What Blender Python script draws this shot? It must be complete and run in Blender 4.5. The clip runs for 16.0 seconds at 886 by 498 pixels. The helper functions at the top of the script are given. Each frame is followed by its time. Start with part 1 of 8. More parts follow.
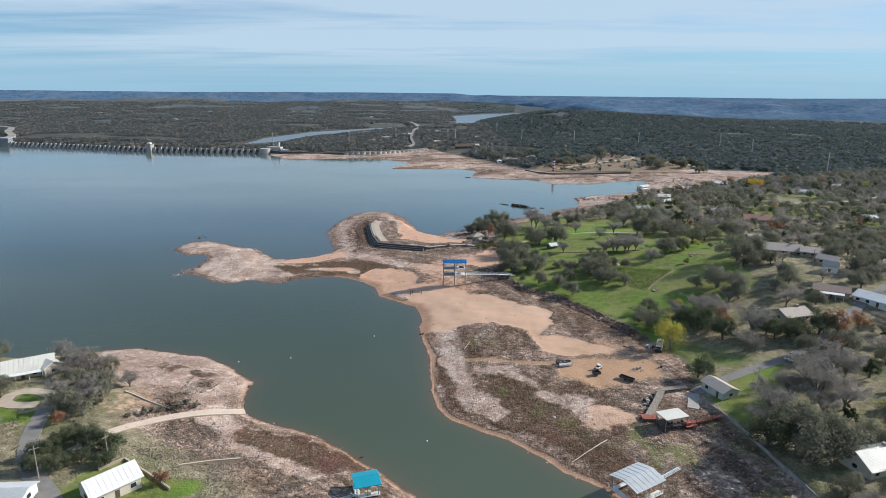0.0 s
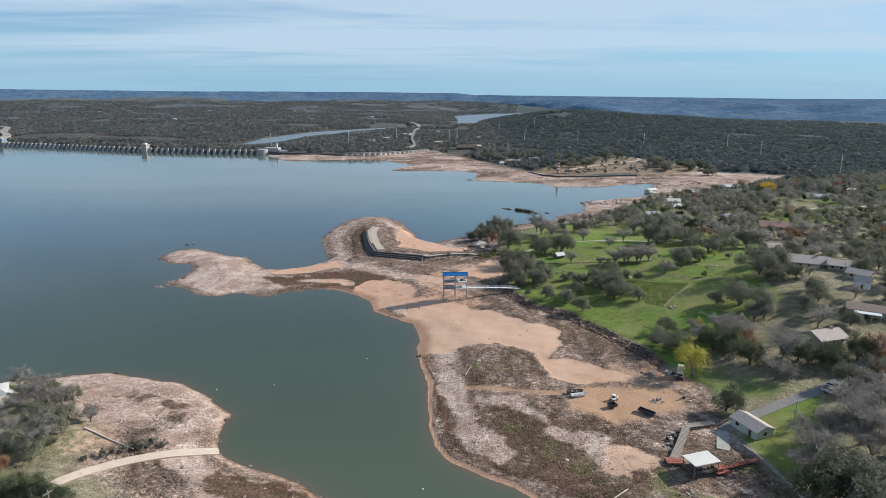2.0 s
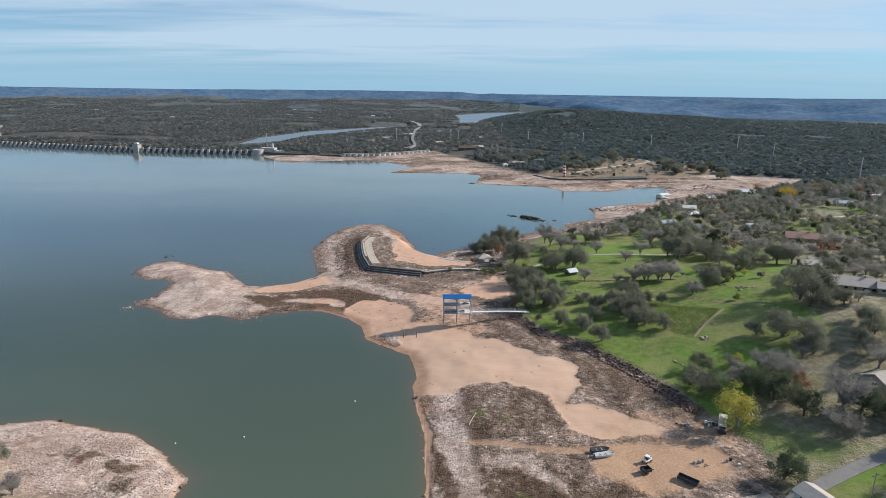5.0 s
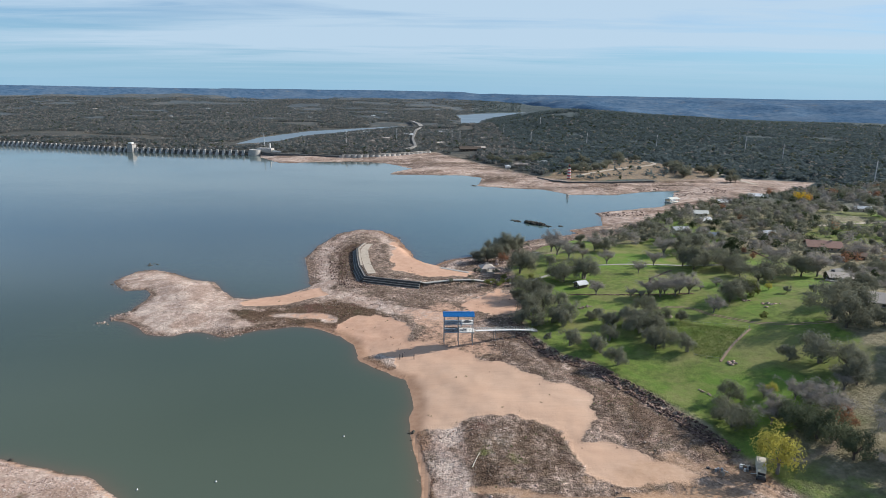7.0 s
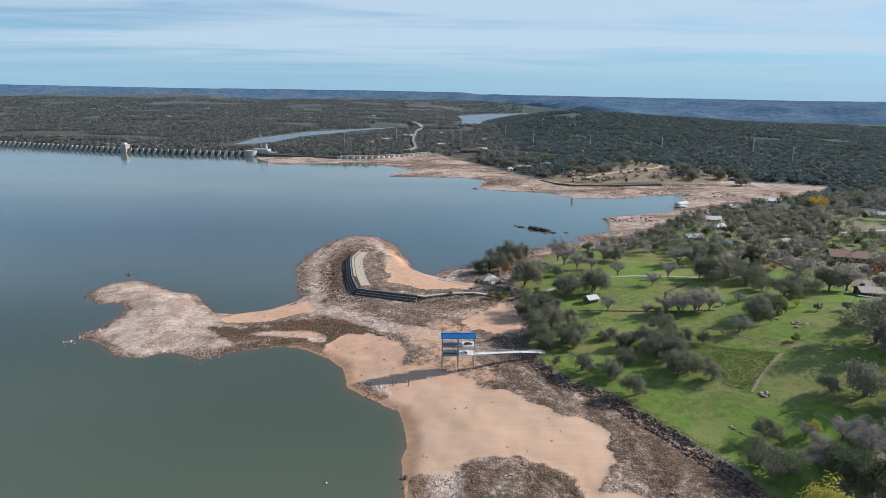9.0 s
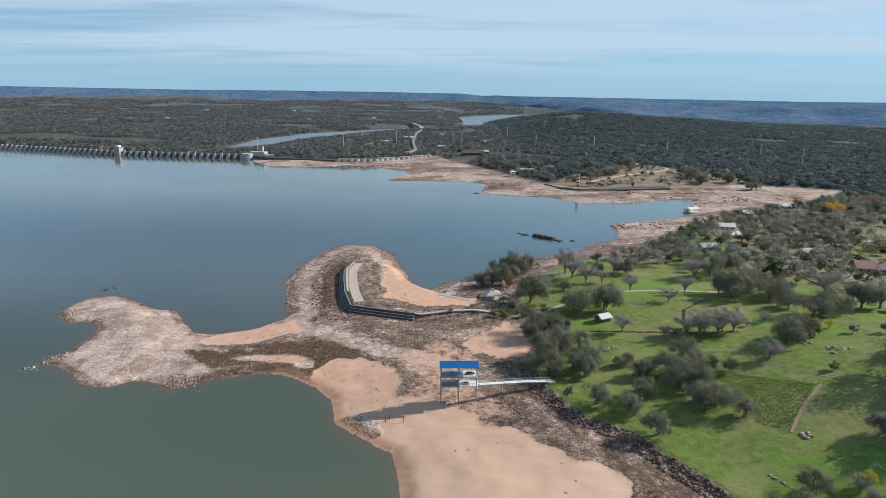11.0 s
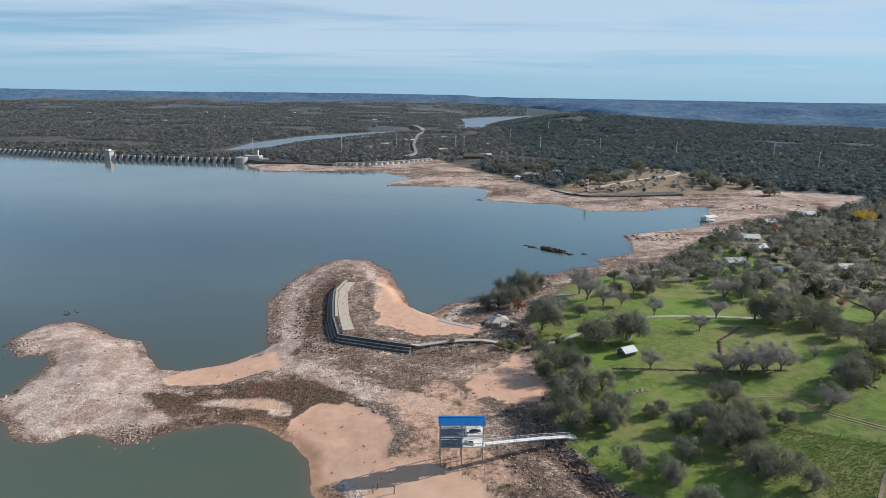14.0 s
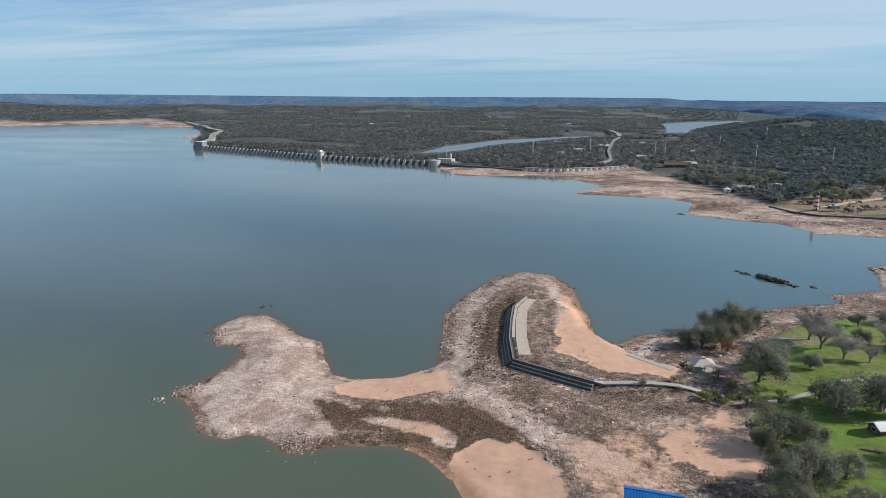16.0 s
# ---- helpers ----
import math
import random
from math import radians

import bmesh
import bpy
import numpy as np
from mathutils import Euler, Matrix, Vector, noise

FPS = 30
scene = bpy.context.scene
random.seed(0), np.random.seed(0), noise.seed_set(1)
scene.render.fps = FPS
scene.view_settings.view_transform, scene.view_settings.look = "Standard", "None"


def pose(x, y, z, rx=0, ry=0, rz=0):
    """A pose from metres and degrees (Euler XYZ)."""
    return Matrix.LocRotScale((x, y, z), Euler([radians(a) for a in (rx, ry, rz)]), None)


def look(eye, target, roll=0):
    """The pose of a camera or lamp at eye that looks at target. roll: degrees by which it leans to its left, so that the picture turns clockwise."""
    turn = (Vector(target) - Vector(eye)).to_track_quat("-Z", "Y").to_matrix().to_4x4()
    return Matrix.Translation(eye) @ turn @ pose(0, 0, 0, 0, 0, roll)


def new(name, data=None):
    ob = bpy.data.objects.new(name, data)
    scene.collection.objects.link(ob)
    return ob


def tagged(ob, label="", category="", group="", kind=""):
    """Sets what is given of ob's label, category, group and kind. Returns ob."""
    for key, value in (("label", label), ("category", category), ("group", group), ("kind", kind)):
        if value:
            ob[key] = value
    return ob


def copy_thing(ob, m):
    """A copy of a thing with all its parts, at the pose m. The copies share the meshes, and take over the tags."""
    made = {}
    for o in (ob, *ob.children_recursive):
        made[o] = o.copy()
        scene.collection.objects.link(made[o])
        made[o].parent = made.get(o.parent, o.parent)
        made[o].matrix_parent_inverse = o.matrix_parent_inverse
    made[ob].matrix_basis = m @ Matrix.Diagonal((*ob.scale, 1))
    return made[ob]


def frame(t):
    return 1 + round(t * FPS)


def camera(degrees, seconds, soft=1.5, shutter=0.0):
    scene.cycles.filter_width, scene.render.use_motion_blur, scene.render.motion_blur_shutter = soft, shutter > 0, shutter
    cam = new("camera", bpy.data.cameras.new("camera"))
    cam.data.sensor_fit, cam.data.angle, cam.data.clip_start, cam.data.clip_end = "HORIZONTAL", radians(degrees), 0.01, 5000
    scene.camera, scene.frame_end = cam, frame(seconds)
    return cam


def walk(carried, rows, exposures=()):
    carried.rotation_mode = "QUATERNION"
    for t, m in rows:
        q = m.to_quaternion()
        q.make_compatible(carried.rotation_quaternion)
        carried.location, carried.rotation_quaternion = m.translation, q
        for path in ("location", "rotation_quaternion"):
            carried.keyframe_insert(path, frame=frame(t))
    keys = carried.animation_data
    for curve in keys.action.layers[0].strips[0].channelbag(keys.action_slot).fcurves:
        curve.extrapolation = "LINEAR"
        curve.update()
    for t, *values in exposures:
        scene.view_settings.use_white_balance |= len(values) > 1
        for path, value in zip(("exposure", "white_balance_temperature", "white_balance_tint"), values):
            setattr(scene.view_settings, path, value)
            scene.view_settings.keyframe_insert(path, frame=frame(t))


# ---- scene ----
cam = camera(72.04, 16.0, soft=0.4)
PATH = [
    (0, (0.00, -0.00, 99.94), (-0.35, 96.97, 75.50), 0.41),
    (0.5, (0.22, 5.72, 99.90), (-0.20, 102.69, 75.45), 0.42),
    (1, (0.41, 11.41, 99.95), (-0.07, 108.36, 75.47), 0.45),
    (1.5, (0.53, 17.08, 100.12), (-0.00, 114.03, 75.64), 0.46),
    (2, (0.70, 22.58, 100.27), (0.10, 119.54, 75.79), 0.49),
    (2.5, (0.83, 28.10, 100.44), (0.16, 125.05, 75.95), 0.54),
    (3, (0.84, 33.70, 100.61), (0.13, 130.64, 76.06), 0.55),
    (3.5, (0.81, 39.47, 100.87), (0.07, 136.38, 76.25), 0.53),
    (4, (0.80, 45.31, 101.04), (0.04, 142.22, 76.38), 0.56),
    (6.5, (0.40, 73.74, 100.71), (-0.41, 170.63, 75.96), 0.80),
    (7, (0.49, 79.60, 100.50), (-0.39, 176.49, 75.79), 0.85),
    (7.5, (0.69, 85.51, 100.20), (-0.21, 182.43, 75.56), 0.90),
    (8, (0.85, 91.44, 99.89), (-0.10, 188.36, 75.28), 0.92),
    (8.5, (1.00, 97.40, 99.73), (0.03, 194.32, 75.13), 0.96),
    (9, (1.16, 103.37, 99.61), (0.12, 200.28, 74.99), 0.97),
    (11.5, (1.62, 132.14, 99.74), (0.34, 229.12, 75.37), 0.90),
    (12, (1.69, 137.98, 99.83), (0.32, 234.97, 75.51), 0.90),
    (12.5, (1.71, 143.73, 99.89), (0.31, 240.72, 75.58), 0.89),
    (13, (1.72, 149.42, 99.82), (0.29, 246.41, 75.50), 0.86),
    (13.5, (1.75, 155.10, 99.65), (0.27, 252.11, 75.41), 0.84),
    (14, (1.68, 160.74, 99.50), (0.14, 257.75, 75.30), 0.81),
    (14.5, (1.31, 166.39, 99.43), (-5.49, 263.19, 75.26), 0.76),
    (15, (0.69, 172.02, 99.35), (-10.45, 268.42, 75.21), 0.72),
    (15.5, (-0.36, 177.71, 99.23), (-19.20, 272.93, 75.17), 0.60),
    (16, (-1.62, 183.59, 99.14), (-32.73, 275.58, 75.26), 0.40),
]
walk(cam, [(t, look(eye, target, roll)) for t, eye, target, roll in PATH], exposures=[(0, 0.29), (12, 0.28), (16, 0.2)])

# ---- light: low winter sun from the right, thin high cloud ----
SUN_WAY = Vector((21.3, 7.0, 12.6)).normalized()
SUN_EL = math.asin(SUN_WAY.z)
SUN_AZ = math.atan2(SUN_WAY.x, SUN_WAY.y)
sun_data = bpy.data.lights.new("sun", "SUN")
sun_data.energy, sun_data.angle, sun_data.color = 4.8, radians(0.55), (0.98, 0.93, 0.86)
sun = new("sun", sun_data)
sun.matrix_world = look(SUN_WAY * 400, (0, 0, 0))

world = bpy.data.worlds.new("sky")
scene.world = world
world.use_nodes = True
wt = world.node_tree
wt.nodes.clear()


def wn(kind, **kw):
    n = wt.nodes.new(kind)
    for k, v in kw.items():
        n.inputs[k].default_value = v
    return n


w_out, w_bg = wn("ShaderNodeOutputWorld"), wn("ShaderNodeBackground", Strength=0.082)
w_sky = wn("ShaderNodeTexSky")
w_sky.sky_type, w_sky.sun_disc = "NISHITA", False
w_sky.sun_elevation, w_sky.sun_rotation = SUN_EL, SUN_AZ
w_sky.altitude, w_sky.air_density, w_sky.dust_density, w_sky.ozone_density = 300, 1.0, 0.1, 3.0
# thin cirrus: noise on the plane of the cloud layer, so that it closes up towards the horizon
w_tc, w_sep = wn("ShaderNodeTexCoord"), wn("ShaderNodeSeparateXYZ")
w_up = wn("ShaderNodeMath")
w_up.operation = "MAXIMUM"
w_up.inputs[1].default_value = 0.012
w_add = wn("ShaderNodeMath")
w_add.operation = "ADD"
w_add.inputs[1].default_value = 0.035
w_dx, w_dy = wn("ShaderNodeMath"), wn("ShaderNodeMath")
w_dx.operation = w_dy.operation = "DIVIDE"
w_comb = wn("ShaderNodeCombineXYZ")
w_map = wn("ShaderNodeMapping", Rotation=(0, 0, radians(-12)), Scale=(0.11, 0.34, 1.0), Location=(0.9, 0.35, 0))
w_n1 = wn("ShaderNodeTexNoise", Scale=1.0, Detail=4.0, Roughness=0.5, Distortion=0.4)
w_n2 = wn("ShaderNodeTexNoise", Scale=3.4, Detail=6.0, Roughness=0.62, Distortion=0.9)
w_mixn = wn("ShaderNodeMath")
w_mixn.operation = "MULTIPLY_ADD"
w_mixn.inputs[1].default_value = 0.42
w_ramp = wn("ShaderNodeValToRGB")
w_ramp.color_ramp.elements[0].position, w_ramp.color_ramp.elements[1].position = 0.57, 0.78
w_ramp.color_ramp.elements[0].color, w_ramp.color_ramp.elements[1].color = (0.03, 0.03, 0.03, 1), (0.92, 0.92, 0.92, 1)
w_mix = wn("ShaderNodeMix")
w_mix.data_type = "RGBA"
w_mix.inputs["B"].default_value = (5.15, 6.75, 8.3, 1)
L = wt.links.new
L(w_tc.outputs["Generated"], w_sep.inputs[0])
L(w_sep.outputs["Z"], w_up.inputs[0])
L(w_up.outputs[0], w_add.inputs[0])
L(w_sep.outputs["X"], w_dx.inputs[0])
L(w_add.outputs[0], w_dx.inputs[1])
L(w_sep.outputs["Y"], w_dy.inputs[0])
L(w_add.outputs[0], w_dy.inputs[1])
L(w_dx.outputs[0], w_comb.inputs[0])
L(w_dy.outputs[0], w_comb.inputs[1])
L(w_comb.outputs[0], w_map.inputs[0])
L(w_map.outputs[0], w_n1.inputs["Vector"])
L(w_map.outputs[0], w_n2.inputs["Vector"])
L(w_n2.outputs["Fac"], w_mixn.inputs[0])
L(w_n1.outputs["Fac"], w_mixn.inputs[2])
L(w_mixn.outputs[0], w_ramp.inputs[0])
w_clear = wn("ShaderNodeMapRange")
w_clear.interpolation_type = "SMOOTHSTEP"
for key, v in (("From Min", 0.02), ("From Max", 0.07), ("To Min", 0.15), ("To Max", 1.0)):
    w_clear.inputs[key].default_value = v
w_cut = wn("ShaderNodeMath")
w_cut.operation = "MULTIPLY"
L(w_sep.outputs["Z"], w_clear.inputs["Value"])
L(w_ramp.outputs[0], w_cut.inputs[0])
L(w_clear.outputs["Result"], w_cut.inputs[1])
L(w_cut.outputs[0], w_mix.inputs["Factor"])
w_tint = wn("ShaderNodeMix")
w_tint.data_type, w_tint.blend_type = "RGBA", "MULTIPLY"
w_tint.inputs["Factor"].default_value = 1.0
w_tint.inputs["B"].default_value = (0.78, 0.95, 1.15, 1)
L(w_sky.outputs[0], w_tint.inputs["A"])
# pale blue haze low over the land
w_low = wn("ShaderNodeMapRange")
w_low.interpolation_type = "SMOOTHSTEP"
for key, v in (("From Min", -0.02), ("From Max", 0.16), ("To Min", 0.92), ("To Max", 0.0)):
    w_low.inputs[key].default_value = v
w_haze = wn("ShaderNodeMix")
w_haze.data_type = "RGBA"
w_haze.inputs["B"].default_value = (2.75, 5.2, 7.4, 1)
L(w_sep.outputs["Z"], w_low.inputs["Value"])
L(w_low.outputs["Result"], w_haze.inputs["Factor"])
L(w_tint.outputs["Result"], w_haze.inputs["A"])
L(w_haze.outputs["Result"], w_mix.inputs["A"])
L(w_mix.outputs["Result"], w_bg.inputs["Color"])
L(w_bg.outputs[0], w_out.inputs[0])

# ---- materials ----
class Nodes:
    """A small helper round one material's node tree."""

    def __init__(self, name):
        self.mat = bpy.data.materials.new(name)
        self.mat.use_nodes = True
        self.tree = self.mat.node_tree
        self.tree.nodes.clear()
        self.out = self.tree.nodes.new("ShaderNodeOutputMaterial")
        self.coord = self.tree.nodes.new("ShaderNodeNewGeometry").outputs["Position"]

    def n(self, kind, **kw):
        node = self.tree.nodes.new("ShaderNode" + kind)
        for k, v in kw.items():
            self.put(node.inputs[k.replace("_", " ")], v)
        return node

    def put(self, socket, v):
        if isinstance(v, bpy.types.NodeSocket):
            self.tree.links.new(v, socket)
        else:
            socket.default_value = v

    def noise(self, scale, detail=4.0, rough=0.6, coord=None, distortion=0.0):
        t = self.n("TexNoise", Scale=scale, Detail=detail, Roughness=rough, Distortion=distortion)
        self.put(t.inputs["Vector"], coord or self.coord)
        return t.outputs["Fac"]

    def ramp(self, fac, *stops):
        r = self.n("ValToRGB")
        e = r.color_ramp.elements
        while len(e) < len(stops):
            e.new(0.5)
        for el, (p, c) in zip(e, stops):
            el.position = p
            el.color = (c, c, c, 1) if isinstance(c, (int, float)) else (*c, 1)
        self.put(r.inputs[0], fac)
        return r.outputs[0]

    def mix(self, fac, a, b, blend="MIX"):
        m = self.n("Mix")
        m.data_type, m.blend_type = "RGBA", blend
        self.put(m.inputs["Factor"], fac)
        for key, v in (("A", a), ("B", b)):
            s = [i for i in m.inputs if i.name == key and i.type == "RGBA"][0]
            self.put(s, v if isinstance(v, bpy.types.NodeSocket) else (*v, 1))
        return [o for o in m.outputs if o.type == "RGBA"][0]

    def math(self, op, a, b=0.0):
        m = self.n("Math")
        m.operation = op
        self.put(m.inputs[0], a)
        self.put(m.inputs[1], b)
        return m.outputs[0]

    def done(self, color, rough=0.8, bump=None, dist=0.05, strength=0.6, metal=0.0, spec=0.3, **more):
        p = self.n("BsdfPrincipled")
        self.put(p.inputs["Base Color"], color if isinstance(color, bpy.types.NodeSocket) else (*color, 1))
        self.put(p.inputs["Roughness"], rough)
        self.put(p.inputs["Metallic"], metal)
        self.put(p.inputs["Specular IOR Level"], spec)
        for k, v in more.items():
            self.put(p.inputs[k.replace("_", " ")], v)
        if bump is not None:
            b = self.n("Bump", Strength=strength, Distance=dist)
            self.put(b.inputs["Height"], bump)
            self.put(p.inputs["Normal"], b.outputs[0])
        self.put(self.out.inputs[0], p.outputs[0])
        return self.mat


def worn(name, low, high, scale=2.0, rough=0.75, dist=0.01, spec=0.3, metal=0.0, vary=0.0, stain=0.25):
    """A plain surface with grain, broad stains and, between alike pieces, some difference."""
    m = Nodes(name)
    fine, broad = m.noise(scale * 6, 5), m.noise(scale * 0.35, 3)
    c = m.mix(m.ramp(fine, (0.3, 0.0), (0.7, 1.0)), low, high)
    c = m.mix(m.math("MULTIPLY", m.ramp(broad, (0.45, 0.0), (0.7, 1.0)), stain), c, tuple(v * 0.55 for v in low))
    if vary:
        rnd = m.n("ObjectInfo").outputs["Random"]
        c = m.mix(m.math("MULTIPLY", rnd, vary), c, tuple(min(1, v * 1.5) for v in high))
    return m.done(c, rough=rough, bump=fine, dist=dist, spec=spec, metal=metal)


def ground_material():
    m = Nodes("ground")
    zone = m.n("Attribute")
    zone.attribute_name = "zone"
    zs = m.n("SeparateColor")
    m.put(zs.inputs[0], zone.outputs["Color"])
    more = m.n("Attribute")
    more.attribute_name = "wear"
    ms = m.n("SeparateColor")
    m.put(ms.inputs[0], more.outputs["Color"])
    sand, grass, brush, forest = zs.outputs[0], zs.outputs[1], zs.outputs[2], zone.outputs["Alpha"]
    wet, straw, pale, tracks = ms.outputs[0], ms.outputs[1], ms.outputs[2], more.outputs["Alpha"]
    n_fine, n_mid, n_big, n_wide = m.noise(1.6, 6, 0.7), m.noise(0.35, 5, 0.62), m.noise(0.07, 4), m.noise(0.012, 4)
    n_grit = m.noise(5.0, 3, 0.7)
    # bare lake bed: granite rubble, pinkish grey with pale scree
    n_duo = m.math("ADD", m.math("MULTIPLY", m.noise(0.55, 6, 0.7, distortion=0.5), 0.6), m.math("MULTIPLY", n_fine, 0.4))
    soil = m.ramp(n_duo, (0.38, (0.095, 0.060, 0.043)), (0.50, (0.20, 0.132, 0.096)), (0.62, (0.36, 0.265, 0.205)))
    # old waterlines: bands that run along the shore, from brown silt to pale scree
    shore = m.n("Attribute")
    shore.attribute_name = "shoredist"
    n_lobe = m.noise(0.10, 6, 0.68, distortion=0.8)
    pos = m.n("SeparateXYZ")
    m.put(pos.inputs[0], m.coord)
    band_at = m.n("CombineXYZ")
    m.put(band_at.inputs[0], m.math("ADD", m.math("MULTIPLY", shore.outputs["Fac"], 0.17), m.math("MULTIPLY", n_lobe, 2.6)))
    m.put(band_at.inputs[1], m.math("MULTIPLY", pos.outputs[0], 0.03))
    m.put(band_at.inputs[2], m.math("MULTIPLY", pos.outputs[1], 0.03))
    n_band = m.noise(1.0, 6, 0.66, band_at.outputs[0])
    rock = m.ramp(n_band, (0.34, (0.082, 0.054, 0.038)), (0.43, (0.18, 0.126, 0.094)), (0.50, (0.30, 0.216, 0.167)), (0.57, (0.42, 0.305, 0.24)), (0.65, (0.59, 0.475, 0.395)))
    rock = m.mix(1.0, rock, m.ramp(n_duo, (0.36, 0.52), (0.5, 0.98), (0.64, 1.38)), "MULTIPLY")
    rock = m.mix(m.math("MULTIPLY", m.ramp(m.noise(0.045, 4, 0.6), (0.5, 0.0), (0.62, 1.0)), 0.6), rock, soil)
    # single stones of the rubble, each with its own tone
    def pebbles(scale):
        v = m.n("TexVoronoi", Scale=scale)
        v.feature = "F1"
        m.put(v.inputs["Vector"], m.coord)
        tone = m.n("SeparateColor")
        m.put(tone.inputs[0], v.outputs["Color"])
        return tone.outputs[0], v.outputs["Distance"]

    tone_s, dist_s = pebbles(1.5)
    tone_l, dist_l = pebbles(0.62)
    n_rubble = m.math("MULTIPLY", m.ramp(tone_s, (0.0, 0.66), (0.6, 1.0), (1.0, 1.5)), m.ramp(tone_l, (0.0, 0.68), (0.7, 1.0), (1.0, 1.4)))
    rock = m.mix(1.0, rock, n_rubble, "MULTIPLY")
    # fields of dark reddish fragments
    chips = m.math("MULTIPLY", m.ramp(m.noise(0.13, 5, 0.7), (0.50, 0.0), (0.60, 1.0)), m.ramp(n_fine, (0.50, 0.0), (0.56, 0.9)))
    rock = m.mix(chips, rock, (0.075, 0.045, 0.036))
    n_veg = m.noise(0.115, 6, 0.72, distortion=1.2)
    rock = m.mix(m.math("MULTIPLY", m.ramp(n_veg, (0.53, 0.0), (0.60, 1.0)), 0.75), rock, m.ramp(n_duo, (0.4, (0.070, 0.050, 0.033)), (0.6, (0.18, 0.14, 0.095))))
    palerock = m.ramp(n_lobe, (0.36, (0.35, 0.245, 0.19)), (0.48, (0.47, 0.345, 0.28)), (0.60, (0.60, 0.475, 0.395)))
    palerock = m.mix(1.0, palerock, m.ramp(n_duo, (0.36, 0.72), (0.5, 1.0), (0.64, 1.2)), "MULTIPLY")
    palerock = m.mix(0.3, palerock, m.mix(1.0, palerock, n_rubble, "MULTIPLY"))
    palerock = m.mix(m.math("MULTIPLY", chips, 0.55), palerock, (0.16, 0.10, 0.075))
    n_break = m.math("ADD", m.math("MULTIPLY", n_mid, 0.6), m.math("MULTIPLY", m.noise(0.8, 5, 0.7), 0.4))

    def ragged(v, amount, lo=0.42, hi=0.56, top=1.0):
        return m.ramp(m.math("ADD", v, m.math("MULTIPLY", m.math("SUBTRACT", n_break, 0.5), amount)), (lo, 0.0), (hi, top))

    rock = m.mix(ragged(pale, 1.6, 0.22, 0.85), rock, palerock)
    sandc = m.ramp(n_big, (0.3, (0.54, 0.352, 0.246)), (0.6, (0.61, 0.418, 0.302)), (0.8, (0.66, 0.475, 0.355)))
    drift = m.n("Mapping", Rotation=(0, 0, radians(35)), Scale=(0.10, 1.1, 1.0))
    m.put(drift.inputs[0], m.coord)
    sandc = m.mix(m.math("MULTIPLY", m.ramp(m.noise(0.6, 5, 0.6, drift.outputs[0], 0.6), (0.48, 0.0), (0.62, 1.0)), 0.22), sandc, (0.44, 0.30, 0.215))
    sandc = m.mix(m.math("MULTIPLY", m.ramp(n_wide, (0.45, 0.0), (0.58, 1.0)), 0.5), sandc, (0.56, 0.355, 0.24))
    sandc = m.mix(m.math("MULTIPLY", m.ramp(m.math("MULTIPLY", m.math("SUBTRACT", pos.outputs[1], 283.0), 0.03), (0.0, 0.0), (1.0, 1.0)), 0.7), sandc, m.ramp(n_mid, (0.35, (0.53, 0.305, 0.205)), (0.65, (0.63, 0.39, 0.275))))
    sandc = m.mix(m.math("MULTIPLY", m.ramp(n_fine, (0.56, 0.0), (0.68, 1.0)), 0.3), sandc, (0.38, 0.26, 0.19))
    grassc = m.ramp(n_mid, (0.3, (0.088, 0.118, 0.034)), (0.52, (0.142, 0.190, 0.045)), (0.72, (0.205, 0.255, 0.066)))
    n_patch = m.noise(0.03, 5, 0.62, distortion=0.6)
    grassc = m.mix(m.ramp(n_patch, (0.51, 0.0), (0.62, 0.75)), grassc, (0.142, 0.245, 0.040))
    grassc = m.mix(m.ramp(n_patch, (0.36, 0.6), (0.49, 0.0)), grassc, (0.215, 0.205, 0.085))
    grassc = m.mix(m.ramp(n_big, (0.50, 0.0), (0.68, 0.7)), grassc, (0.25, 0.235, 0.095))
    grassc = m.mix(m.math("MULTIPLY", m.ramp(n_fine, (0.5, 0.0), (0.75, 1.0)), 0.35), grassc, (0.05, 0.06, 0.02))
    brushc = m.ramp(n_duo, (0.38, (0.052, 0.030, 0.018)), (0.5, (0.105, 0.065, 0.041)), (0.62, (0.21, 0.138, 0.092)))
    brushc = m.mix(m.ramp(m.noise(0.08, 5, 0.65), (0.54, 0.0), (0.64, 0.45)), brushc, m.ramp(n_fine, (0.35, (0.050, 0.044, 0.022)), (0.65, (0.11, 0.096, 0.050))))
    brushc = m.mix(m.ramp(m.noise(0.055, 5, 0.65, distortion=0.5), (0.54, 0.0), (0.63, 0.7)), brushc, m.ramp(n_fine, (0.35, (0.10, 0.042, 0.034)), (0.65, (0.19, 0.095, 0.078))))
    forestc = m.ramp(n_mid, (0.35, (0.18, 0.16, 0.10)), (0.55, (0.31, 0.27, 0.175)), (0.72, (0.45, 0.39, 0.28)))
    forestc = m.mix(m.ramp(n_big, (0.5, 0.0), (0.66, 0.7)), forestc, (0.15, 0.165, 0.070))
    forestc = m.mix(m.ramp(n_wide, (0.52, 0.0), (0.68, 0.5)), forestc, (0.20, 0.175, 0.105))
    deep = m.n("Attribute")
    deep.attribute_name = "deepwood_haze"
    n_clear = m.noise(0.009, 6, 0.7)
    # woodland floor: leaf litter, with scrub shade put into its dark tone
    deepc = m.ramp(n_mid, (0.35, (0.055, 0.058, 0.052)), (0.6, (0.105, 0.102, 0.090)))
    # farther off, haze blue is put into the ground's colour
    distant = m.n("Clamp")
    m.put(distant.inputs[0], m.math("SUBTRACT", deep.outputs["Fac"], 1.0))
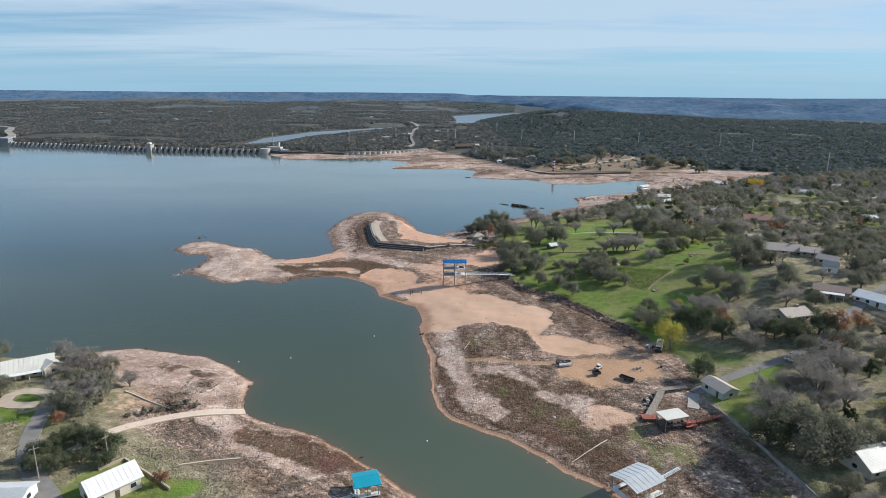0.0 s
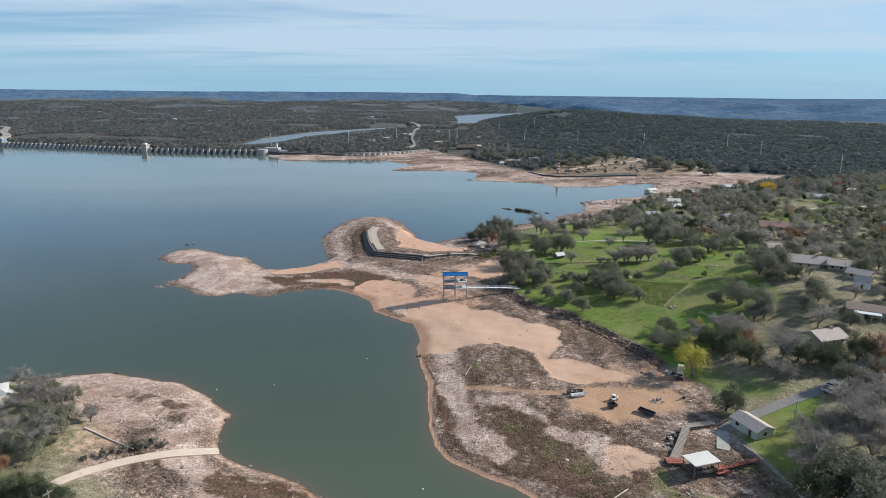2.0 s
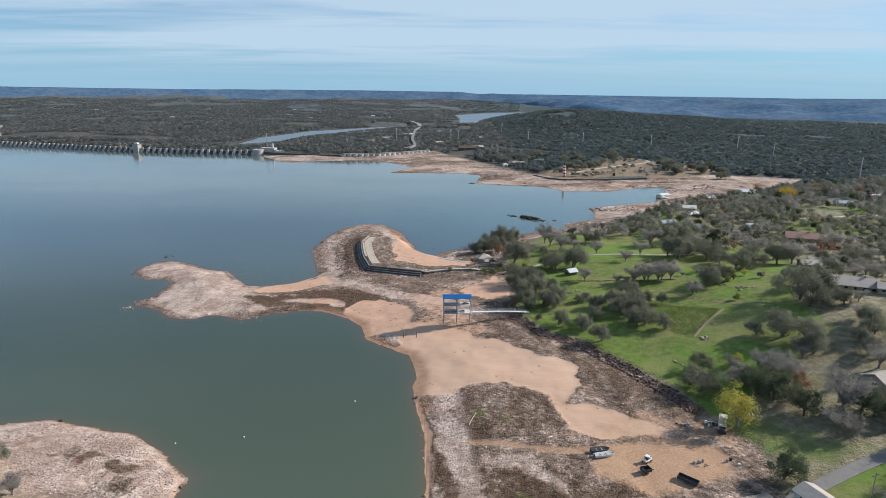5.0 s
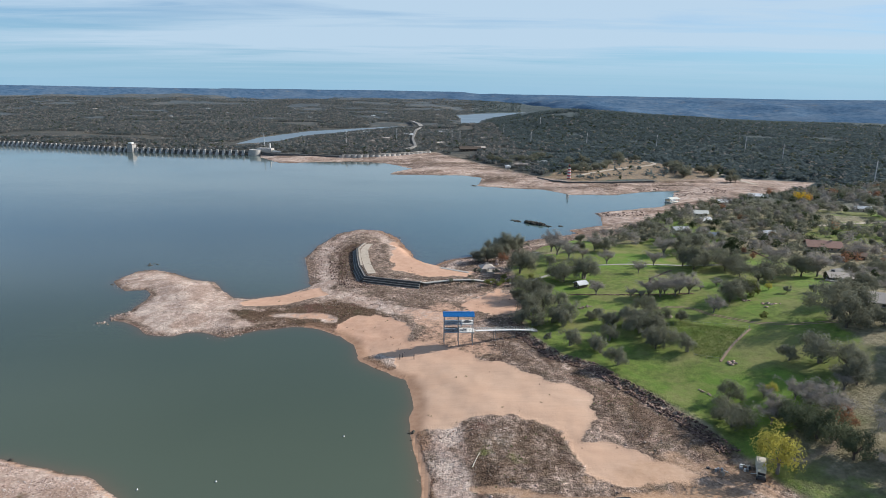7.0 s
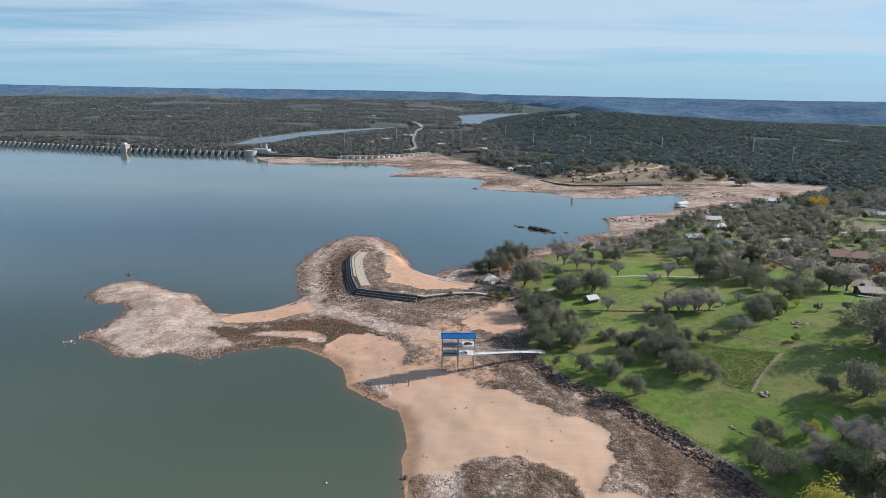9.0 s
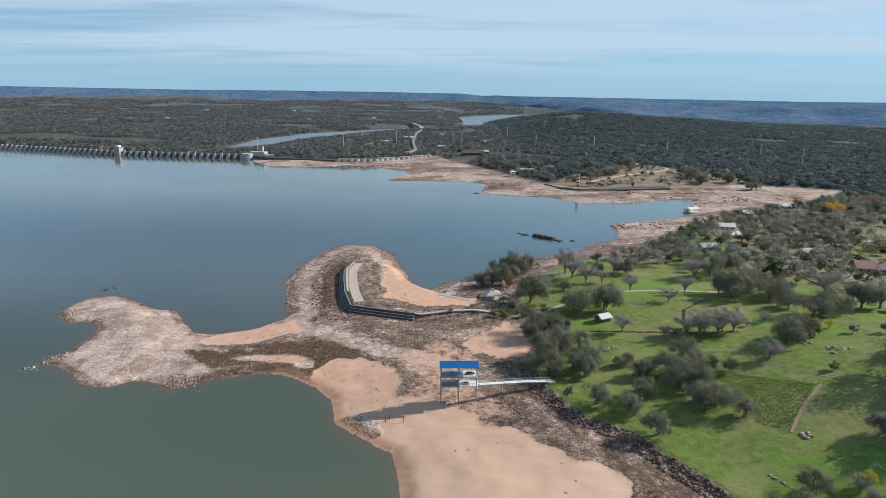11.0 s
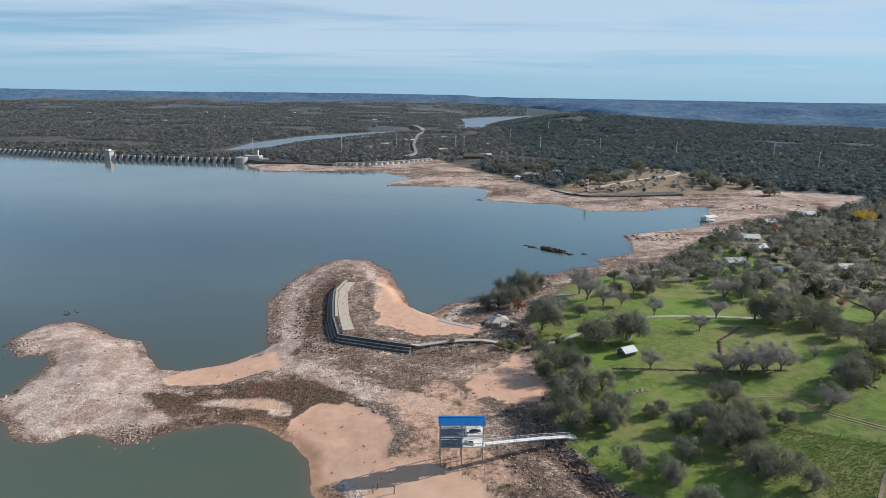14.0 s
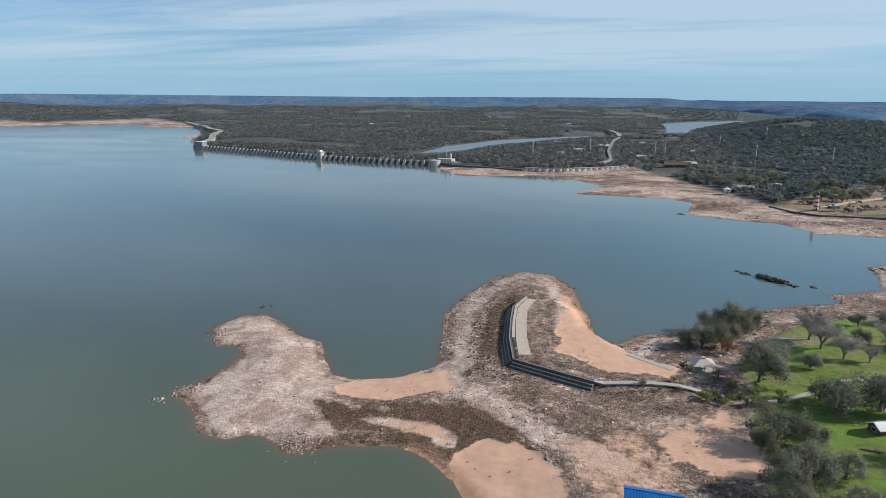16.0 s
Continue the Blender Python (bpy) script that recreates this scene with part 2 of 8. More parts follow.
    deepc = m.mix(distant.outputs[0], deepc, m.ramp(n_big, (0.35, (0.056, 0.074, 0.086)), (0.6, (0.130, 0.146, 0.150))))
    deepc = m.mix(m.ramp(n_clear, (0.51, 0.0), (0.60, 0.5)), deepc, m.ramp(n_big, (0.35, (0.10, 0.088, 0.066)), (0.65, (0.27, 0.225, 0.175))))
    # the ridge's floor has haze blue in its colour too
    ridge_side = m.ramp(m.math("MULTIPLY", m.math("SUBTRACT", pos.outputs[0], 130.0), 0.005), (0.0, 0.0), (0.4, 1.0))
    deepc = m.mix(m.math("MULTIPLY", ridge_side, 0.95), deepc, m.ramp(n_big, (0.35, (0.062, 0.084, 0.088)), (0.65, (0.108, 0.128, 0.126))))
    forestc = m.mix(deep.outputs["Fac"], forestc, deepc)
    strawc = m.ramp(n_fine, (0.3, (0.34, 0.20, 0.118)), (0.5, (0.44, 0.275, 0.172)), (0.7, (0.52, 0.355, 0.24)))
    c = m.mix(ragged(brush, 2.0, 0.36, 0.82, 0.95), rock, brushc)
    c = m.mix(forest, c, forestc)
    c = m.mix(ragged(grass, 0.8, 0.2, 0.75), c, grassc)
    c = m.mix(ragged(sand, 1.3, 0.36, 0.62), c, sandc)
    c = m.mix(ragged(straw, 1.3, 0.25, 0.8), c, strawc)
    c = m.mix(m.math("MULTIPLY", tracks, m.ramp(n_fine, (0.35, 0.5), (0.65, 1.0))), c, (0.34, 0.27, 0.205))
    c = m.mix(wet, c, m.ramp(n_mid, (0.35, (0.27, 0.150, 0.092)), (0.65, (0.37, 0.222, 0.142))))
    rough_amount = m.math("SUBTRACT", 1.0, m.math("MULTIPLY", m.math("MAXIMUM", m.math("MAXIMUM", m.math("MAXIMUM", sand, straw), grass), m.math("MULTIPLY", pale, 0.55)), 0.88))
    h = m.math("ADD", m.math("MULTIPLY", n_fine, 0.62), m.math("MULTIPLY", n_mid, 0.5))
    h = m.math("SUBTRACT", h, m.math("ADD", m.math("MULTIPLY", dist_s, 0.25), m.math("MULTIPLY", dist_l, 0.18)))
    h = m.math("ADD", m.math("MULTIPLY", h, rough_amount), m.math("MULTIPLY", n_mid, 0.22))
    h = m.math("MULTIPLY", h, m.math("SUBTRACT", 1.0, m.math("MULTIPLY", m.math("MAXIMUM", sand, straw), 0.8)))
    return m.done(c, rough=0.92, bump=h, dist=1.1, strength=0.85, spec=0.12)


def water_material():
    m = Nodes("lake_water")
    a = m.n("Attribute")
    a.attribute_name = "shallow"
    big = m.noise(0.004, 3)
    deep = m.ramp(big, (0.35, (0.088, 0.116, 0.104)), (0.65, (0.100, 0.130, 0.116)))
    # near water darker: a steep view's weaker sky reflection put into the colour
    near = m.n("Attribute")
    near.attribute_name = "low_sheen"
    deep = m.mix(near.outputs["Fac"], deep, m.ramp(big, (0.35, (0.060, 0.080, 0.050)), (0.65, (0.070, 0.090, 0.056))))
    # paler cove and river: silt, with sky reflection put into the colour
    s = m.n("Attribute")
    s.attribute_name = "silt_sheen"
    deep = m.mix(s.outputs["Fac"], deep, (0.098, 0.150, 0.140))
    # river: sky reflection painted as a pale base colour; ripples roughen it below
    river_sheen = m.n("Attribute")
    river_sheen.attribute_name = "ripple_sheen"
    deep = m.mix(river_sheen.outputs["Fac"], deep, (0.165, 0.215, 0.245))
    c = m.mix(a.outputs["Fac"], deep, (0.13, 0.088, 0.055))
    st = m.n("Mapping", Scale=(0.5, 1.0, 1.0))
    m.put(st.inputs[0], m.coord)
    h = m.math("ADD", m.noise(0.9, 5, 0.65, st.outputs[0]), m.math("MULTIPLY", m.noise(0.12, 3, 0.5, st.outputs[0]), 1.5))
    wind = m.noise(0.006, 4, 0.6, st.outputs[0])
    r = m.math("ADD", m.ramp(wind, (0.4, 0.06), (0.6, 0.13)), m.math("MULTIPLY", river_sheen.outputs["Fac"], 0.3))
    return m.done(c, rough=r, bump=h, dist=0.14, strength=0.16, spec=0.5, IOR=1.46)


GROUND, WATER = ground_material(), water_material()
CONCRETE = worn("concrete", (0.30, 0.28, 0.25), (0.48, 0.45, 0.41), 1.5, 0.85)
DARK_CONCRETE = worn("dark_concrete", (0.07, 0.067, 0.065), (0.165, 0.158, 0.152), 1.0, 0.85, stain=0.5)
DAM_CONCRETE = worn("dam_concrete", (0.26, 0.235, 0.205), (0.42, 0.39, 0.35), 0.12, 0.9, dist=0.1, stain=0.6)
SLAB_CONCRETE = worn("stained_dam_face", (0.33, 0.31, 0.29), (0.52, 0.50, 0.47), 0.1, 0.9, dist=0.1, stain=0.6)
ASPHALT = worn("asphalt", (0.18, 0.17, 0.16), (0.29, 0.275, 0.255), 0.6, 0.9, stain=0.4)
GRAVEL = worn("pale_gravel", (0.40, 0.33, 0.26), (0.56, 0.48, 0.39), 1.2, 0.95)
DIRT = worn("bare_earth", (0.20, 0.14, 0.095), (0.36, 0.265, 0.19), 1.2, 0.95)
RAMP = worn("pale_ramp_concrete", (0.52, 0.42, 0.33), (0.66, 0.55, 0.45), 1.2, 0.95)
WHITE_PAINT = worn("white_paint", (0.66, 0.65, 0.62), (0.80, 0.79, 0.76), 1.0, 0.5, 0.003)
CREAM_PAINT = worn("cream_paint", (0.55, 0.50, 0.40), (0.68, 0.62, 0.51), 1.0, 0.6, 0.003)
CREAM_ROOF = worn("cream_metal_roof", (0.62, 0.60, 0.53), (0.76, 0.74, 0.67), 0.5, 0.4, 0.003)
WHITE_ROOF = worn("white_metal_roof", (0.68, 0.68, 0.67), (0.82, 0.82, 0.81), 0.5, 0.4, 0.003)
GREY_ROOF = worn("grey_metal_roof", (0.44, 0.46, 0.47), (0.58, 0.60, 0.61), 0.5, 0.4, 0.003)
SHINGLE = worn("grey_shingle", (0.39, 0.335, 0.29), (0.53, 0.465, 0.41), 2.5, 0.9, 0.02)
BROWN_SHINGLE = worn("brown_shingle", (0.24, 0.175, 0.14), (0.36, 0.27, 0.22), 2.5, 0.9, 0.02)
RED_ROOF = worn("red_brown_roof", (0.30, 0.17, 0.13), (0.42, 0.25, 0.195), 2.0, 0.8, 0.02)
BLUE_ROOF = worn("blue_metal_roof", (0.012, 0.13, 0.36), (0.022, 0.19, 0.48), 0.6, 0.4, 0.003, stain=0.12)
TEAL_ROOF = worn("turquoise_metal_roof", (0.012, 0.31, 0.42), (0.02, 0.42, 0.54), 0.6, 0.4, 0.003, stain=0.12)
GLASS_DARK = worn("dark_window_glass", (0.02, 0.025, 0.03), (0.04, 0.045, 0.05), 1.0, 0.1, 0.0, spec=0.6)
STEEL = worn("galvanised_steel", (0.26, 0.28, 0.30), (0.42, 0.44, 0.46), 2.0, 0.45, 0.002, metal=0.6)
POLE_STEEL = worn("pale_pole_steel", (0.42, 0.42, 0.41), (0.55, 0.55, 0.54), 0.5, 0.6, 0.002)
BLUE_GREY = worn("blue_grey_deck", (0.17, 0.21, 0.26), (0.27, 0.32, 0.37), 2.0, 0.6, 0.003)
DARK_METAL = worn("dark_metal", (0.03, 0.03, 0.032), (0.08, 0.08, 0.085), 2.0, 0.5, 0.003)
WOOD = worn("weathered_wood", (0.22, 0.185, 0.15), (0.38, 0.33, 0.28), 3.0, 0.85, 0.006, vary=0.2)
DARK_WOOD = worn("dark_wood", (0.075, 0.055, 0.042), (0.15, 0.115, 0.09), 3.0, 0.85, 0.006)
RED_WOOD = worn("faded_red_wood", (0.26, 0.075, 0.055), (0.42, 0.16, 0.12), 3.0, 0.85, 0.006)
RED_PAINT = worn("red_paint", (0.36, 0.035, 0.05), (0.50, 0.07, 0.085), 1.0, 0.6, 0.003)
RUBBER = worn("black_rubber", (0.015, 0.015, 0.015), (0.035, 0.035, 0.035), 3.0, 0.8, 0.003)
TAN_WALL = worn("tan_limestone", (0.33, 0.27, 0.205), (0.48, 0.41, 0.32), 1.5, 0.9, 0.02)
GREEN_WALL = worn("pale_green_siding", (0.42, 0.46, 0.40), (0.55, 0.59, 0.52), 1.0, 0.7, 0.004)
BARK = worn("bark", (0.075, 0.06, 0.05), (0.17, 0.145, 0.125), 4.0, 0.95, 0.03)
GREY_BARK = worn("grey_bark", (0.14, 0.125, 0.115), (0.27, 0.25, 0.235), 4.0, 0.95, 0.03)
BRANCH_WOOD = worn("bleached_driftwood", (0.52, 0.47, 0.41), (0.70, 0.64, 0.57), 3.0, 0.9, 0.01)


def leaf_material(name, low, high, sheen=0.25):
    m = Nodes(name)
    geo = m.n("NewGeometry")
    rnd = m.n("ObjectInfo").outputs["Random"]
    c = m.mix(m.ramp(geo.outputs["Random Per Island"], (0.0, 0.2), (1.0, 0.85)), low, high)
    c = m.mix(m.math("MULTIPLY", m.ramp(m.noise(0.5, 3), (0.4, 0.0), (0.7, 1.0)), 0.4), c, tuple(v * 0.6 for v in low))
    c = m.mix(m.math("MULTIPLY", rnd, 0.4), c, tuple(v * 1.25 for v in high))
    p = m.n("BsdfPrincipled", Roughness=0.85, Specular_IOR_Level=sheen * 0.3)
    m.put(p.inputs["Base Color"], c)
    t = m.n("BsdfTranslucent")
    m.put(t.inputs[0], c)
    mx = m.n("MixShader", Fac=0.5)
    m.put(mx.inputs[1], p.outputs[0])
    m.put(mx.inputs[2], t.outputs[0])
    m.put(m.out.inputs[0], mx.outputs[0])
    return m.mat


OAK_LEAF = leaf_material("live_oak_leaf", (0.142, 0.146, 0.106), (0.240, 0.240, 0.176))
DARK_LEAF = leaf_material("dark_oak_leaf", (0.088, 0.106, 0.062), (0.168, 0.19, 0.115))
OLIVE_LEAF = leaf_material("olive_leaf", (0.165, 0.168, 0.124), (0.27, 0.27, 0.205))
CEDAR_LEAF = leaf_material("juniper_leaf", (0.042, 0.060, 0.030), (0.09, 0.112, 0.058))
YELLOW_LEAF = leaf_material("autumn_yellow_leaf", (0.34, 0.31, 0.07), (0.55, 0.50, 0.13))
ORANGE_LEAF = leaf_material("autumn_rust_leaf", (0.21, 0.105, 0.065), (0.36, 0.20, 0.125))
GOLD_LEAF = leaf_material("golden_leaf", (0.58, 0.36, 0.012), (0.80, 0.55, 0.03))
TWIG = leaf_material("bare_twigs", (0.215, 0.198, 0.180), (0.375, 0.345, 0.312), 0.1)
GREY_SCRUB = leaf_material("grey_dead_scrub", (0.24, 0.205, 0.175), (0.44, 0.38, 0.33), 0.1)
DRY_BRUSH = leaf_material("dry_brush", (0.125, 0.08, 0.055), (0.26, 0.18, 0.13), 0.1)
CROP_LEAF = leaf_material("low_crop_leaf", (0.135, 0.185, 0.048), (0.22, 0.27, 0.085), 0.1)
BRIGHT_LEAF = leaf_material("yellow_green_leaf", (0.15, 0.17, 0.05), (0.28, 0.29, 0.10))
GREEN_BRUSH = leaf_material("green_brush", (0.11, 0.125, 0.052), (0.20, 0.215, 0.10), 0.1)
# leaf colours of the far woods: distance haze is mixed in as blue-grey
HAZE_PLAIN_LEAF = leaf_material("hazed_open_woodland_leaf", (0.120, 0.138, 0.138), (0.195, 0.208, 0.200), 0.1)
HAZE_LEAF = leaf_material("hazed_woodland_leaf", (0.092, 0.122, 0.124), (0.138, 0.170, 0.170), 0.1)


def stone_material(name, *cols):
    m = Nodes(name)
    geo = m.n("NewGeometry")
    c = m.ramp(geo.outputs["Random Per Island"], *[(i / max(1, len(cols) - 1), k) for i, k in enumerate(cols)])
    f = m.noise(4.0, 5)
    c = m.mix(m.math("MULTIPLY", m.ramp(f, (0.45, 0.0), (0.7, 1.0)), 0.5), c, tuple(v * 0.5 for v in cols[0]))
    return m.done(c, rough=0.9, bump=f, dist=0.05, spec=0.15)


PALE_STONE = stone_material("pale_granite", (0.23, 0.16, 0.13), (0.40, 0.30, 0.25), (0.52, 0.42, 0.36), (0.33, 0.20, 0.155))
DARK_STONE = stone_material("dark_granite", (0.085, 0.058, 0.050), (0.165, 0.108, 0.09), (0.29, 0.20, 0.17))
PINK_STONE = stone_material("pink_granite", (0.32, 0.215, 0.175), (0.46, 0.345, 0.295), (0.57, 0.48, 0.43))
WET_STONE = stone_material("lake_rock", (0.04, 0.036, 0.03), (0.085, 0.075, 0.06), (0.13, 0.11, 0.09))

# ---- the lie of the land ----
_rs = np.random.RandomState(7)
_TAB = _rs.rand(512)
_PERM = np.tile(_rs.permutation(512), 2)


def vnoise(x, y):
    xi, yi = np.floor(x).astype(np.int64), np.floor(y).astype(np.int64)
    fx, fy = x - xi, y - yi
    fx, fy = fx * fx * (3 - 2 * fx), fy * fy * (3 - 2 * fy)

    def h(a, b):
        return _TAB[(_PERM[a & 511] + b) & 511]

    return (h(xi, yi) * (1 - fx) + h(xi + 1, yi) * fx) * (1 - fy) + (h(xi, yi + 1) * (1 - fx) + h(xi + 1, yi + 1) * fx) * fy


def fbm(x, y, size, octaves=4):
    """Noise from -1 to 1 whose widest swell is about size metres."""
    out, amp, tot, f = 0, 1.0, 0.0, 1.0 / size
    for k in range(octaves):
        out = out + amp * (vnoise(x * f + 17.3 * k, y * f - 9.1 * k) * 2 - 1)
        tot, amp, f = tot + amp, amp * 0.55, f * 2.1
    return out / tot * 1.6


def inside_distance(x, y, poly):
    """Distance to a closed outline, positive inside."""
    best, inside = np.full(x.shape, 1e18), np.zeros(x.shape, bool)
    for (ax, ay), (bx, by) in zip(poly, poly[1:] + poly[:1]):
        dx, dy = bx - ax, by - ay
        t = np.clip(((x - ax) * dx + (y - ay) * dy) / (dx * dx + dy * dy + 1e-9), 0, 1)
        best = np.minimum(best, (x - ax - t * dx) ** 2 + (y - ay - t * dy) ** 2)
        if ay != by:
            inside ^= ((ay > y) != (by > y)) & (x < (bx - ax) * (y - ay) / (by - ay) + ax)
    return np.where(inside, 1, -1) * np.sqrt(best)


def line_distance(x, y, line):
    best = np.full(x.shape, 1e18)
    for (ax, ay), (bx, by) in zip(line, line[1:]):
        dx, dy = bx - ax, by - ay
        t = np.clip(((x - ax) * dx + (y - ay) * dy) / (dx * dx + dy * dy + 1e-9), 0, 1)
        best = np.minimum(best, (x - ax - t * dx) ** 2 + (y - ay - t * dy) ** 2)
    return np.sqrt(best)


def ss(a, b, v):
    t = np.clip((v - a) / (b - a), 0, 1)
    return t * t * (3 - 2 * t)


# The lake's outline, stretch by stretch.
SHORE_RIGHT = [(14, 60), (50, 108), (50, 130), (42, 141), (33, 147), (28, 155), (19, 163), (11, 168), (3, 174), (-2, 183), (-4, 195), (-5, 213),
               (-8, 232), (-10, 247), (-11, 264), (-14, 281), (-23, 288), (-33, 296), (-38, 312), (-44, 321), (-54, 327), (-61, 330), (-67, 330)]
SHORE_SPIT = [(-75, 327), (-81, 325), (-87, 321), (-93, 317), (-97, 319), (-104, 322), (-111, 321), (-115, 317), (-123, 317), (-128, 320), (-132, 325),
              (-141, 331), (-150, 336), (-150, 341), (-146, 346), (-148, 359), (-150, 370), (-156, 377), (-165, 375), (-170, 380), (-179, 390),
              (-179, 400), (-177, 410), (-167, 413), (-153, 407), (-138, 396), (-125, 393), (-116, 376), (-106, 367), (-97, 367), (-84, 373),
              (-76, 381), (-73, 389), (-82, 420), (-88, 444), (-86, 477), (-82, 510), (-67, 529), (-49, 524), (-37, 506), (-24, 463), (-20, 435)]
SHORE_COVE = [(-14, 428), (-7, 431), (0, 444), (11, 453), (23, 462), (35, 481), (54, 498), (72, 512), (90, 521), (97, 529), (91, 537), (123, 559),
              (130, 594), (129, 610), (159, 627), (198, 648), (222, 672), (243, 738), (255, 749), (224, 746), (176, 716), (128, 712), (102, 745),
              (62, 753), (33, 764), (41, 835), (17, 855), (-28, 853), (-75, 853), (-72, 880), (-50, 918), (-98, 983), (-145, 996), (-245, 960),
              (-293, 1030), (-300, 1052)]
SHORE_FAR = [(-311, 1067), (-415, 1074), (-524, 1090), (-585, 1105), (-708, 1147), (-846, 1186), (-1000, 1330), (-1092, 1445), (-1155, 1467), (-1183, 1596),
             (-1476, 1907), (-1659, 1859), (-1900, 2150), (-2000, 1900), (-2100, 1700), (-3200, 1950), (-4700, 1950), (-4700, -600), (-330, -600)]
SHORE_LEFT = [(-290, 120), (-215, 190), (-175, 213), (-146, 222), (-125, 228), (-109, 224), (-92, 219), (-82, 212), (-74, 205), (-67, 199), (-68, 187),
              (-64, 177), (-54, 171), (-38, 163), (-29, 156), (-14, 143), (-7, 136), (0, 110), (6, 60)]
LAKE = SHORE_RIGHT + SHORE_SPIT + SHORE_COVE + SHORE_FAR + SHORE_LEFT
# Land above the full lake's level.
BANK = [(93, 60), (92, 143), (88, 160), (85, 179), (87, 195), (90, 212), (84, 228), (79, 242), (69, 264), (55, 288), (44, 296), (33, 318), (32, 332),
        (36, 350), (33, 374), (38, 395), (34, 417), (48, 445), (62, 468), (90, 488), (120, 505), (150, 545), (180, 590), (215, 612), (262, 655)]
BANK_FAR = [(300, 690), (390, 750), (430, 800), (330, 835), (250, 800), (191, 783), (150, 777), (113, 809), (80, 880), (49, 944), (20, 1010),
            (-25, 1112), (-69, 1070), (-112, 1038), (-165, 1024), (-219, 1032), (-300, 1064), (-415, 1078), (-524, 1094), (-585, 1109), (-708, 1151), (-852, 1192), (-1020, 1370),
            (-1110, 1500), (-1500, 1980), (-2050, 2330), (-2150, 1880), (-3200, 2060), (-5600, 2060), (-5600, 5600), (5600, 5600), (5600, 60)]
UPLAND = BANK + BANK_FAR
UPLAND_LEFT = [(-320, -600), (-270, 100), (-205, 185), (-165, 205), (-140, 206), (-118, 192), (-103, 178), (-98, 160), (-76, 147), (-60, 136), (-40, 118), (-30, 60), (-30, -600)]
RIVER = [(-420, 1268), (-429, 1441), (-410, 1556), (-372, 1705), (-311, 1798), (-244, 1900), (-166, 1998), (-89, 2085), (-70, 2040), (-160, 1930), (-234, 1825), (-271, 1669), (-319, 1591), (-341, 1502), (-349, 1371), (-378, 1303)]
UPPER_RIVER = [(34, 2030), (47, 2672), (31, 3058), (176, 3413), (350, 3622), (450, 3760), (238, 3031), (122, 2570), (92, 2215), (78, 2030)]
SEAWALL = [(-55, 467), (-57, 452), (-54, 433), (-50, 413), (-44, 393), (-28, 388), (-14, 384)]
TERRACE = SEAWALL + [(14, 388), (34, 392), (30, 405), (6, 412), (-12, 426), (-22, 440), (-30, 462), (-42, 474)]
# Kinds of ground.
BEACH = [(-12, 240), (-12, 262), (-16, 283), (-26, 290), (-36, 298), (-41, 314), (-48, 326), (-50, 334), (-38, 338), (-22, 338), (-14, 326), (-14, 312), (-7, 310),
         (1, 307), (10, 301), (17, 293), (29, 281), (43, 272), (48, 265), (46, 252), (45, 243), (42, 239), (49, 236), (60, 229), (66, 222), (57, 217), (47, 216), (39, 221), (35, 228), (34, 239), (31, 250), (21, 254), (10, 254), (0, 250), (-8, 247)]
TOWER_SOIL = [(-16, 300), (-12, 322), (-20, 344), (0, 354), (10, 348), (15, 335), (13, 318), (22, 302), (16, 292), (0, 302)]
CURL_SOIL = [(-16, 346), (-4, 356), (10, 374), (30, 384), (36, 372), (22, 360), (6, 350)]
BEACH_ROCK = [(-33, 300), (-25, 303), (-20, 298), (-19, 289), (-26, 288), (-32, 295)]
SPIT_SAND = [(-101, 360), (-97, 352), (-78, 351), (-60, 368), (-66, 383), (-84, 375)]
COVE_SAND = [(-4, 412), (-8, 430), (-20, 434), (-27, 464), (-37, 490), (-41, 478), (-33, 455), (-34, 430), (-30, 408), (-14, 396), (10, 395), (18, 404)]
SPIT_STREAK = [(-81, 340), (-71, 343), (-54, 343), (-48, 337), (-51, 334), (-61, 338), (-78, 338)]
SCREE_BAND = [(-69, 388), (-60, 367), (-50, 366), (-38, 356), (-25, 347), (-12, 343), (-4, 338)]
DOCK_BED = [(58, 186), (72, 190), (84, 180), (90, 130), (60, 122), (52, 148)]
HEAD_BRUSH = [(-64, 170), (-48, 164), (-31, 158), (-20, 144), (-30, 143), (-46, 146), (-56, 153), (-62, 160)]
RED_SAND = [(7, 356), (15, 364), (25, 376), (33, 369), (38, 349), (31, 340), (21, 343), (11, 345)]
LAWN = [(87, 200), (84, 230), (79, 243), (69, 265), (55, 289), (44, 297), (34, 318), (34, 350), (35, 374), (39, 395), (38, 417), (60, 440), (105, 462),
        (150, 452), (190, 430), (200, 400), (185, 360), (160, 325), (150, 300), (142, 270), (112, 250), (96, 235)]
YARD = [(87, 180), (94, 192), (106, 198), (120, 201), (113, 189), (103, 177), (94, 163), (89.5, 165)]
HEAD_SCRUB = [(-88, 158), (-80, 164), (-70, 168), (-60, 152), (-46, 143), (-33, 138), (-26, 130), (-51, 124), (-67, 139), (-82, 143)]
HEAD_DARK = [(-91, 173), (-85, 180), (-78, 190), (-80, 198), (-90, 203), (-89, 188), (-94, 176)]
HEAD_CHIPS = [(-72, 172), (-68.6, 168), (-61.6, 154), (-54.5, 151), (-45, 147), (-34, 140)]
SPIT_BRUSH = [(-105, 347), (-88, 343), (-68, 350), (-54, 362), (-34, 350), (-26, 338), (-42, 327), (-64, 334), (-86, 332)]
NEAR_BRUSH = [(5, 253), (16, 256), (28, 252), (34, 238), (36, 225), (26, 218), (12, 219), (3, 222), (-2, 232)]
LAKE_ROAD = [(8, 217), (18, 215.5), (28, 212), (44, 210.5)]
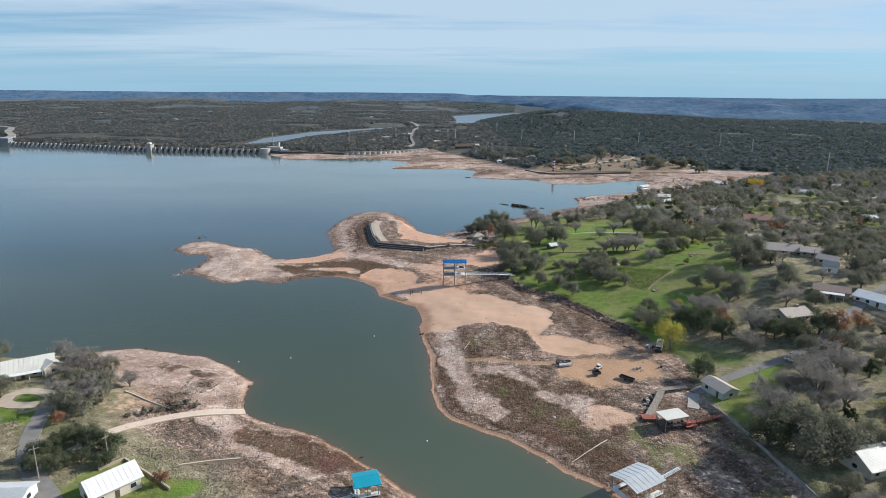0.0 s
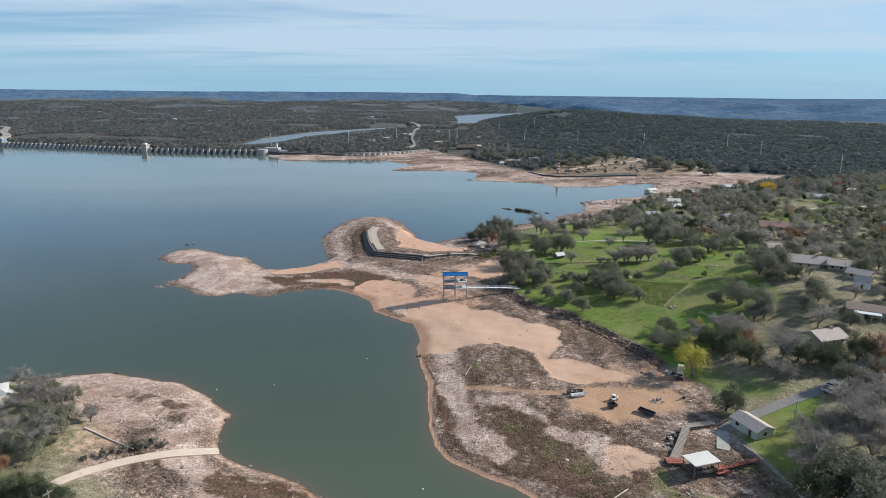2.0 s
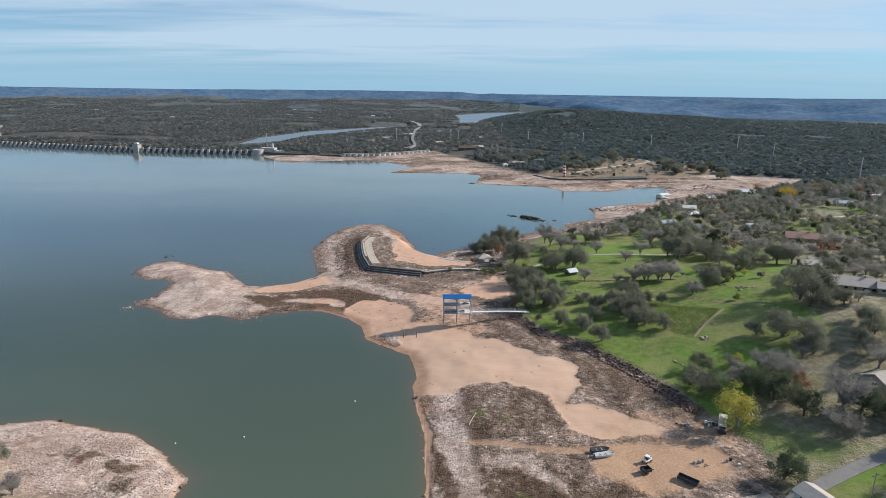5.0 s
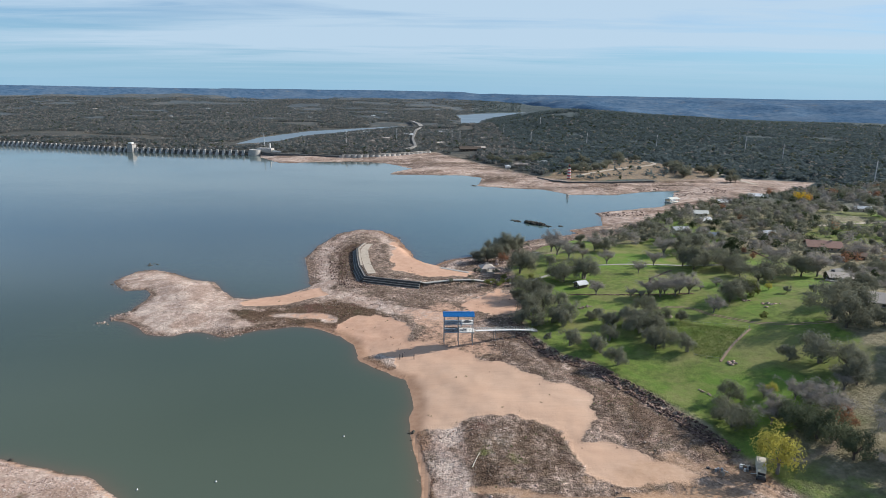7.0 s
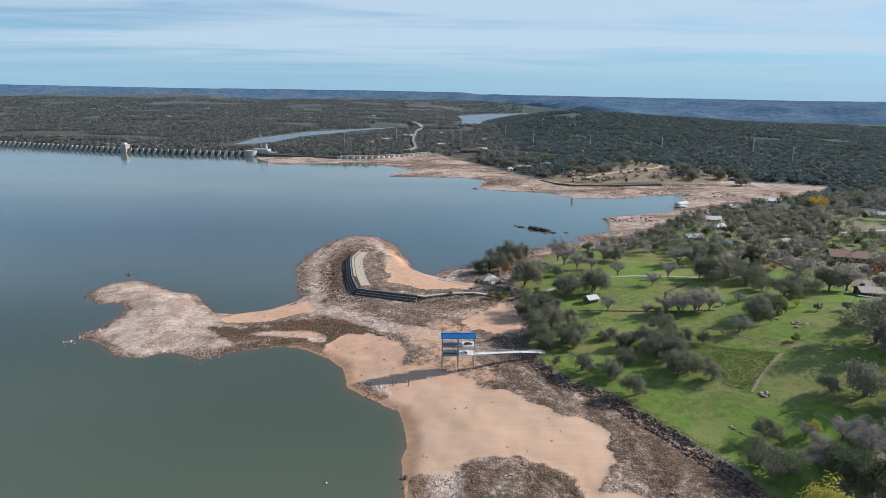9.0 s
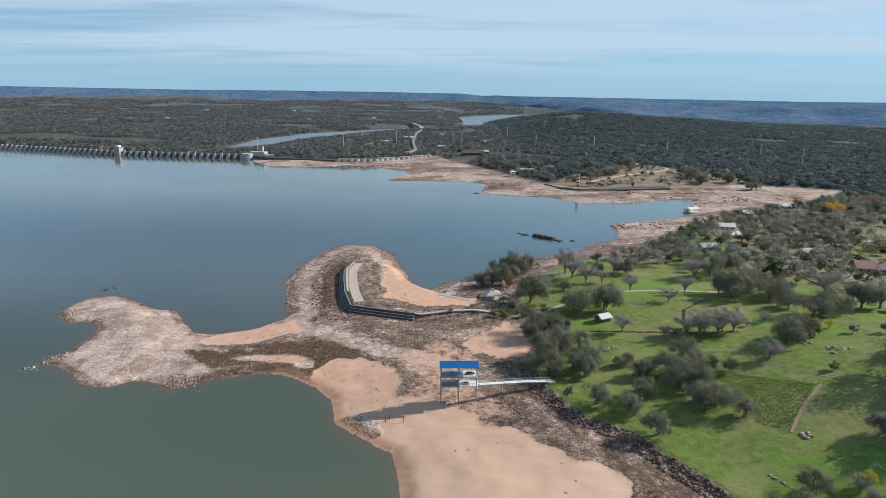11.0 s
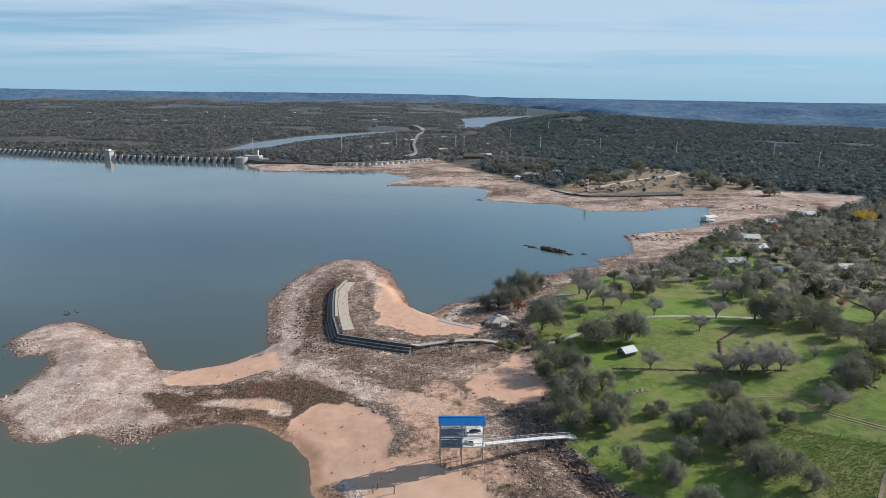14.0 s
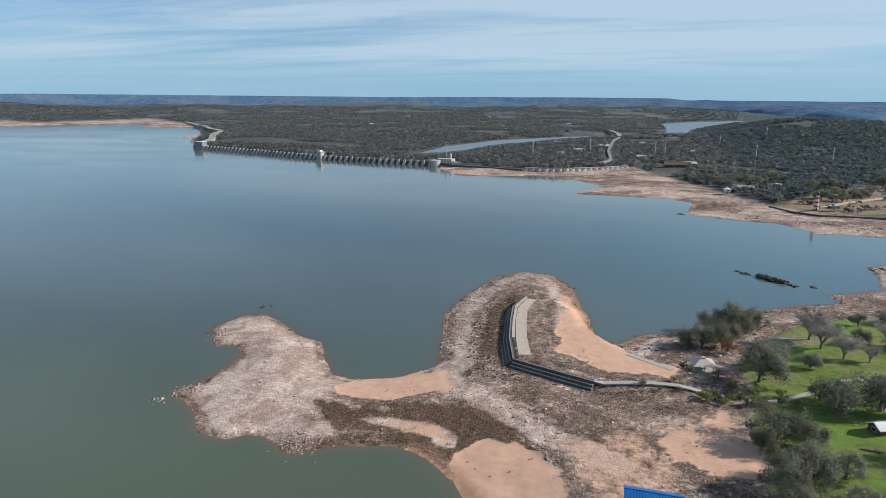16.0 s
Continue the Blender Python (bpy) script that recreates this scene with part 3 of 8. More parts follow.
WORK_YARD = [(42, 213), (54, 216), (68, 217), (76, 212), (82, 204), (74, 198), (64, 193), (50, 192), (42, 200)]
SCREE_SHORE = [(-1, 240), (2, 228), (3, 217), (5, 200), (8, 188), (13, 181), (17, 175)]
SCREE_INLAND = [(12, 206.5), (22, 206), (29, 198), (36, 185), (44, 182), (48, 170)]
SHORE_BELT = [(5, 178), (14, 171), (30, 159), (44, 147), (54, 137), (59, 142), (48, 157), (34, 169), (18, 183), (8, 192), (1, 205), (-2, 222), (-5, 222), (-3, 200)]
LOW_BRUSH = [(10, 205), (40, 196), (60, 184), (62, 160), (46, 148), (24, 164), (8, 182)]
BANK_BRUSH = [(46, 278), (56, 284), (68, 262), (80, 240), (80, 226), (62, 236), (52, 254)]
TOWER_BRUSH = [(-2, 300), (10, 312), (36, 322), (44, 298), (54, 286), (47, 279), (22, 290)]
CURL_BRUSH = [(-46, 384), (-14, 381), (16, 382), (16, 368), (4, 352), (-14, 344), (-30, 352), (-42, 370)]
PARK_GRASS = [(108, 812), (120, 790), (140, 778), (190, 785), (235, 800), (330, 790), (350, 870), (320, 950), (270, 1020), (235, 990), (170, 905)]
GARDEN = [(86, 314), (98, 318.5), (119, 305), (98, 282), (91, 287), (92, 300)]
TRACK = [(-99, 143), (-96.5, 146.5), (-95, 149.5), (-94, 153), (-93, 158), (-90.5, 163.5), (-84, 168.5), (-77, 172.4), (-71, 175.2), (-64.5, 178.4)]
PATH_BEND = [(33, 388), (45, 388.5), (52, 395), (60, 401), (66, 410), (86, 414.4), (115, 413.3), (134, 411.3), (160, 414)]
CART_TRACK = [(76, 326), (84, 332), (93, 336.5), (102, 337), (108, 333), (111, 325), (116, 319), (123, 310), (136, 303), (150, 300)]
DRIVE = [(84, 186), (92, 191), (107, 198), (124, 205), (140, 214), (165, 234), (195, 258)]


def terrain(x, y):
    """Height and kinds of ground at arrays of places."""
    x, y = np.asarray(x, float), np.asarray(y, float)
    r = np.hypot(x, y - 60)
    wig = fbm(x, y, 14, 4) * np.clip(0.9 + r / 500, 1, 5)
    d = -inside_distance(x, y, LAKE) + wig * 0.9
    du = inside_distance(x, y, UPLAND)
    dl = inside_distance(x, y, UPLAND_LEFT)
    up, upl = ss(-2.5, 2.5, du + 0.4 * wig), ss(-9, 4, dl + wig)
    left = (x < 5 - 0.75 * (y - 145)) & (y < 234)
    top = np.where(left, 7.2, 4.3)
    lump = 0.28 * fbm(x, y, 9, 4) + 0.35 * fbm(x + 300, y, 33, 3)
    lump = lump + np.where(y > 425, 1.3 * np.maximum(0, 0.45 - np.abs(fbm(x * 0.8 + 50, y * 1.3, 22, 4))) - 0.2, 0)
    bed = np.where(d > 0, top * (1 - np.exp(-np.maximum(d, 0) / 30)) + lump * ss(0, 6, d), np.maximum(d * 0.12, -2.6))
    # terraces behind the sea wall, and the hollow in front of it
    dw = line_distance(x, y, SEAWALL)
    dt = inside_distance(x, y, TERRACE)
    bed = np.where(d > 0, np.maximum(bed, -1 + 5.8 * ss(-1.0, 0.6, np.where(line_distance(x, y, SEAWALL) < 3, dt, dt / 9))), bed)
    bed = np.where((dt < -0.5) & (dw < 16) & (d > 0), np.minimum(bed, 1.5 + 0.16 * dw), bed)
    knoll = 14.5 * np.exp(-((x - 192) / 76) ** 2 - ((y - 292) / 82) ** 2)
    land = 5.0 + 0.045 * np.clip(du, 0, 60) + knoll * ss(-5, 30, du) + 0.3 * fbm(x, y, 40, 3)
    far = ss(700, 1500, r)
    land = land + far * (5 * fbm(x, y, 420, 4) + 2) * ss(0, 150, du)
    # the wooded ridge beyond the cove, and the plains that rise to the skyline
    s = np.clip((x - 420) / 1150, 0, 1)
    ridge = (40 - 48 * s + 3 * fbm(x, y, 300, 3)) * np.exp(-((y - (2150 - 250 * s)) / np.where(y < 2150 - 250 * s, 560, 420)) ** 2) * np.exp(-(np.maximum(420 - x, 0) / 260) ** 2)
    land = land + ridge * ss(20, 300, du)
    west = ss(0.28, 0.08, x / np.maximum(y, 1))
    land = land + ss(2500, 4600, r) * (46 + 20 * fbm(x, y, 600, 4)) * west
    outcrop = 20 * np.exp(-((x + 2360) ** 2 + (y - 3830) ** 2) / 130.0 ** 2) + 14 * np.exp(-((x + 1500) ** 2 + (y - 3600) ** 2) / 140.0 ** 2)
    land = land + outcrop
    landl = 7.0 + 0.03 * np.clip(dl, 0, 60) + 0.3 * fbm(x, y, 30, 3)
    z = bed + (land - bed) * up
    z = z + (landl - z) * upl * left
    riv = np.maximum(inside_distance(x, y, RIVER) - 12, inside_distance(x, y, UPPER_RIVER) - 4) + 3 * fbm(x, y, 60, 3)
    z = np.where(riv > -260, z * (0.12 * ss(0, 30, -riv) + 0.88 * ss(0, 260, -riv)) - 1.5 * ss(-8, 4, riv), z)

    def zone(poly, soft=2.0, amp=2.2, size=7):
        return ss(-soft, soft, inside_distance(x, y, poly) + amp * fbm(x + poly[0][0], y, size, 4))

    onland = ss(0.0, 1.0, d)
    beach = np.maximum.reduce([zone(BEACH, 2, 3.2, 11) * (1 - 0.95 * zone(BEACH_ROCK, 1.5, 2.5)), zone(SPIT_SAND, 1.2, 1.2), zone(COVE_SAND, 2, 2.5), 0.75 * zone(RED_SAND, 2, 4), 0.5 * zone(TOWER_SOIL, 4, 5), 0.4 * zone(CURL_SOIL, 4, 6), 0.62 * zone(SPIT_STREAK, 1.5, 2.5, 5)])
    # a line of sand along the water
    rim = ss(2.6, 1.2, d + 0.5 * wig) * ss(-0.4, 0.5, d) * np.where(y < 350, np.where(left, 0.55, np.where(x < -62, 0.12, 1)), 0.2) * (r < 420)
    sandy = 0.34 * left * ss(0.05, 0.4, fbm(x + 80, y, 22, 4)) * (1 - upl)
    beach = np.maximum(beach, sandy)
    sand = np.clip(np.maximum.reduce([beach * (1 - up), rim * 0.9]), 0, 1)
    grass = np.maximum.reduce([zone(LAWN, 3, 3, 11) * up, zone(YARD, 1.5, 1.0) * up, 0.3 * zone(PARK_GRASS, 4, 6, 30) * up])
    glade = up * ss(0.05, 0.35, fbm(x + 210, y + 40, 55, 4)) * ss(640, 560, y) * ss(420, 470, y + 0.2 * (x - 90)) * (x < 420)
    grass = np.maximum(grass, 0.85 * glade)
    grass = np.maximum(grass, 0.8 * upl * left * np.maximum(ss(0.5, 0.75, fbm(x, y, 16, 3)), zone([(-136, 178), (-124, 178), (-121, 169), (-132, 168)], 2, 2)))
    grass = np.maximum(grass, 0.4 * zone(DOCK_BED, 4, 3) * ss(-0.1, 0.5, fbm(x + 9, y, 14, 3)))
    grass = np.maximum(grass, 0.6 * zone([(88, 214), (92, 226), (108, 214), (120, 208), (104, 200), (94, 204)], 3, 4) * up)
    for gx, gy, gr in ((21, 190, 4), (30, 176, 4.5), (38, 170, 5), (50, 158, 5), (12, 233, 4), (20, 229, 4)):
        grass = np.maximum(grass, 0.32 * ss(gr * 1.4, gr * 0.2, np.hypot(x - gx, y - gy) + 2.0 * fbm(x, y, 4, 4)))
    brush = np.maximum.reduce([zone(SPIT_BRUSH, 3, 3.5) * (1 - 0.85 * zone(SPIT_STREAK, 1.2, 2.0)), 0.62 * zone(NEAR_BRUSH, 2, 7, 12), 0.85 * zone(SHORE_BELT, 2, 3), 0.76 * zone(LOW_BRUSH, 2.5, 9, 12), 0.35 * zone(DOCK_BED, 4, 5), 0.9 * zone(HEAD_BRUSH, 2, 4), 0.85 * zone(HEAD_DARK, 3, 5), 0.8 * zone([(-113, 205), (-104, 209), (-94, 206), (-98, 200), (-110, 201)], 2, 4), 0.6 * zone(BANK_BRUSH, 4, 5), 0.5 * zone(TOWER_BRUSH, 3, 5), 0.45 * zone(CURL_BRUSH, 3, 6)])
    brush = np.maximum(brush, 0.6 * left * ss(4, 9, d) * ss(0.2, 0.4, fbm(x + 50, y, 20, 4)))
    # the dark belt of broken rock outside the sea wall
    belt = ss(15, 11, dw + 1.5 * fbm(x, y, 9, 3)) * (dt < 0) * ss(376, 392, y + 0.2 * x)
    brush = np.maximum(brush, 0.75 * belt)
    brush = np.maximum(brush, 0.3 * zone([(-44, 470), (-40, 446), (-36, 424), (-30, 430), (-36, 458)], 2, 3))
    brush = np.where(y > 600, np.clip(0.65 * ss(0.12, 0.5, fbm(x + 31, y * 2, 55, 4)), 0, 1), brush)
    brush = brush * (1 - up)
    forest = np.maximum(up * 1.0, upl * left)
    pale = np.maximum(ss(1.0, 5.0, d) * ss(-90, -105, x) * (y > 250), np.where(left, 0.2 + 0.65 * ss(176, 192, y - 0.15 * (x + 90)), 0.25) * (1 - up))
    pale = np.maximum(pale, ss(7, 2, np.abs(d - 10)) * 0.9 * (1 - up) * (r < 700) * (x < 30) * (y > 150))
    pink = np.maximum(0.62 * zone([(47, 178), (54, 179), (62, 173), (57, 168), (50, 165), (45, 169)], 2, 3), 0.42 * zone([(-108, 180), (-98, 184), (-90, 176), (-94, 168), (-102, 163), (-106, 168)], 3, 4))
    sand = np.maximum(sand, pink)
    scree = ss(6.5, 3.0, line_distance(x, y, SCREE_BAND) + 1.6 * fbm(x, y, 8, 3))
    pale = np.maximum(pale, scree)
    scree = np.maximum(scree, 0.9 * ss(3.2, 1.0, line_distance(x, y, HEAD_CHIPS) + 1.6 * fbm(x, y, 5, 4)))
    scree = np.maximum(scree, ss(4.5, 1.5, line_distance(x, y, SCREE_SHORE) + 3.4 * fbm(x, y, 9, 4)))
    scree = np.maximum(scree, 0.8 * ss(4.0, 1.0, line_distance(x, y, SCREE_INLAND) + 3.6 * fbm(x + 5, y, 8, 4)))
    pale = np.maximum(pale, scree)
    brush = brush * (1 - 0.9 * scree)
    pale = np.where(y > 560, np.clip(0.7 + 0.7 * fbm(x, y * 2, 50, 4), 0, 1), pale)
    wet = np.where((x > -62) & ~left, ss(np.where(y > 236, 6.0, 3.2), np.where(y > 236, 2.4, 1.0), d + 0.25 * wig), ss(2.6, 0.6, d + 0.25 * wig)) * (r < 520) * (d > -2) * np.where(x < -62, 0.15, np.where(left, 0.35, 0.75))
    straw = 1.0 * zone(PARK_GRASS, 4, 8, 40) * up
    straw = np.maximum(straw, 0.85 * np.maximum(zone(WORK_YARD, 3, 3), 0.8 * ss(2.6, 1.2, line_distance(x, y, LAKE_ROAD) + 0.8 * fbm(x, y, 5, 3))))
    straw = np.maximum(straw, 0.5 * zone([(34, 220), (60, 214), (84, 212), (90, 224), (64, 232)], 3, 3))
    rail = (d > 0) * np.maximum(ss(1.6, 0.6, line_distance(x, y, [(80, 228), (98, 226), (112, 232)])), 0.0)
    # deep: woodland floor beyond 560 m, plus a haze tint from 1500 m
    return {"z": z, "d": d, "du": du, "dl": dl, "up": up, "upl": upl * left, "sand": sand, "grass": grass, "brush": brush, "forest": forest,
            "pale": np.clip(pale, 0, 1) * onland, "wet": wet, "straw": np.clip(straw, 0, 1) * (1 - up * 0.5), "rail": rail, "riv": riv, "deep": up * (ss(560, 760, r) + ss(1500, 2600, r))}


def ground_z(x, y):
    return float(terrain(np.array([x]), np.array([y]))["z"][0])


def sheet_mesh(name, co, quads, mat):
    me = bpy.data.meshes.new(name)
    me.vertices.add(len(co))
    me.vertices.foreach_set("co", co.astype(np.float32).ravel())
    me.loops.add(quads.size)
    me.loops.foreach_set("vertex_index", quads.astype(np.int32).ravel())
    k = quads.shape[1]
    me.polygons.add(len(quads))
    me.polygons.foreach_set("loop_start", np.arange(0, quads.size, k, dtype=np.int32))
    me.polygons.foreach_set("loop_total", np.full(len(quads), k, dtype=np.int32))
    me.materials.append(mat)
    me.update()
    me.validate()
    return me


def make_ground():
    ys = [-600.0, -300.0, -120.0, -20.0, 40.0, 70.0, 90.0, 100.0]
    while ys[-1] < 4650:
        ys.append(ys[-1] + max(0.9, 0.0046 * (ys[-1] + 40)))
    us = list(np.arange(-0.82, 0.82, 0.0036))
    us = [-12, -6, -3.4, -2.5] + list(np.arange(-1.9, -0.82, 0.022)) + us + list(np.arange(0.82, 1.25, 0.03)) + [1.8, 3, 6, 12]
    ys, us = np.array(ys), np.array(us)
    span = np.maximum(ys, 60) + 60
    gx = np.clip(us[None, :] * span[:, None], -5200, 5200)
    gy = np.repeat(ys[:, None], len(us), 1)
    t = terrain(gx.ravel(), gy.ravel())
    co = np.stack([gx.ravel(), gy.ravel(), t["z"]], 1)
    ny, nx = gx.shape
    i = (np.arange(ny - 1)[:, None] * nx + np.arange(nx - 1)[None, :]).ravel()
    quads = np.stack([i, i + 1, i + nx + 1, i + nx], 1)
    me = sheet_mesh("ground", co, quads, GROUND)
    for name, cols in (("zone", ("sand", "grass", "brush", "forest")), ("wear", ("wet", "straw", "pale", "rail"))):
        a = me.attributes.new(name, "FLOAT_COLOR", "POINT")
        a.data.foreach_set("color", np.stack([t[c] for c in cols], 1).astype(np.float32).ravel())
    a = me.attributes.new("shoredist", "FLOAT", "POINT")
    a.data.foreach_set("value", np.clip(t["d"], -5, 400).astype(np.float32))
    a = me.attributes.new("deepwood_haze", "FLOAT", "POINT")
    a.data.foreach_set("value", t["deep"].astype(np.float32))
    me.polygons.foreach_set("use_smooth", np.ones(len(quads), bool))
    tagged(new("ground", me), "pinkish grey rocky lake bed, sandy beaches, green lawns and scrubland", "ground", kind="structure")
    # the lake's surface, over the low ground
    keep = t["z"][quads].min(1) < 0.25
    wet = quads[keep]
    used, inv = np.unique(wet.ravel(), return_inverse=True)
    wco = co[used].copy()
    depth = -wco[:, 2]
    wco[:, 2] = 0.0
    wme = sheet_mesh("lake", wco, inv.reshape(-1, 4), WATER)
    a = wme.attributes.new("shallow", "FLOAT", "POINT")
    sh = np.exp(-np.clip(depth, 0, 9) / 0.28) * 0.7 * (np.hypot(wco[:, 0], wco[:, 1]) < 650)
    a.data.foreach_set("value", sh.astype(np.float32))
    # where the painted sky reflection is weak (near) and strong (cove, river)
    a = wme.attributes.new("low_sheen", "FLOAT", "POINT")
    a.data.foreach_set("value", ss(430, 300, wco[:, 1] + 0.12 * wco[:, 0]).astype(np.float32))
    silt_sheen = ss(-160, 90, wco[:, 0]) * ss(410, 560, wco[:, 1]) * ss(1050, 850, wco[:, 1])
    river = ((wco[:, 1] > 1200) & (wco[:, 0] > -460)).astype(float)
    a = wme.attributes.new("ripple_sheen", "FLOAT", "POINT")
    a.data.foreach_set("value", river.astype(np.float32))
    silt_sheen = np.maximum(silt_sheen, river)
    a = wme.attributes.new("silt_sheen", "FLOAT", "POINT")
    a.data.foreach_set("value", silt_sheen.astype(np.float32))
    tagged(new("water", wme), "calm grey-green reservoir water with brown shallows along the shore", "water", kind="structure")


make_ground()


def make_skyline():
    """Far wooded hills that close the plain all round: folded slopes that rise to the skyline, haze blue put into their
    colour.
    """
    m = Nodes("haze_blue_hills")
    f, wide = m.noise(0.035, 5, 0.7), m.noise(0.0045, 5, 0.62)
    # aerial haze is put into these blue tones
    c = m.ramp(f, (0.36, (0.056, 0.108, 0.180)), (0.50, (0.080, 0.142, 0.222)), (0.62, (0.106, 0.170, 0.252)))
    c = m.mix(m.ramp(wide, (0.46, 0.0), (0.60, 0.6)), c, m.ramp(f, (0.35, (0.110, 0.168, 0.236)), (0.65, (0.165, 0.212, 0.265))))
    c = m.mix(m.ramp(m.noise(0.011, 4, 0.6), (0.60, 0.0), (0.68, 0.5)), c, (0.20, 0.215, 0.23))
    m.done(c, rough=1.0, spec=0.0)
    n, w = 900, 34
    az = np.repeat(2 * math.pi * np.arange(n)[:, None] / n, w, 1)
    deg = (np.degrees(az) + 180) % 360 - 180
    east = ss(4.5, 15.0, deg) * ss(80, 60, deg)
    t = np.repeat(np.linspace(0, 1, w)[None, :], n, 0)
    top = 116 - 3 * (deg < -20) - 13 * ss(0.5, 3.0, deg) - 6 * ss(3, 34, deg) + 4 * np.exp(-((deg - 4.0) / 0.6) ** 2)
    top = top + 2.2 * fbm(deg, deg * 0, 7, 4)
    near = 4350 - 1400 * east
    r = near + (4700 - near) * t
    x, y = r * np.sin(az), 80 + r * np.cos(az)
    foot = 24 - 18 * east
    fold = np.abs(fbm(x + 400, y, 520, 4)) * 58 + fbm(x, y + 900, 170, 3) * 5
    z = foot + (top - foot) * (0.9 * t ** 0.85 + 0.1 * t ** 4) + (fold - 15) * np.minimum(1, 6 * t) * (1 - t) ** 0.6 * (0.35 + 0.65 * east)
    z = np.minimum(z, foot + (top - foot) * (0.12 + 0.88 * t ** 0.5))
    co = np.stack([x, y, z], 2).reshape(-1, 3)
    i = np.arange(n)[:, None] * w + np.arange(w - 1)[None, :]
    j = ((np.arange(n) + 1) % n)[:, None] * w + np.arange(w - 1)[None, :]
    quads = np.stack([i, j, j + 1, i + 1], 2).reshape(-1, 4)
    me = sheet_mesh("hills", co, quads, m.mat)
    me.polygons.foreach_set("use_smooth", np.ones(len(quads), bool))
    tagged(new("backdrop", me), "distant wooded hills, coloured haze blue, along the horizon", "hills", kind="structure")


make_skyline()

# ---- plants and stones ----
def empty(name, m, label="", category="", group="", kind=""):
    e = new(name)
    e.matrix_world = m
    return tagged(e, label, category, group, kind)


def hang(ob, parent, label=""):
    ob.parent = parent
    if label:
        ob["label"] = label
    return ob


def tube(points, radii, sides=6):
    """Vertices and quads of a tapered limb along points."""
    v, q = [], []
    pts = [Vector(p) for p in points]
    for i, p in enumerate(pts):
        way = (pts[min(i + 1, len(pts) - 1)] - pts[max(i - 1, 0)]).normalized()
        a = way.orthogonal().normalized()
        b = way.cross(a)
        for k in range(sides):
            t = 2 * math.pi * k / sides
            v.append(p + radii[i] * (math.cos(t) * a + math.sin(t) * b))
    for i in range(len(pts) - 1):
        for k in range(sides):
            j = (k + 1) % sides
            q.append((i * sides + k, i * sides + j, (i + 1) * sides + j, (i + 1) * sides + k))
    return v, q


def join_tubes(name, tubes, mat):
    co, quads = [], []
    for v, q in tubes:
        n = len(co)
        at = {i: i + n for i in range(len(v))}
        if co:
            # a limb grows out of the wood that is there
            d = np.sum((np.array(co) - np.array(tuple(v[0]))) ** 2, 1)
            at[0] = int(np.argmin(d))
        co += [tuple(p) for p in v]
        quads += [tuple(at[i] for i in f) for f in q]
    me = sheet_mesh(name, np.array(co), np.array(quads), mat)
    me.polygons.foreach_set("use_smooth", np.ones(len(quads), bool))
    return me


def leaves(rng, centres, spread, per, size, lift=0.3, heart=None, slim=0.8):
    """Corner points of many small leaf sprays round clump centres; they face away from their clump and from the crown's heart."""
    c = np.repeat(centres, per, 0)
    off = rng.normal(size=c.shape)
    off /= np.linalg.norm(off, axis=1)[:, None] + 1e-9
    c = c + off * (rng.rand(len(c), 1) ** 0.45) * np.repeat(spread, per)[:, None]
    nrm = off + 0.55 * rng.normal(size=c.shape) + np.array([0, 0, lift])
    if heart is not None:
        out = c - np.array(heart)
        nrm += 0.9 * out / (np.linalg.norm(out, axis=1)[:, None] + 1e-9)
    nrm /= np.linalg.norm(nrm, axis=1)[:, None]
    a = np.cross(nrm, rng.normal(size=c.shape))
    a /= np.linalg.norm(a, axis=1)[:, None]
    b = np.cross(nrm, a)
    s = size * (0.6 + 0.8 * rng.rand(len(c), 1))
    a, b = a * s, b * s * slim
    return np.stack([c - a, c + 0.6 * a - b, c + 0.6 * a + b], 1)


def leaf_mesh(name, corners, mat):
    n = len(corners)
    return sheet_mesh(name, corners.reshape(-1, 3), np.arange(3 * n).reshape(-1, 3), mat)


def clump_centres(rng, n, rx, rz, z0, lift=0.15):
    """Clumps through a broad uneven crown: most near its skin, few below."""
    out = []
    tilt = rng.normal(size=3) * 0.25
    while len(out) < n:
        p = rng.normal(size=3)
        p /= np.linalg.norm(p)
        if p[2] < -0.55:
            continue
        lump = 1 + 0.22 * math.sin(3 * math.atan2(p[1], p[0]) + 7 * tilt[0]) + 0.12 * math.sin(5 * math.atan2(p[1], p[0]) + 9 * tilt[1])
        k = (0.45 + 0.55 * rng.rand() ** 0.5) * lump
        out.append((p[0] * rx * k + tilt[0] * rx * 0.4, p[1] * rx * k + tilt[1] * rx * 0.4, z0 + (p[2] + lift) * rz * k))
    return np.array(out)


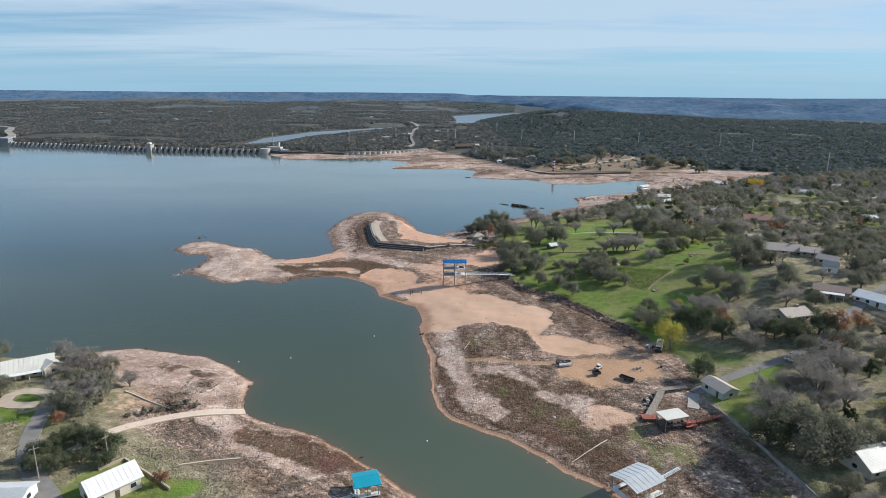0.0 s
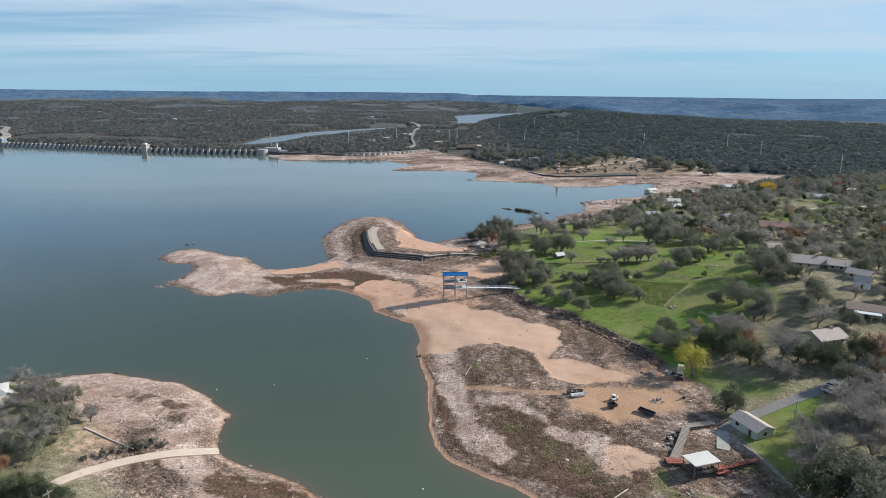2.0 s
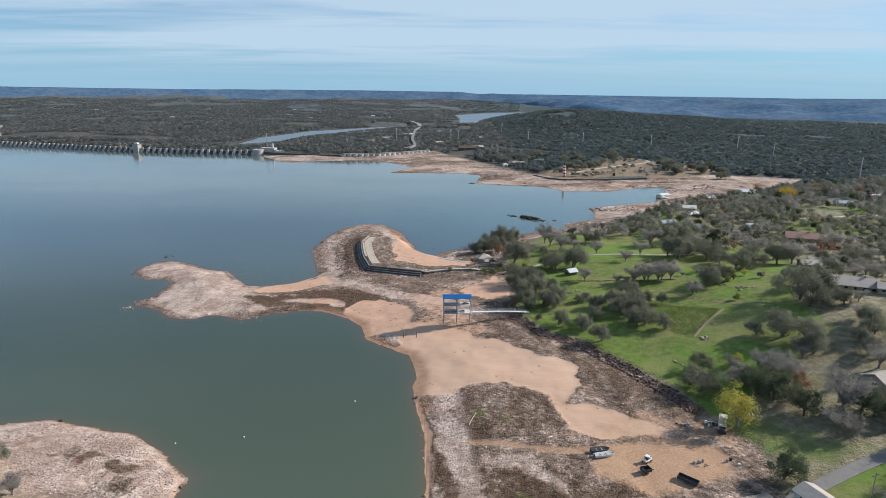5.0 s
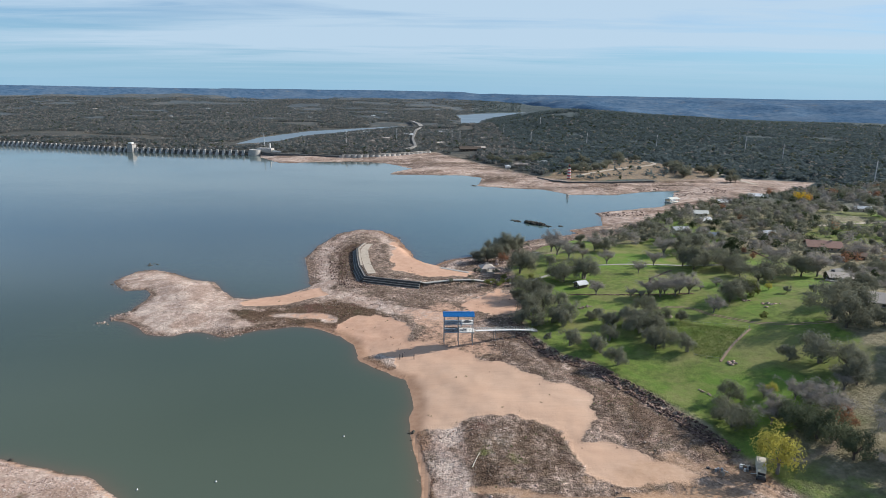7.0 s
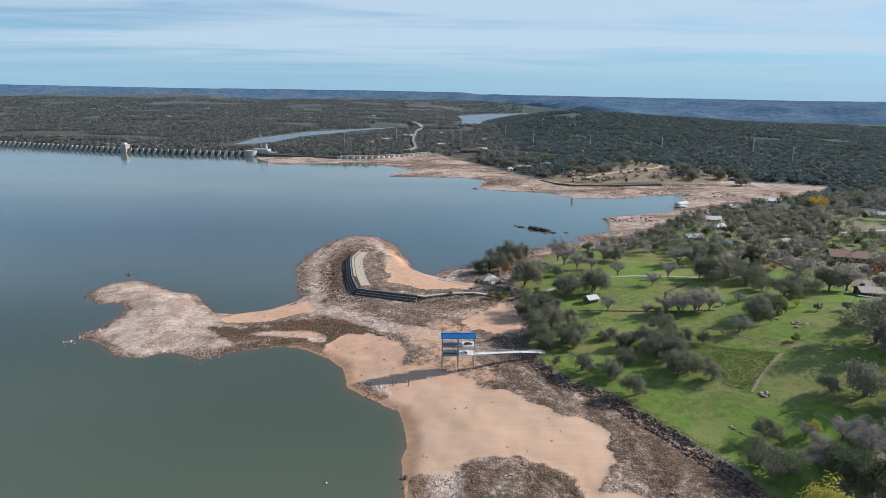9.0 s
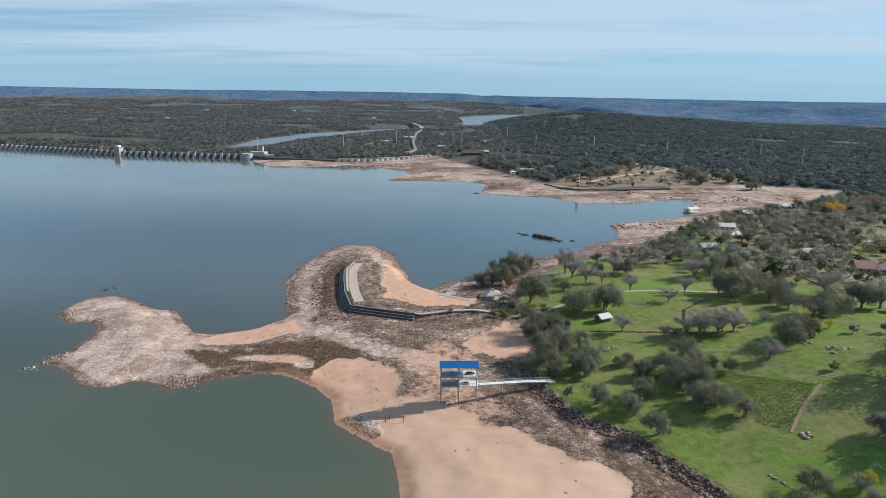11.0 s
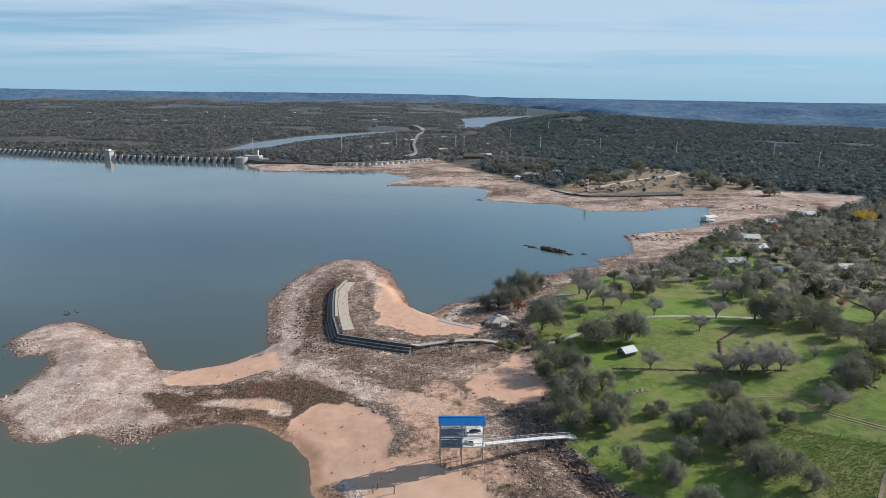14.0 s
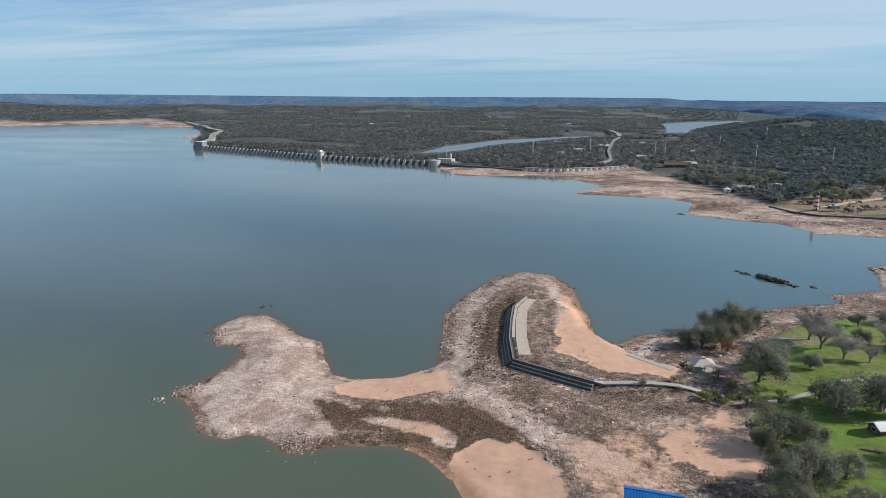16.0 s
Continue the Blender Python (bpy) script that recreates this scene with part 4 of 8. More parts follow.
def tree_kind(name, seed, height, width, leaf_mat, bark, clumps=34, per=170, leaf=0.19, trunk=0.3, label="", stems=1):
    """A tree: tapered trunk with limbs, crown of many leaf sprays."""
    rng = np.random.RandomState(seed)
    z0 = height * 0.50
    cs = clump_centres(rng, clumps, width / 2 * 0.82, height * 0.42, z0)
    tubes = []
    fork = height * 0.22
    for s in range(stems):
        bx, by = (rng.normal(size=2) * 0.25 * (stems > 1)).tolist()
        tubes.append(tube([(bx, by, -0.4), (bx * 1.4, by * 1.4, fork * 0.6), (bx * 2 + 0.15, by * 2 - 0.1, fork)], (trunk * 1.25, trunk, trunk * 0.85), 7))
    for c in cs[:: max(1, clumps // 11)]:
        mid = (c[0] * 0.45 + rng.normal() * 0.2, c[1] * 0.45 + rng.normal() * 0.2, fork + (c[2] - fork) * 0.62)
        tubes.append(tube([(0.1, -0.05, fork * 0.85), mid, tuple(c)], (trunk * 0.55, trunk * 0.33, 0.05), 5))
    e = empty(name, Matrix(), label, "tree")
    hang(new("trunk", join_tubes("trunk", tubes, bark)), e)
    spread = (0.16 + 0.1 * rng.rand(clumps)) * width * 0.75
    hang(new("crown", leaf_mesh("crown", leaves(rng, cs, spread, per, leaf, 0.3, (0, 0, height * 0.42)), leaf_mat)), e)
    return e


def bare_tree_kind(name, seed, height, width, label=""):
    """A leafless tree: forking limbs and a haze of fine twigs."""
    rng = np.random.RandomState(seed)
    tubes, tips = [], []
    fork = height * 0.2
    tubes.append(tube([(0, 0, -0.4), (0.1, 0, fork * 0.6), (0.05, 0.1, fork)], (0.34, 0.27, 0.23), 7))
    for k in range(8):
        a = 2 * math.pi * (k + rng.rand() * 0.6) / 8
        r, h = width * (0.28 + 0.2 * rng.rand()), height * (0.6 + 0.4 * rng.rand())
        end = Vector((r * math.cos(a), r * math.sin(a), h))
        mid = Vector((end.x * 0.4, end.y * 0.4, fork + (h - fork) * 0.55))
        tubes.append(tube([(0, 0, fork * 0.9), mid, end], (0.16, 0.1, 0.03), 5))
        for j in range(5):
            s = mid.lerp(end, 0.15 + 0.17 * j)
            t = s + Vector((rng.normal() * width * 0.13, rng.normal() * width * 0.13, height * (0.05 + 0.13 * rng.rand())))
            tubes.append(tube([s, s.lerp(t, 0.5) + Vector((0, 0, 0.15)), t], (0.06, 0.04, 0.02), 4))
            tips += [t, s.lerp(t, 0.6)]
        tips.append(end)
    e = empty(name, Matrix(), label, "tree")
    hang(new("trunk", join_tubes("trunk", tubes, GREY_BARK)), e)
    c = np.array([tuple(p) for p in tips])
    q = leaves(rng, c, np.full(len(c), width * 0.12), 34, 0.42, 0.4, (0, 0, height * 0.4), 0.11)
    hang(new("crown", leaf_mesh("crown", q, TWIG)), e)
    return e


OAK_LABEL = "live oak with a broad dark grey-green crown"
KINDS = {
    "oak": [tree_kind("live_oak", 10 + k, 7.2 + 0.5 * (k % 3), 10.5 + (k % 4), OAK_LEAF, BARK, clumps=30 + 2 * k, label=OAK_LABEL) for k in range(6)],
    "olive": [tree_kind("live_oak", 30 + k, 6.4, 8.6, OLIVE_LEAF, GREY_BARK, clumps=28, per=125, leaf=0.18, label="pale grey-green oak with a loose crown", stems=2) for k in range(3)],
    "cedar": [tree_kind("juniper", 40 + k, 6.0, 5.0, CEDAR_LEAF, BARK, clumps=22, per=95, label="dense dark green juniper") for k in range(2)],
    "dark": [tree_kind("live_oak", 80 + k, 7.4, 10.5, DARK_LEAF, BARK, clumps=36, per=170, label="live oak with a dense dark green crown") for k in range(2)],
    "bare": [bare_tree_kind("bare_tree", 50 + k, 6.4, 8.6, "leafless grey deciduous tree with fine twigs") for k in range(3)],
    "yellow": [tree_kind("autumn_tree", 60, 8.4, 9.6, YELLOW_LEAF, GREY_BARK, clumps=36, per=90, label="tree with bright yellow autumn leaves")],
    "rust": [tree_kind("autumn_tree", 61, 6.6, 8.2, ORANGE_LEAF, GREY_BARK, clumps=26, per=80, label="tree with rust-coloured autumn leaves")],
    "gold": [tree_kind("autumn_tree", 62, 9.0, 12.0, GOLD_LEAF, GREY_BARK, clumps=30, per=50, label="tree with golden yellow autumn leaves")],
    "shrub": [tree_kind("bush", 74 + k, 2.4, 3.6, BRIGHT_LEAF, BARK, clumps=12, per=46, leaf=0.19, trunk=0.1, label="yellow-green leafy shrub beside the walkway") for k in range(2)],
    "bush": [tree_kind("bush", 70 + k, 2.6, 3.4, OLIVE_LEAF, BARK, clumps=12, per=46, leaf=0.19, trunk=0.1, label="low rounded grey-green bush") for k in range(2)],
}
_used = set()
_rng = random.Random(5)
GROUPS = {"dark": "dark oaks round the yards", "oak": "live oaks on the shore land", "olive": "pale oaks on the shore land", "cedar": "junipers", "bare": "leafless trees", "bush": "bushes"}


def plant(kind, x, y, size=1.0, z=None):
    src = _rng.choice(KINDS[kind])
    z = ground_z(x, y) if z is None else z
    m = pose(x, y, z - 0.1, 0, 0, _rng.uniform(0, 360))
    s = size * _rng.uniform(0.92, 1.08)
    if src.name not in _used:
        _used.add(src.name)
        ob = src
        ob.matrix_world = m @ Matrix.Diagonal((s, s, s * _rng.uniform(0.92, 1.08), 1))
    else:
        ob = copy_thing(src, m)
        ob.scale = (s, s, s * _rng.uniform(0.92, 1.08))
    if kind in GROUPS:
        ob["group"] = GROUPS[kind]
    return ob


# Trees one can place singly: where each stands and how large it is.
LAWN_OAKS = [(40, 402, 1.74), (38, 454, 1.53), (98, 448, 1.04), (61, 385, 1.54), (56, 392, 0.84), (39, 362, 1.3), (46, 358, 1.1), (35, 355, 0.9), (44, 342, 1.2), (37, 336, 1.17), (37, 325, 0.96), (87, 334, 0.8), (87, 321, 1.01), (87, 315, 0.7), (78, 311, 1.11), (98, 320, 0.55), (126, 338, 1.16), (134, 345, 1.21), (135, 402, 1.62), (132, 410, 1.22), (143, 408, 1.03), (150, 398, 1.11), (159, 407, 1.15), (151, 383, 1.07), (163, 374, 1.44), (150, 303, 1.74), (182, 382, 1.31), (188, 397, 1.07), (161, 319, 1.19)]
BANK_OAKS = [(84, 298, 0.99), (80, 296, 0.75), (91, 258, 0.78), (86, 244, 1.12), (132, 266, 1.11), (149, 294, 1.3), (99, 155, 1.44), (98, 145, 1.69), (106, 148, 1.43), (130, 257, 1.18), (132, 204, 1.01)]
LAWN_PALE = [(47, 419, 1.53), (59, 419, 0.93), (72, 389, 1.83), (52, 346, 1.18), (31, 329, 1.08), (46, 327, 1.08), (53, 329, 1.21), (50, 322, 0.96), (62, 328, 0.67), (67, 330, 0.68), (49, 303, 1.08), (58, 299, 0.88), (67, 320, 0.86), (70, 321, 0.83), (80, 302, 0.93), (77, 321, 1.11), (65, 306, 0.91), (92, 301, 0.53), (90, 291, 0.85), (63, 286, 1.15), (59, 296, 0.77), (76, 328, 0.57), (155, 415, 1.36), (140, 441, 1.79), (153, 451, 1.86), (119, 276, 0.82), (127, 272, 1.6), (143, 204, 1.53)]
POINT_OAKS = [(24, 434, 1.12), (32, 437, 1.32), (19, 436, 0.9), (31, 458, 1.2), (46, 462, 1.2), (82, 313, 1.06), (153, 368, 1.52)]
YARD_DARK = [(84, 248, 0.59), (102, 238, 1.28), (105, 234, 1.3), (109, 224, 1.0), (127, 220, 1.11), (135, 218, 1.12), (144, 220, 1.14), (126, 224, 0.94), (91, 153, 1.36)]
LAWN_BARE = [(65, 450, 1.7), (67, 440, 1.65), (72, 430, 1.29), (80, 429, 0.97), (91, 416, 1.19), (92, 451, 1.39), (72, 360, 1.0), (114, 326, 1.02), (117, 328, 0.64), (95, 353, 1.3), (100, 352, 1.4), (107, 352, 1.4), (114, 354, 1.35), (103, 355, 1.2), (110, 355, 1.2), (97, 356, 0.9), (87, 354, 0.71), (91, 352, 0.61), (122, 360, 0.41), (131, 364, 0.62), (181, 407, 2.09), (116, 411, 1.15), (103, 396, 0.9), (130, 436, 1.57), (155, 433, 1.28), (168, 447, 1.13), (190, 382, 1.94), (244, 433, 1.85)]
YARD_BARE = [(101, 256, 0.65), (109, 253, 1.02), (110, 247, 1.14), (97, 243, 0.92), (100, 247, 0.94), (115, 252, 0.99), (125, 255, 1.02), (114, 242, 1.47), (121, 225, 1.75), (113, 214, 1.08), (116, 212, 0.81), (122, 189, 1.52), (130, 192, 1.56), (134, 188, 1.55), (117, 175, 1.92), (110, 177, 1.42), (100, 169, 1.58), (123, 170, 1.43), (115, 168, 1.39), (93, 161, 1.07), (144, 244, 1.25)]
TURNED = [(33, 430, 0.95), (181, 443, 0.52), (180, 429, 0.61), (114, 237, 0.93), (150, 219, 1.38), (160, 222, 1.01), (141, 205, 1.09)]
LEFT_OAKS = [(-162, 203), (-138, 172), (-125, 150), (-152, 170), (-145, 160), (-160, 180), (-132, 146), (-118, 138), (-136, 160)]
LEFT_DARK = [(-105, 141), (-103, 145), (-100, 147), (-96, 147), (-92, 145), (-88, 143), (-93, 138), (-98, 135), (-103, 135), (-87, 138)]
LEFT_BARE = [(-138, 203), (-131, 196), (-131, 203), (-125, 199), (-118, 193), (-111, 185), (-126, 186), (-120, 182), (-113, 175), (-114, 170), (-121, 174), (-108, 175), (-104, 184), (-116, 165), (-121, 190), (-114, 181), (-126, 193), (-118, 198), (-109, 169), (-107, 163)]
placed = []
for kind, spots in (("oak", LAWN_OAKS), ("oak", BANK_OAKS), ("olive", LAWN_PALE), ("oak", POINT_OAKS), ("dark", YARD_DARK), ("bare", LAWN_BARE), ("bare", YARD_BARE), ("rust", TURNED)):
    for x, y, size in spots:
        plant(kind, x, y, size)
        placed.append((x, y))
for kind, lo, hi, spots in (("oak", 0.65, 0.9, LEFT_OAKS), ("dark", 0.55, 0.75, LEFT_DARK), ("bare", 0.8, 1.05, LEFT_BARE[::2]), ("olive", 0.75, 1.0, LEFT_BARE[1::2])):
    for x, y in spots:
        plant(kind, x, y, _rng.uniform(lo, hi))
        placed.append((x, y))
plant("cedar", 166, 428, 1.85)
for x, y, size in ((138, 344, 2.6), (129, 313, 1.4)):
    plant("shrub", x, y, size)
for x, y, size in ((88, 473, 2.4), (114, 378, 0.7), (154, 344, 1.3), (164, 341, 1.4)):
    plant("bush", x, y, size)
placed += [(89, 196), (89, 222), (166, 428), (138, 344)]
plant("dark", 89, 196.5, 1.15)
plant("yellow", 88, 221.5, 1.5)
plant("gold", 322, 632, 1.35)
plant("rust", -111, 157, 0.6)
plant("rust", -69, 130, 0.6)
for x, y in ((-92, 168), (-90, 170), (-88, 171.5), (-86.5, 174), (-84, 173.5), (-82, 176), (-79, 176), (-95, 165), (-110, 166), (-106, 170), (-118, 176), (-125, 180)):
    plant("bush", x, y, _rng.uniform(0.6, 1.0))
plant("yellow", 104, 258, 0.5)
plant("yellow", 150, 352, 0.45)
placed += [(88, 219), (322, 632), (-118, 163), (-66, 127), (104, 258)]

def scatter(n, x0, x1, y0, y1, seed):
    rs = np.random.RandomState(seed)
    return x0 + (x1 - x0) * rs.rand(n), y0 + (y1 - y0) * rs.rand(n), rs


def thin(x, y, ok, gap, others=()):
    """Keeps those places that stand at least gap apart."""
    cell, kept = {}, []
    for i, (px, py) in enumerate(others):
        cell.setdefault((int(px // gap), int(py // gap)), []).append((px, py))
    for i in np.nonzero(ok)[0]:
        g = gap
        a, b = int(x[i] // gap), int(y[i] // gap)
        if any((x[i] - p) ** 2 + (y[i] - q) ** 2 < g * g for u in (-1, 0, 1) for v in (-1, 0, 1) for p, q in cell.get((a + u, b + v), ())):
            continue
        cell.setdefault((a, b), []).append((x[i], y[i]))
        kept.append(i)
    return np.array(kept, int)


# More trees strewn over the lawn, thicker towards its far end.
lx, ly, lr = scatter(900, 40, 205, 262, 470, 55)
li = inside_distance(lx, ly, LAWN)
lok = (li > 1) & (lr.rand(900) < np.where(ly > 446, 0.5, np.where((lx > 136) & (ly < 292), 0.25, 0.0))) & (inside_distance(lx, ly, GARDEN) < -4) & (line_distance(lx, ly, PATH_BEND) > 4) & (np.hypot(lx - 67, ly - 373) > 7)
for i in thin(lx, ly, lok, 8.5, placed):
    k = _rng.random()
    plant("oak" if k < 0.4 else "olive" if k < 0.68 else "bare" if k < 0.85 else "bush", float(lx[i]), float(ly[i]), _rng.uniform(0.6, 1.15))
    placed.append((float(lx[i]), float(ly[i])))
for x, y in ((2, 388), (8, 386), (14, 388), (20, 386), (26, 386), (30, 392), (34, 384), (12, 393), (33, 368), (35, 360), (38, 322), (41, 309), (18, 403), (16, 410), (27, 402)):
    plant("bush", x, y, _rng.uniform(0.7, 1.3))

for x, y in ((22, 384), (25, 388), (29, 386), (33, 389), (36, 385), (40, 386), (44, 386), (48, 384), (27, 383), (31, 395), (38, 391), (45, 391)):
    plant("shrub" if _rng.random() < 0.65 else "bush", x, y, _rng.uniform(0.9, 1.5))

# Trees in the lakeside park.
PARK_TREES = [(158, 857), (173, 879), (173, 845), (190, 872), (197, 882), (206, 894), (216, 917), (251, 995), (240, 943), (273, 985), (299, 911), (292, 870), (289, 859), (287, 827), (296, 842), (318, 940),
              (324, 864), (325, 841), (350, 881), (338, 800), (350, 844), (122, 976), (139, 1013), (91, 972), (61, 968), (104, 955), (76, 930), (148, 980), (112, 940), (165, 930), (185, 940)]
for x, y in PARK_TREES:
    plant("oak" if _rng.random() < 0.7 else "olive", x, y, _rng.uniform(1.1, 1.6))
    plant("olive" if _rng.random() < 0.6 else "oak", x + _rng.uniform(-9, 9), y + _rng.uniform(-9, 9), _rng.uniform(0.8, 1.3))

# Dense woodland behind the lawn: single trees while near, one thicket farther off.
CLEAR = [(178, 312, 20), (180, 280, 12), (167, 252, 12), (144, 238, 12), (179, 242, 12), (114, 141, 11), (240, 455, 18), (246, 438, 9), (200, 386, 9), (218, 406, 10), (236, 354, 12), (226, 321, 9), (122, 200, 8),
         (214, 648, 14), (258, 647, 14), (305, 679, 16), (208, 576, 12), (200, 546, 12), (166, 507, 12), (184, 492, 8), (221, 503, 8), (195, 373, 14), (208, 420, 9),
         (-80, 127, 9), (-144, 190, 13), (-100, 125, 8), (320, 560, 26), (360, 600, 20), (250, 480, 10), (92, 184, 10), (150, 300, 10)]
WOOD_EDGE = [(96, 60), (97, 150), (108, 168), (117, 184), (129, 201), (132, 216), (147, 256), (156, 300), (166, 328), (190, 352), (206, 400), (200, 436), (160, 456),
             (112, 466), (100, 480), (150, 536), (185, 586), (262, 650), (300, 686), (420, 740), (700, 830), (760, 500), (480, 250), (330, 100), (250, 60)]


def clear_of(x, y):
    ok = np.ones(x.shape, bool)
    for cx, cy, r in CLEAR:
        ok &= (x - cx) ** 2 + (y - cy) ** 2 > r * r
    for road in (DRIVE, [(200, 322), (215, 312), (232, 300), (270, 280)], [(188, 366), (200, 384), (212, 402), (236, 414)], [(280, 535), (330, 548), (380, 560), (440, 600)]):
        ok &= line_distance(x, y, road) > 6
    return ok


wx, wy, wr = scatter(16000, 90, 760, 60, 830, 3)
wd = inside_distance(wx, wy, WOOD_EDGE)
gapn = fbm(wx, wy, 70, 3)
ok = (wd > 0) & clear_of(wx, wy) & (gapn < np.where(wy > 400, 0.8, 0.42))
keep = thin(wx, wy, ok, 6.2, placed)
wz = terrain(wx[keep], wy[keep])["z"]
far_wood = []
singles = 0
for i, z in sorted(zip(keep, wz), key=lambda p: wy[p[0]] + 0.4 * wx[p[0]]):
    x, y = float(wx[i]), float(wy[i])
    if x > 0.74 * y + 25:
        continue
    if singles < 230 and y < 400 and x < 330:
        k = _rng.random()
        kind = "oak" if k < 0.34 else "olive" if k < 0.52 else "bare" if k < 0.88 else "cedar" if k < 0.95 else "rust" if k < 0.98 else "yellow"
        plant(kind, x, y, _rng.uniform(0.7, 1.15) * (0.7 if kind in ("yellow", "rust") else 1), float(z))
        singles += 1
    else:
        far_wood.append((x, y, float(z)))


def wood_stuff(name, spots, mats, seed, sprays, size, height, width, label, lift=0.5):
    """Far trees too many to count: small uneven crowns of leaf sprays, joined, one object a leaf colour."""
    rs = np.random.RandomState(seed)
    pick = rs.choice(len(mats), len(spots), p=[w for _, w in mats])
    spots = np.array(spots)
    for k, (mat, _) in enumerate(mats):
        s = spots[pick == k]
        if not len(s):
            continue
        sc = (0.65 + 0.6 * rs.rand(len(s), 1)) * np.clip(s[:, 1:2] / 1500, 1, 1.25)
        n = 3
        c = rs.normal(size=(len(s), n, 3))
        c /= np.linalg.norm(c, axis=2, keepdims=True)
        c[:, :, 2] = np.abs(c[:, :, 2]) * 0.9 - 0.1
        c = c * np.array([width * 0.3, width * 0.3, height * 0.42]) * (0.5 + 0.5 * rs.rand(len(s), n, 1))
        c = c * sc[:, :, None] + s[:, None, :] + np.array([0, 0, 0.45 * height]) * sc[:, :, None]
        q = leaves(rs, c.reshape(-1, 3), np.repeat(width * 0.24 * sc[:, 0], n), sprays, size, lift)
        mid = q.mean(1, keepdims=True)
        q = mid + (q - mid) * np.clip(mid[:, :, 1:2] / 1500, 1, 1.25)
        ob = new(name, leaf_mesh(name, q, mat))
        tagged(ob, label, "woodland", kind="stuff")


WOOD_MIX = [(OAK_LEAF, 0.36), (OLIVE_LEAF, 0.24), (TWIG, 0.25), (CEDAR_LEAF, 0.125), (ORANGE_LEAF, 0.015), (YELLOW_LEAF, 0.01)]
wood_stuff("thicket", far_wood, WOOD_MIX, 4, 84, 0.58, 7.8, 12.0, "mixed oak thicket, some trees bare or in autumn leaf", 1.6)

# Woods beyond the cove, on the ridge and over the plains, thinning with distance.
frs = np.random.RandomState(11)
n = 140000
fr = np.where(frs.rand(n) < 0.5, np.exp(frs.uniform(math.log(640), math.log(3900), n)), frs.uniform(1300, 4250, n))
fa = np.radians(frs.uniform(-58, 39, n))
fx, fy = fr * np.sin(fa), 70 + fr * np.cos(fa)
ft = terrain(fx, fy)
open_land = (fbm(fx, fy, 160, 3) > np.where(fx < 60, 0.38, 0.78)) & (fy > 1250)
in_park = inside_distance(fx, fy, PARK_GRASS) > 0
line_cut = np.zeros(n, bool)
ahead = np.maximum.reduce([inside_distance(fx, fy + k, p) for k in (35, 80, 130) for p in (RIVER, UPPER_RIVER)])
ok = (ft["du"] > 8) & (ft["riv"] < -14) & (ahead < -6) & ~open_land & ~(in_park & (frs.rand(n) < 0.9)) & (ft["d"] > 12)
ok &= ~((fy < 840) & (inside_distance(fx, fy, WOOD_EDGE) > -4)) & (np.hypot(fx, fy) > 560)
ok &= ~((fx > 0.11 * fy) & (np.hypot(fx, fy) > 2850))
ok &= (line_distance(fx, fy, [(-76, 1120), (-58, 1150), (-76, 1330), (-80, 1466), (-83, 1596), (-78, 1740), (-92, 1950), (-132, 2171)]) > 9)
ok &= (line_distance(fx, fy, [(20, 1040), (30, 1150), (90, 1141), (160, 1080)]) > 22)
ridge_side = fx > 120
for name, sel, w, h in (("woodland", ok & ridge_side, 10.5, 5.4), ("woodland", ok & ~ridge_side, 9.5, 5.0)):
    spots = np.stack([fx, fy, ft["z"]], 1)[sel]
    mix = [(HAZE_LEAF, 0.86), (CEDAR_LEAF, 0.08), (OLIVE_LEAF, 0.03), (TWIG, 0.03)] if ridge_side[sel][0] else [(HAZE_PLAIN_LEAF, 0.58), (HAZE_LEAF, 0.15), (CEDAR_LEAF, 0.04), (TWIG, 0.23)]
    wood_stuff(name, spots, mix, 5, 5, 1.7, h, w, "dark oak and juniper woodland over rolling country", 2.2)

# ---- loose stones ----
ICO = None


def stones(name, x, y, z, size, mat, seed, label, flat=0.5):
    """Many angular stones in one mesh."""
    rs = np.random.RandomState(seed)
    bm = bmesh.new()
    bmesh.ops.create_icosphere(bm, subdivisions=1, radius=0.5)
    bm.verts.ensure_lookup_table()
    v = np.array([p.co for p in bm.verts])
    f = np.array([[p.index for p in t.verts] for t in bm.faces])
    bm.free()
    k = len(x)
    co = v[None] * (1 + 0.48 * rs.normal(size=(k, len(v), 1)).clip(-1.2, 1.2))
    co = co * (np.array([1, 1, flat]) * (0.45 + 1.1 * rs.rand(k, 1, 3))) * size[:, None, None]
    a = rs.rand(k) * 6.283
    c, s = np.cos(a)[:, None], np.sin(a)[:, None]
    co = np.stack([co[:, :, 0] * c - co[:, :, 1] * s, co[:, :, 0] * s + co[:, :, 1] * c, co[:, :, 2]], 2)
    co += np.stack([x, y, z + size * flat * 0.12], 1)[:, None, :]
    faces = (f[None] + (np.arange(k) * len(v))[:, None, None]).reshape(-1, 3)
    ob = new(name, sheet_mesh(name, co.reshape(-1, 3), faces, mat))
    return tagged(ob, label, "rocks", kind="stuff")


sx, sy, srs = scatter(70000, -185, 130, 128, 560, 21)
st = terrain(sx, sy)
bed = (st["d"] > -1.5) & (st["up"] < 0.35) & (st["upl"] < 0.4) & (st["sand"] < 0.35) & (st["straw"] < 0.4)
weight = 0.16 + 0.3 * st["pale"] + 0.8 * np.clip(fbm(sx, sy, 18, 4), 0, 1) + 0.35 * np.exp(-np.abs(st["d"]) / 2.0) - 0.25 * st["brush"]
pickm = bed & (srs.rand(len(sx)) < weight * np.where(sx < -95, 0.28, 0.75))
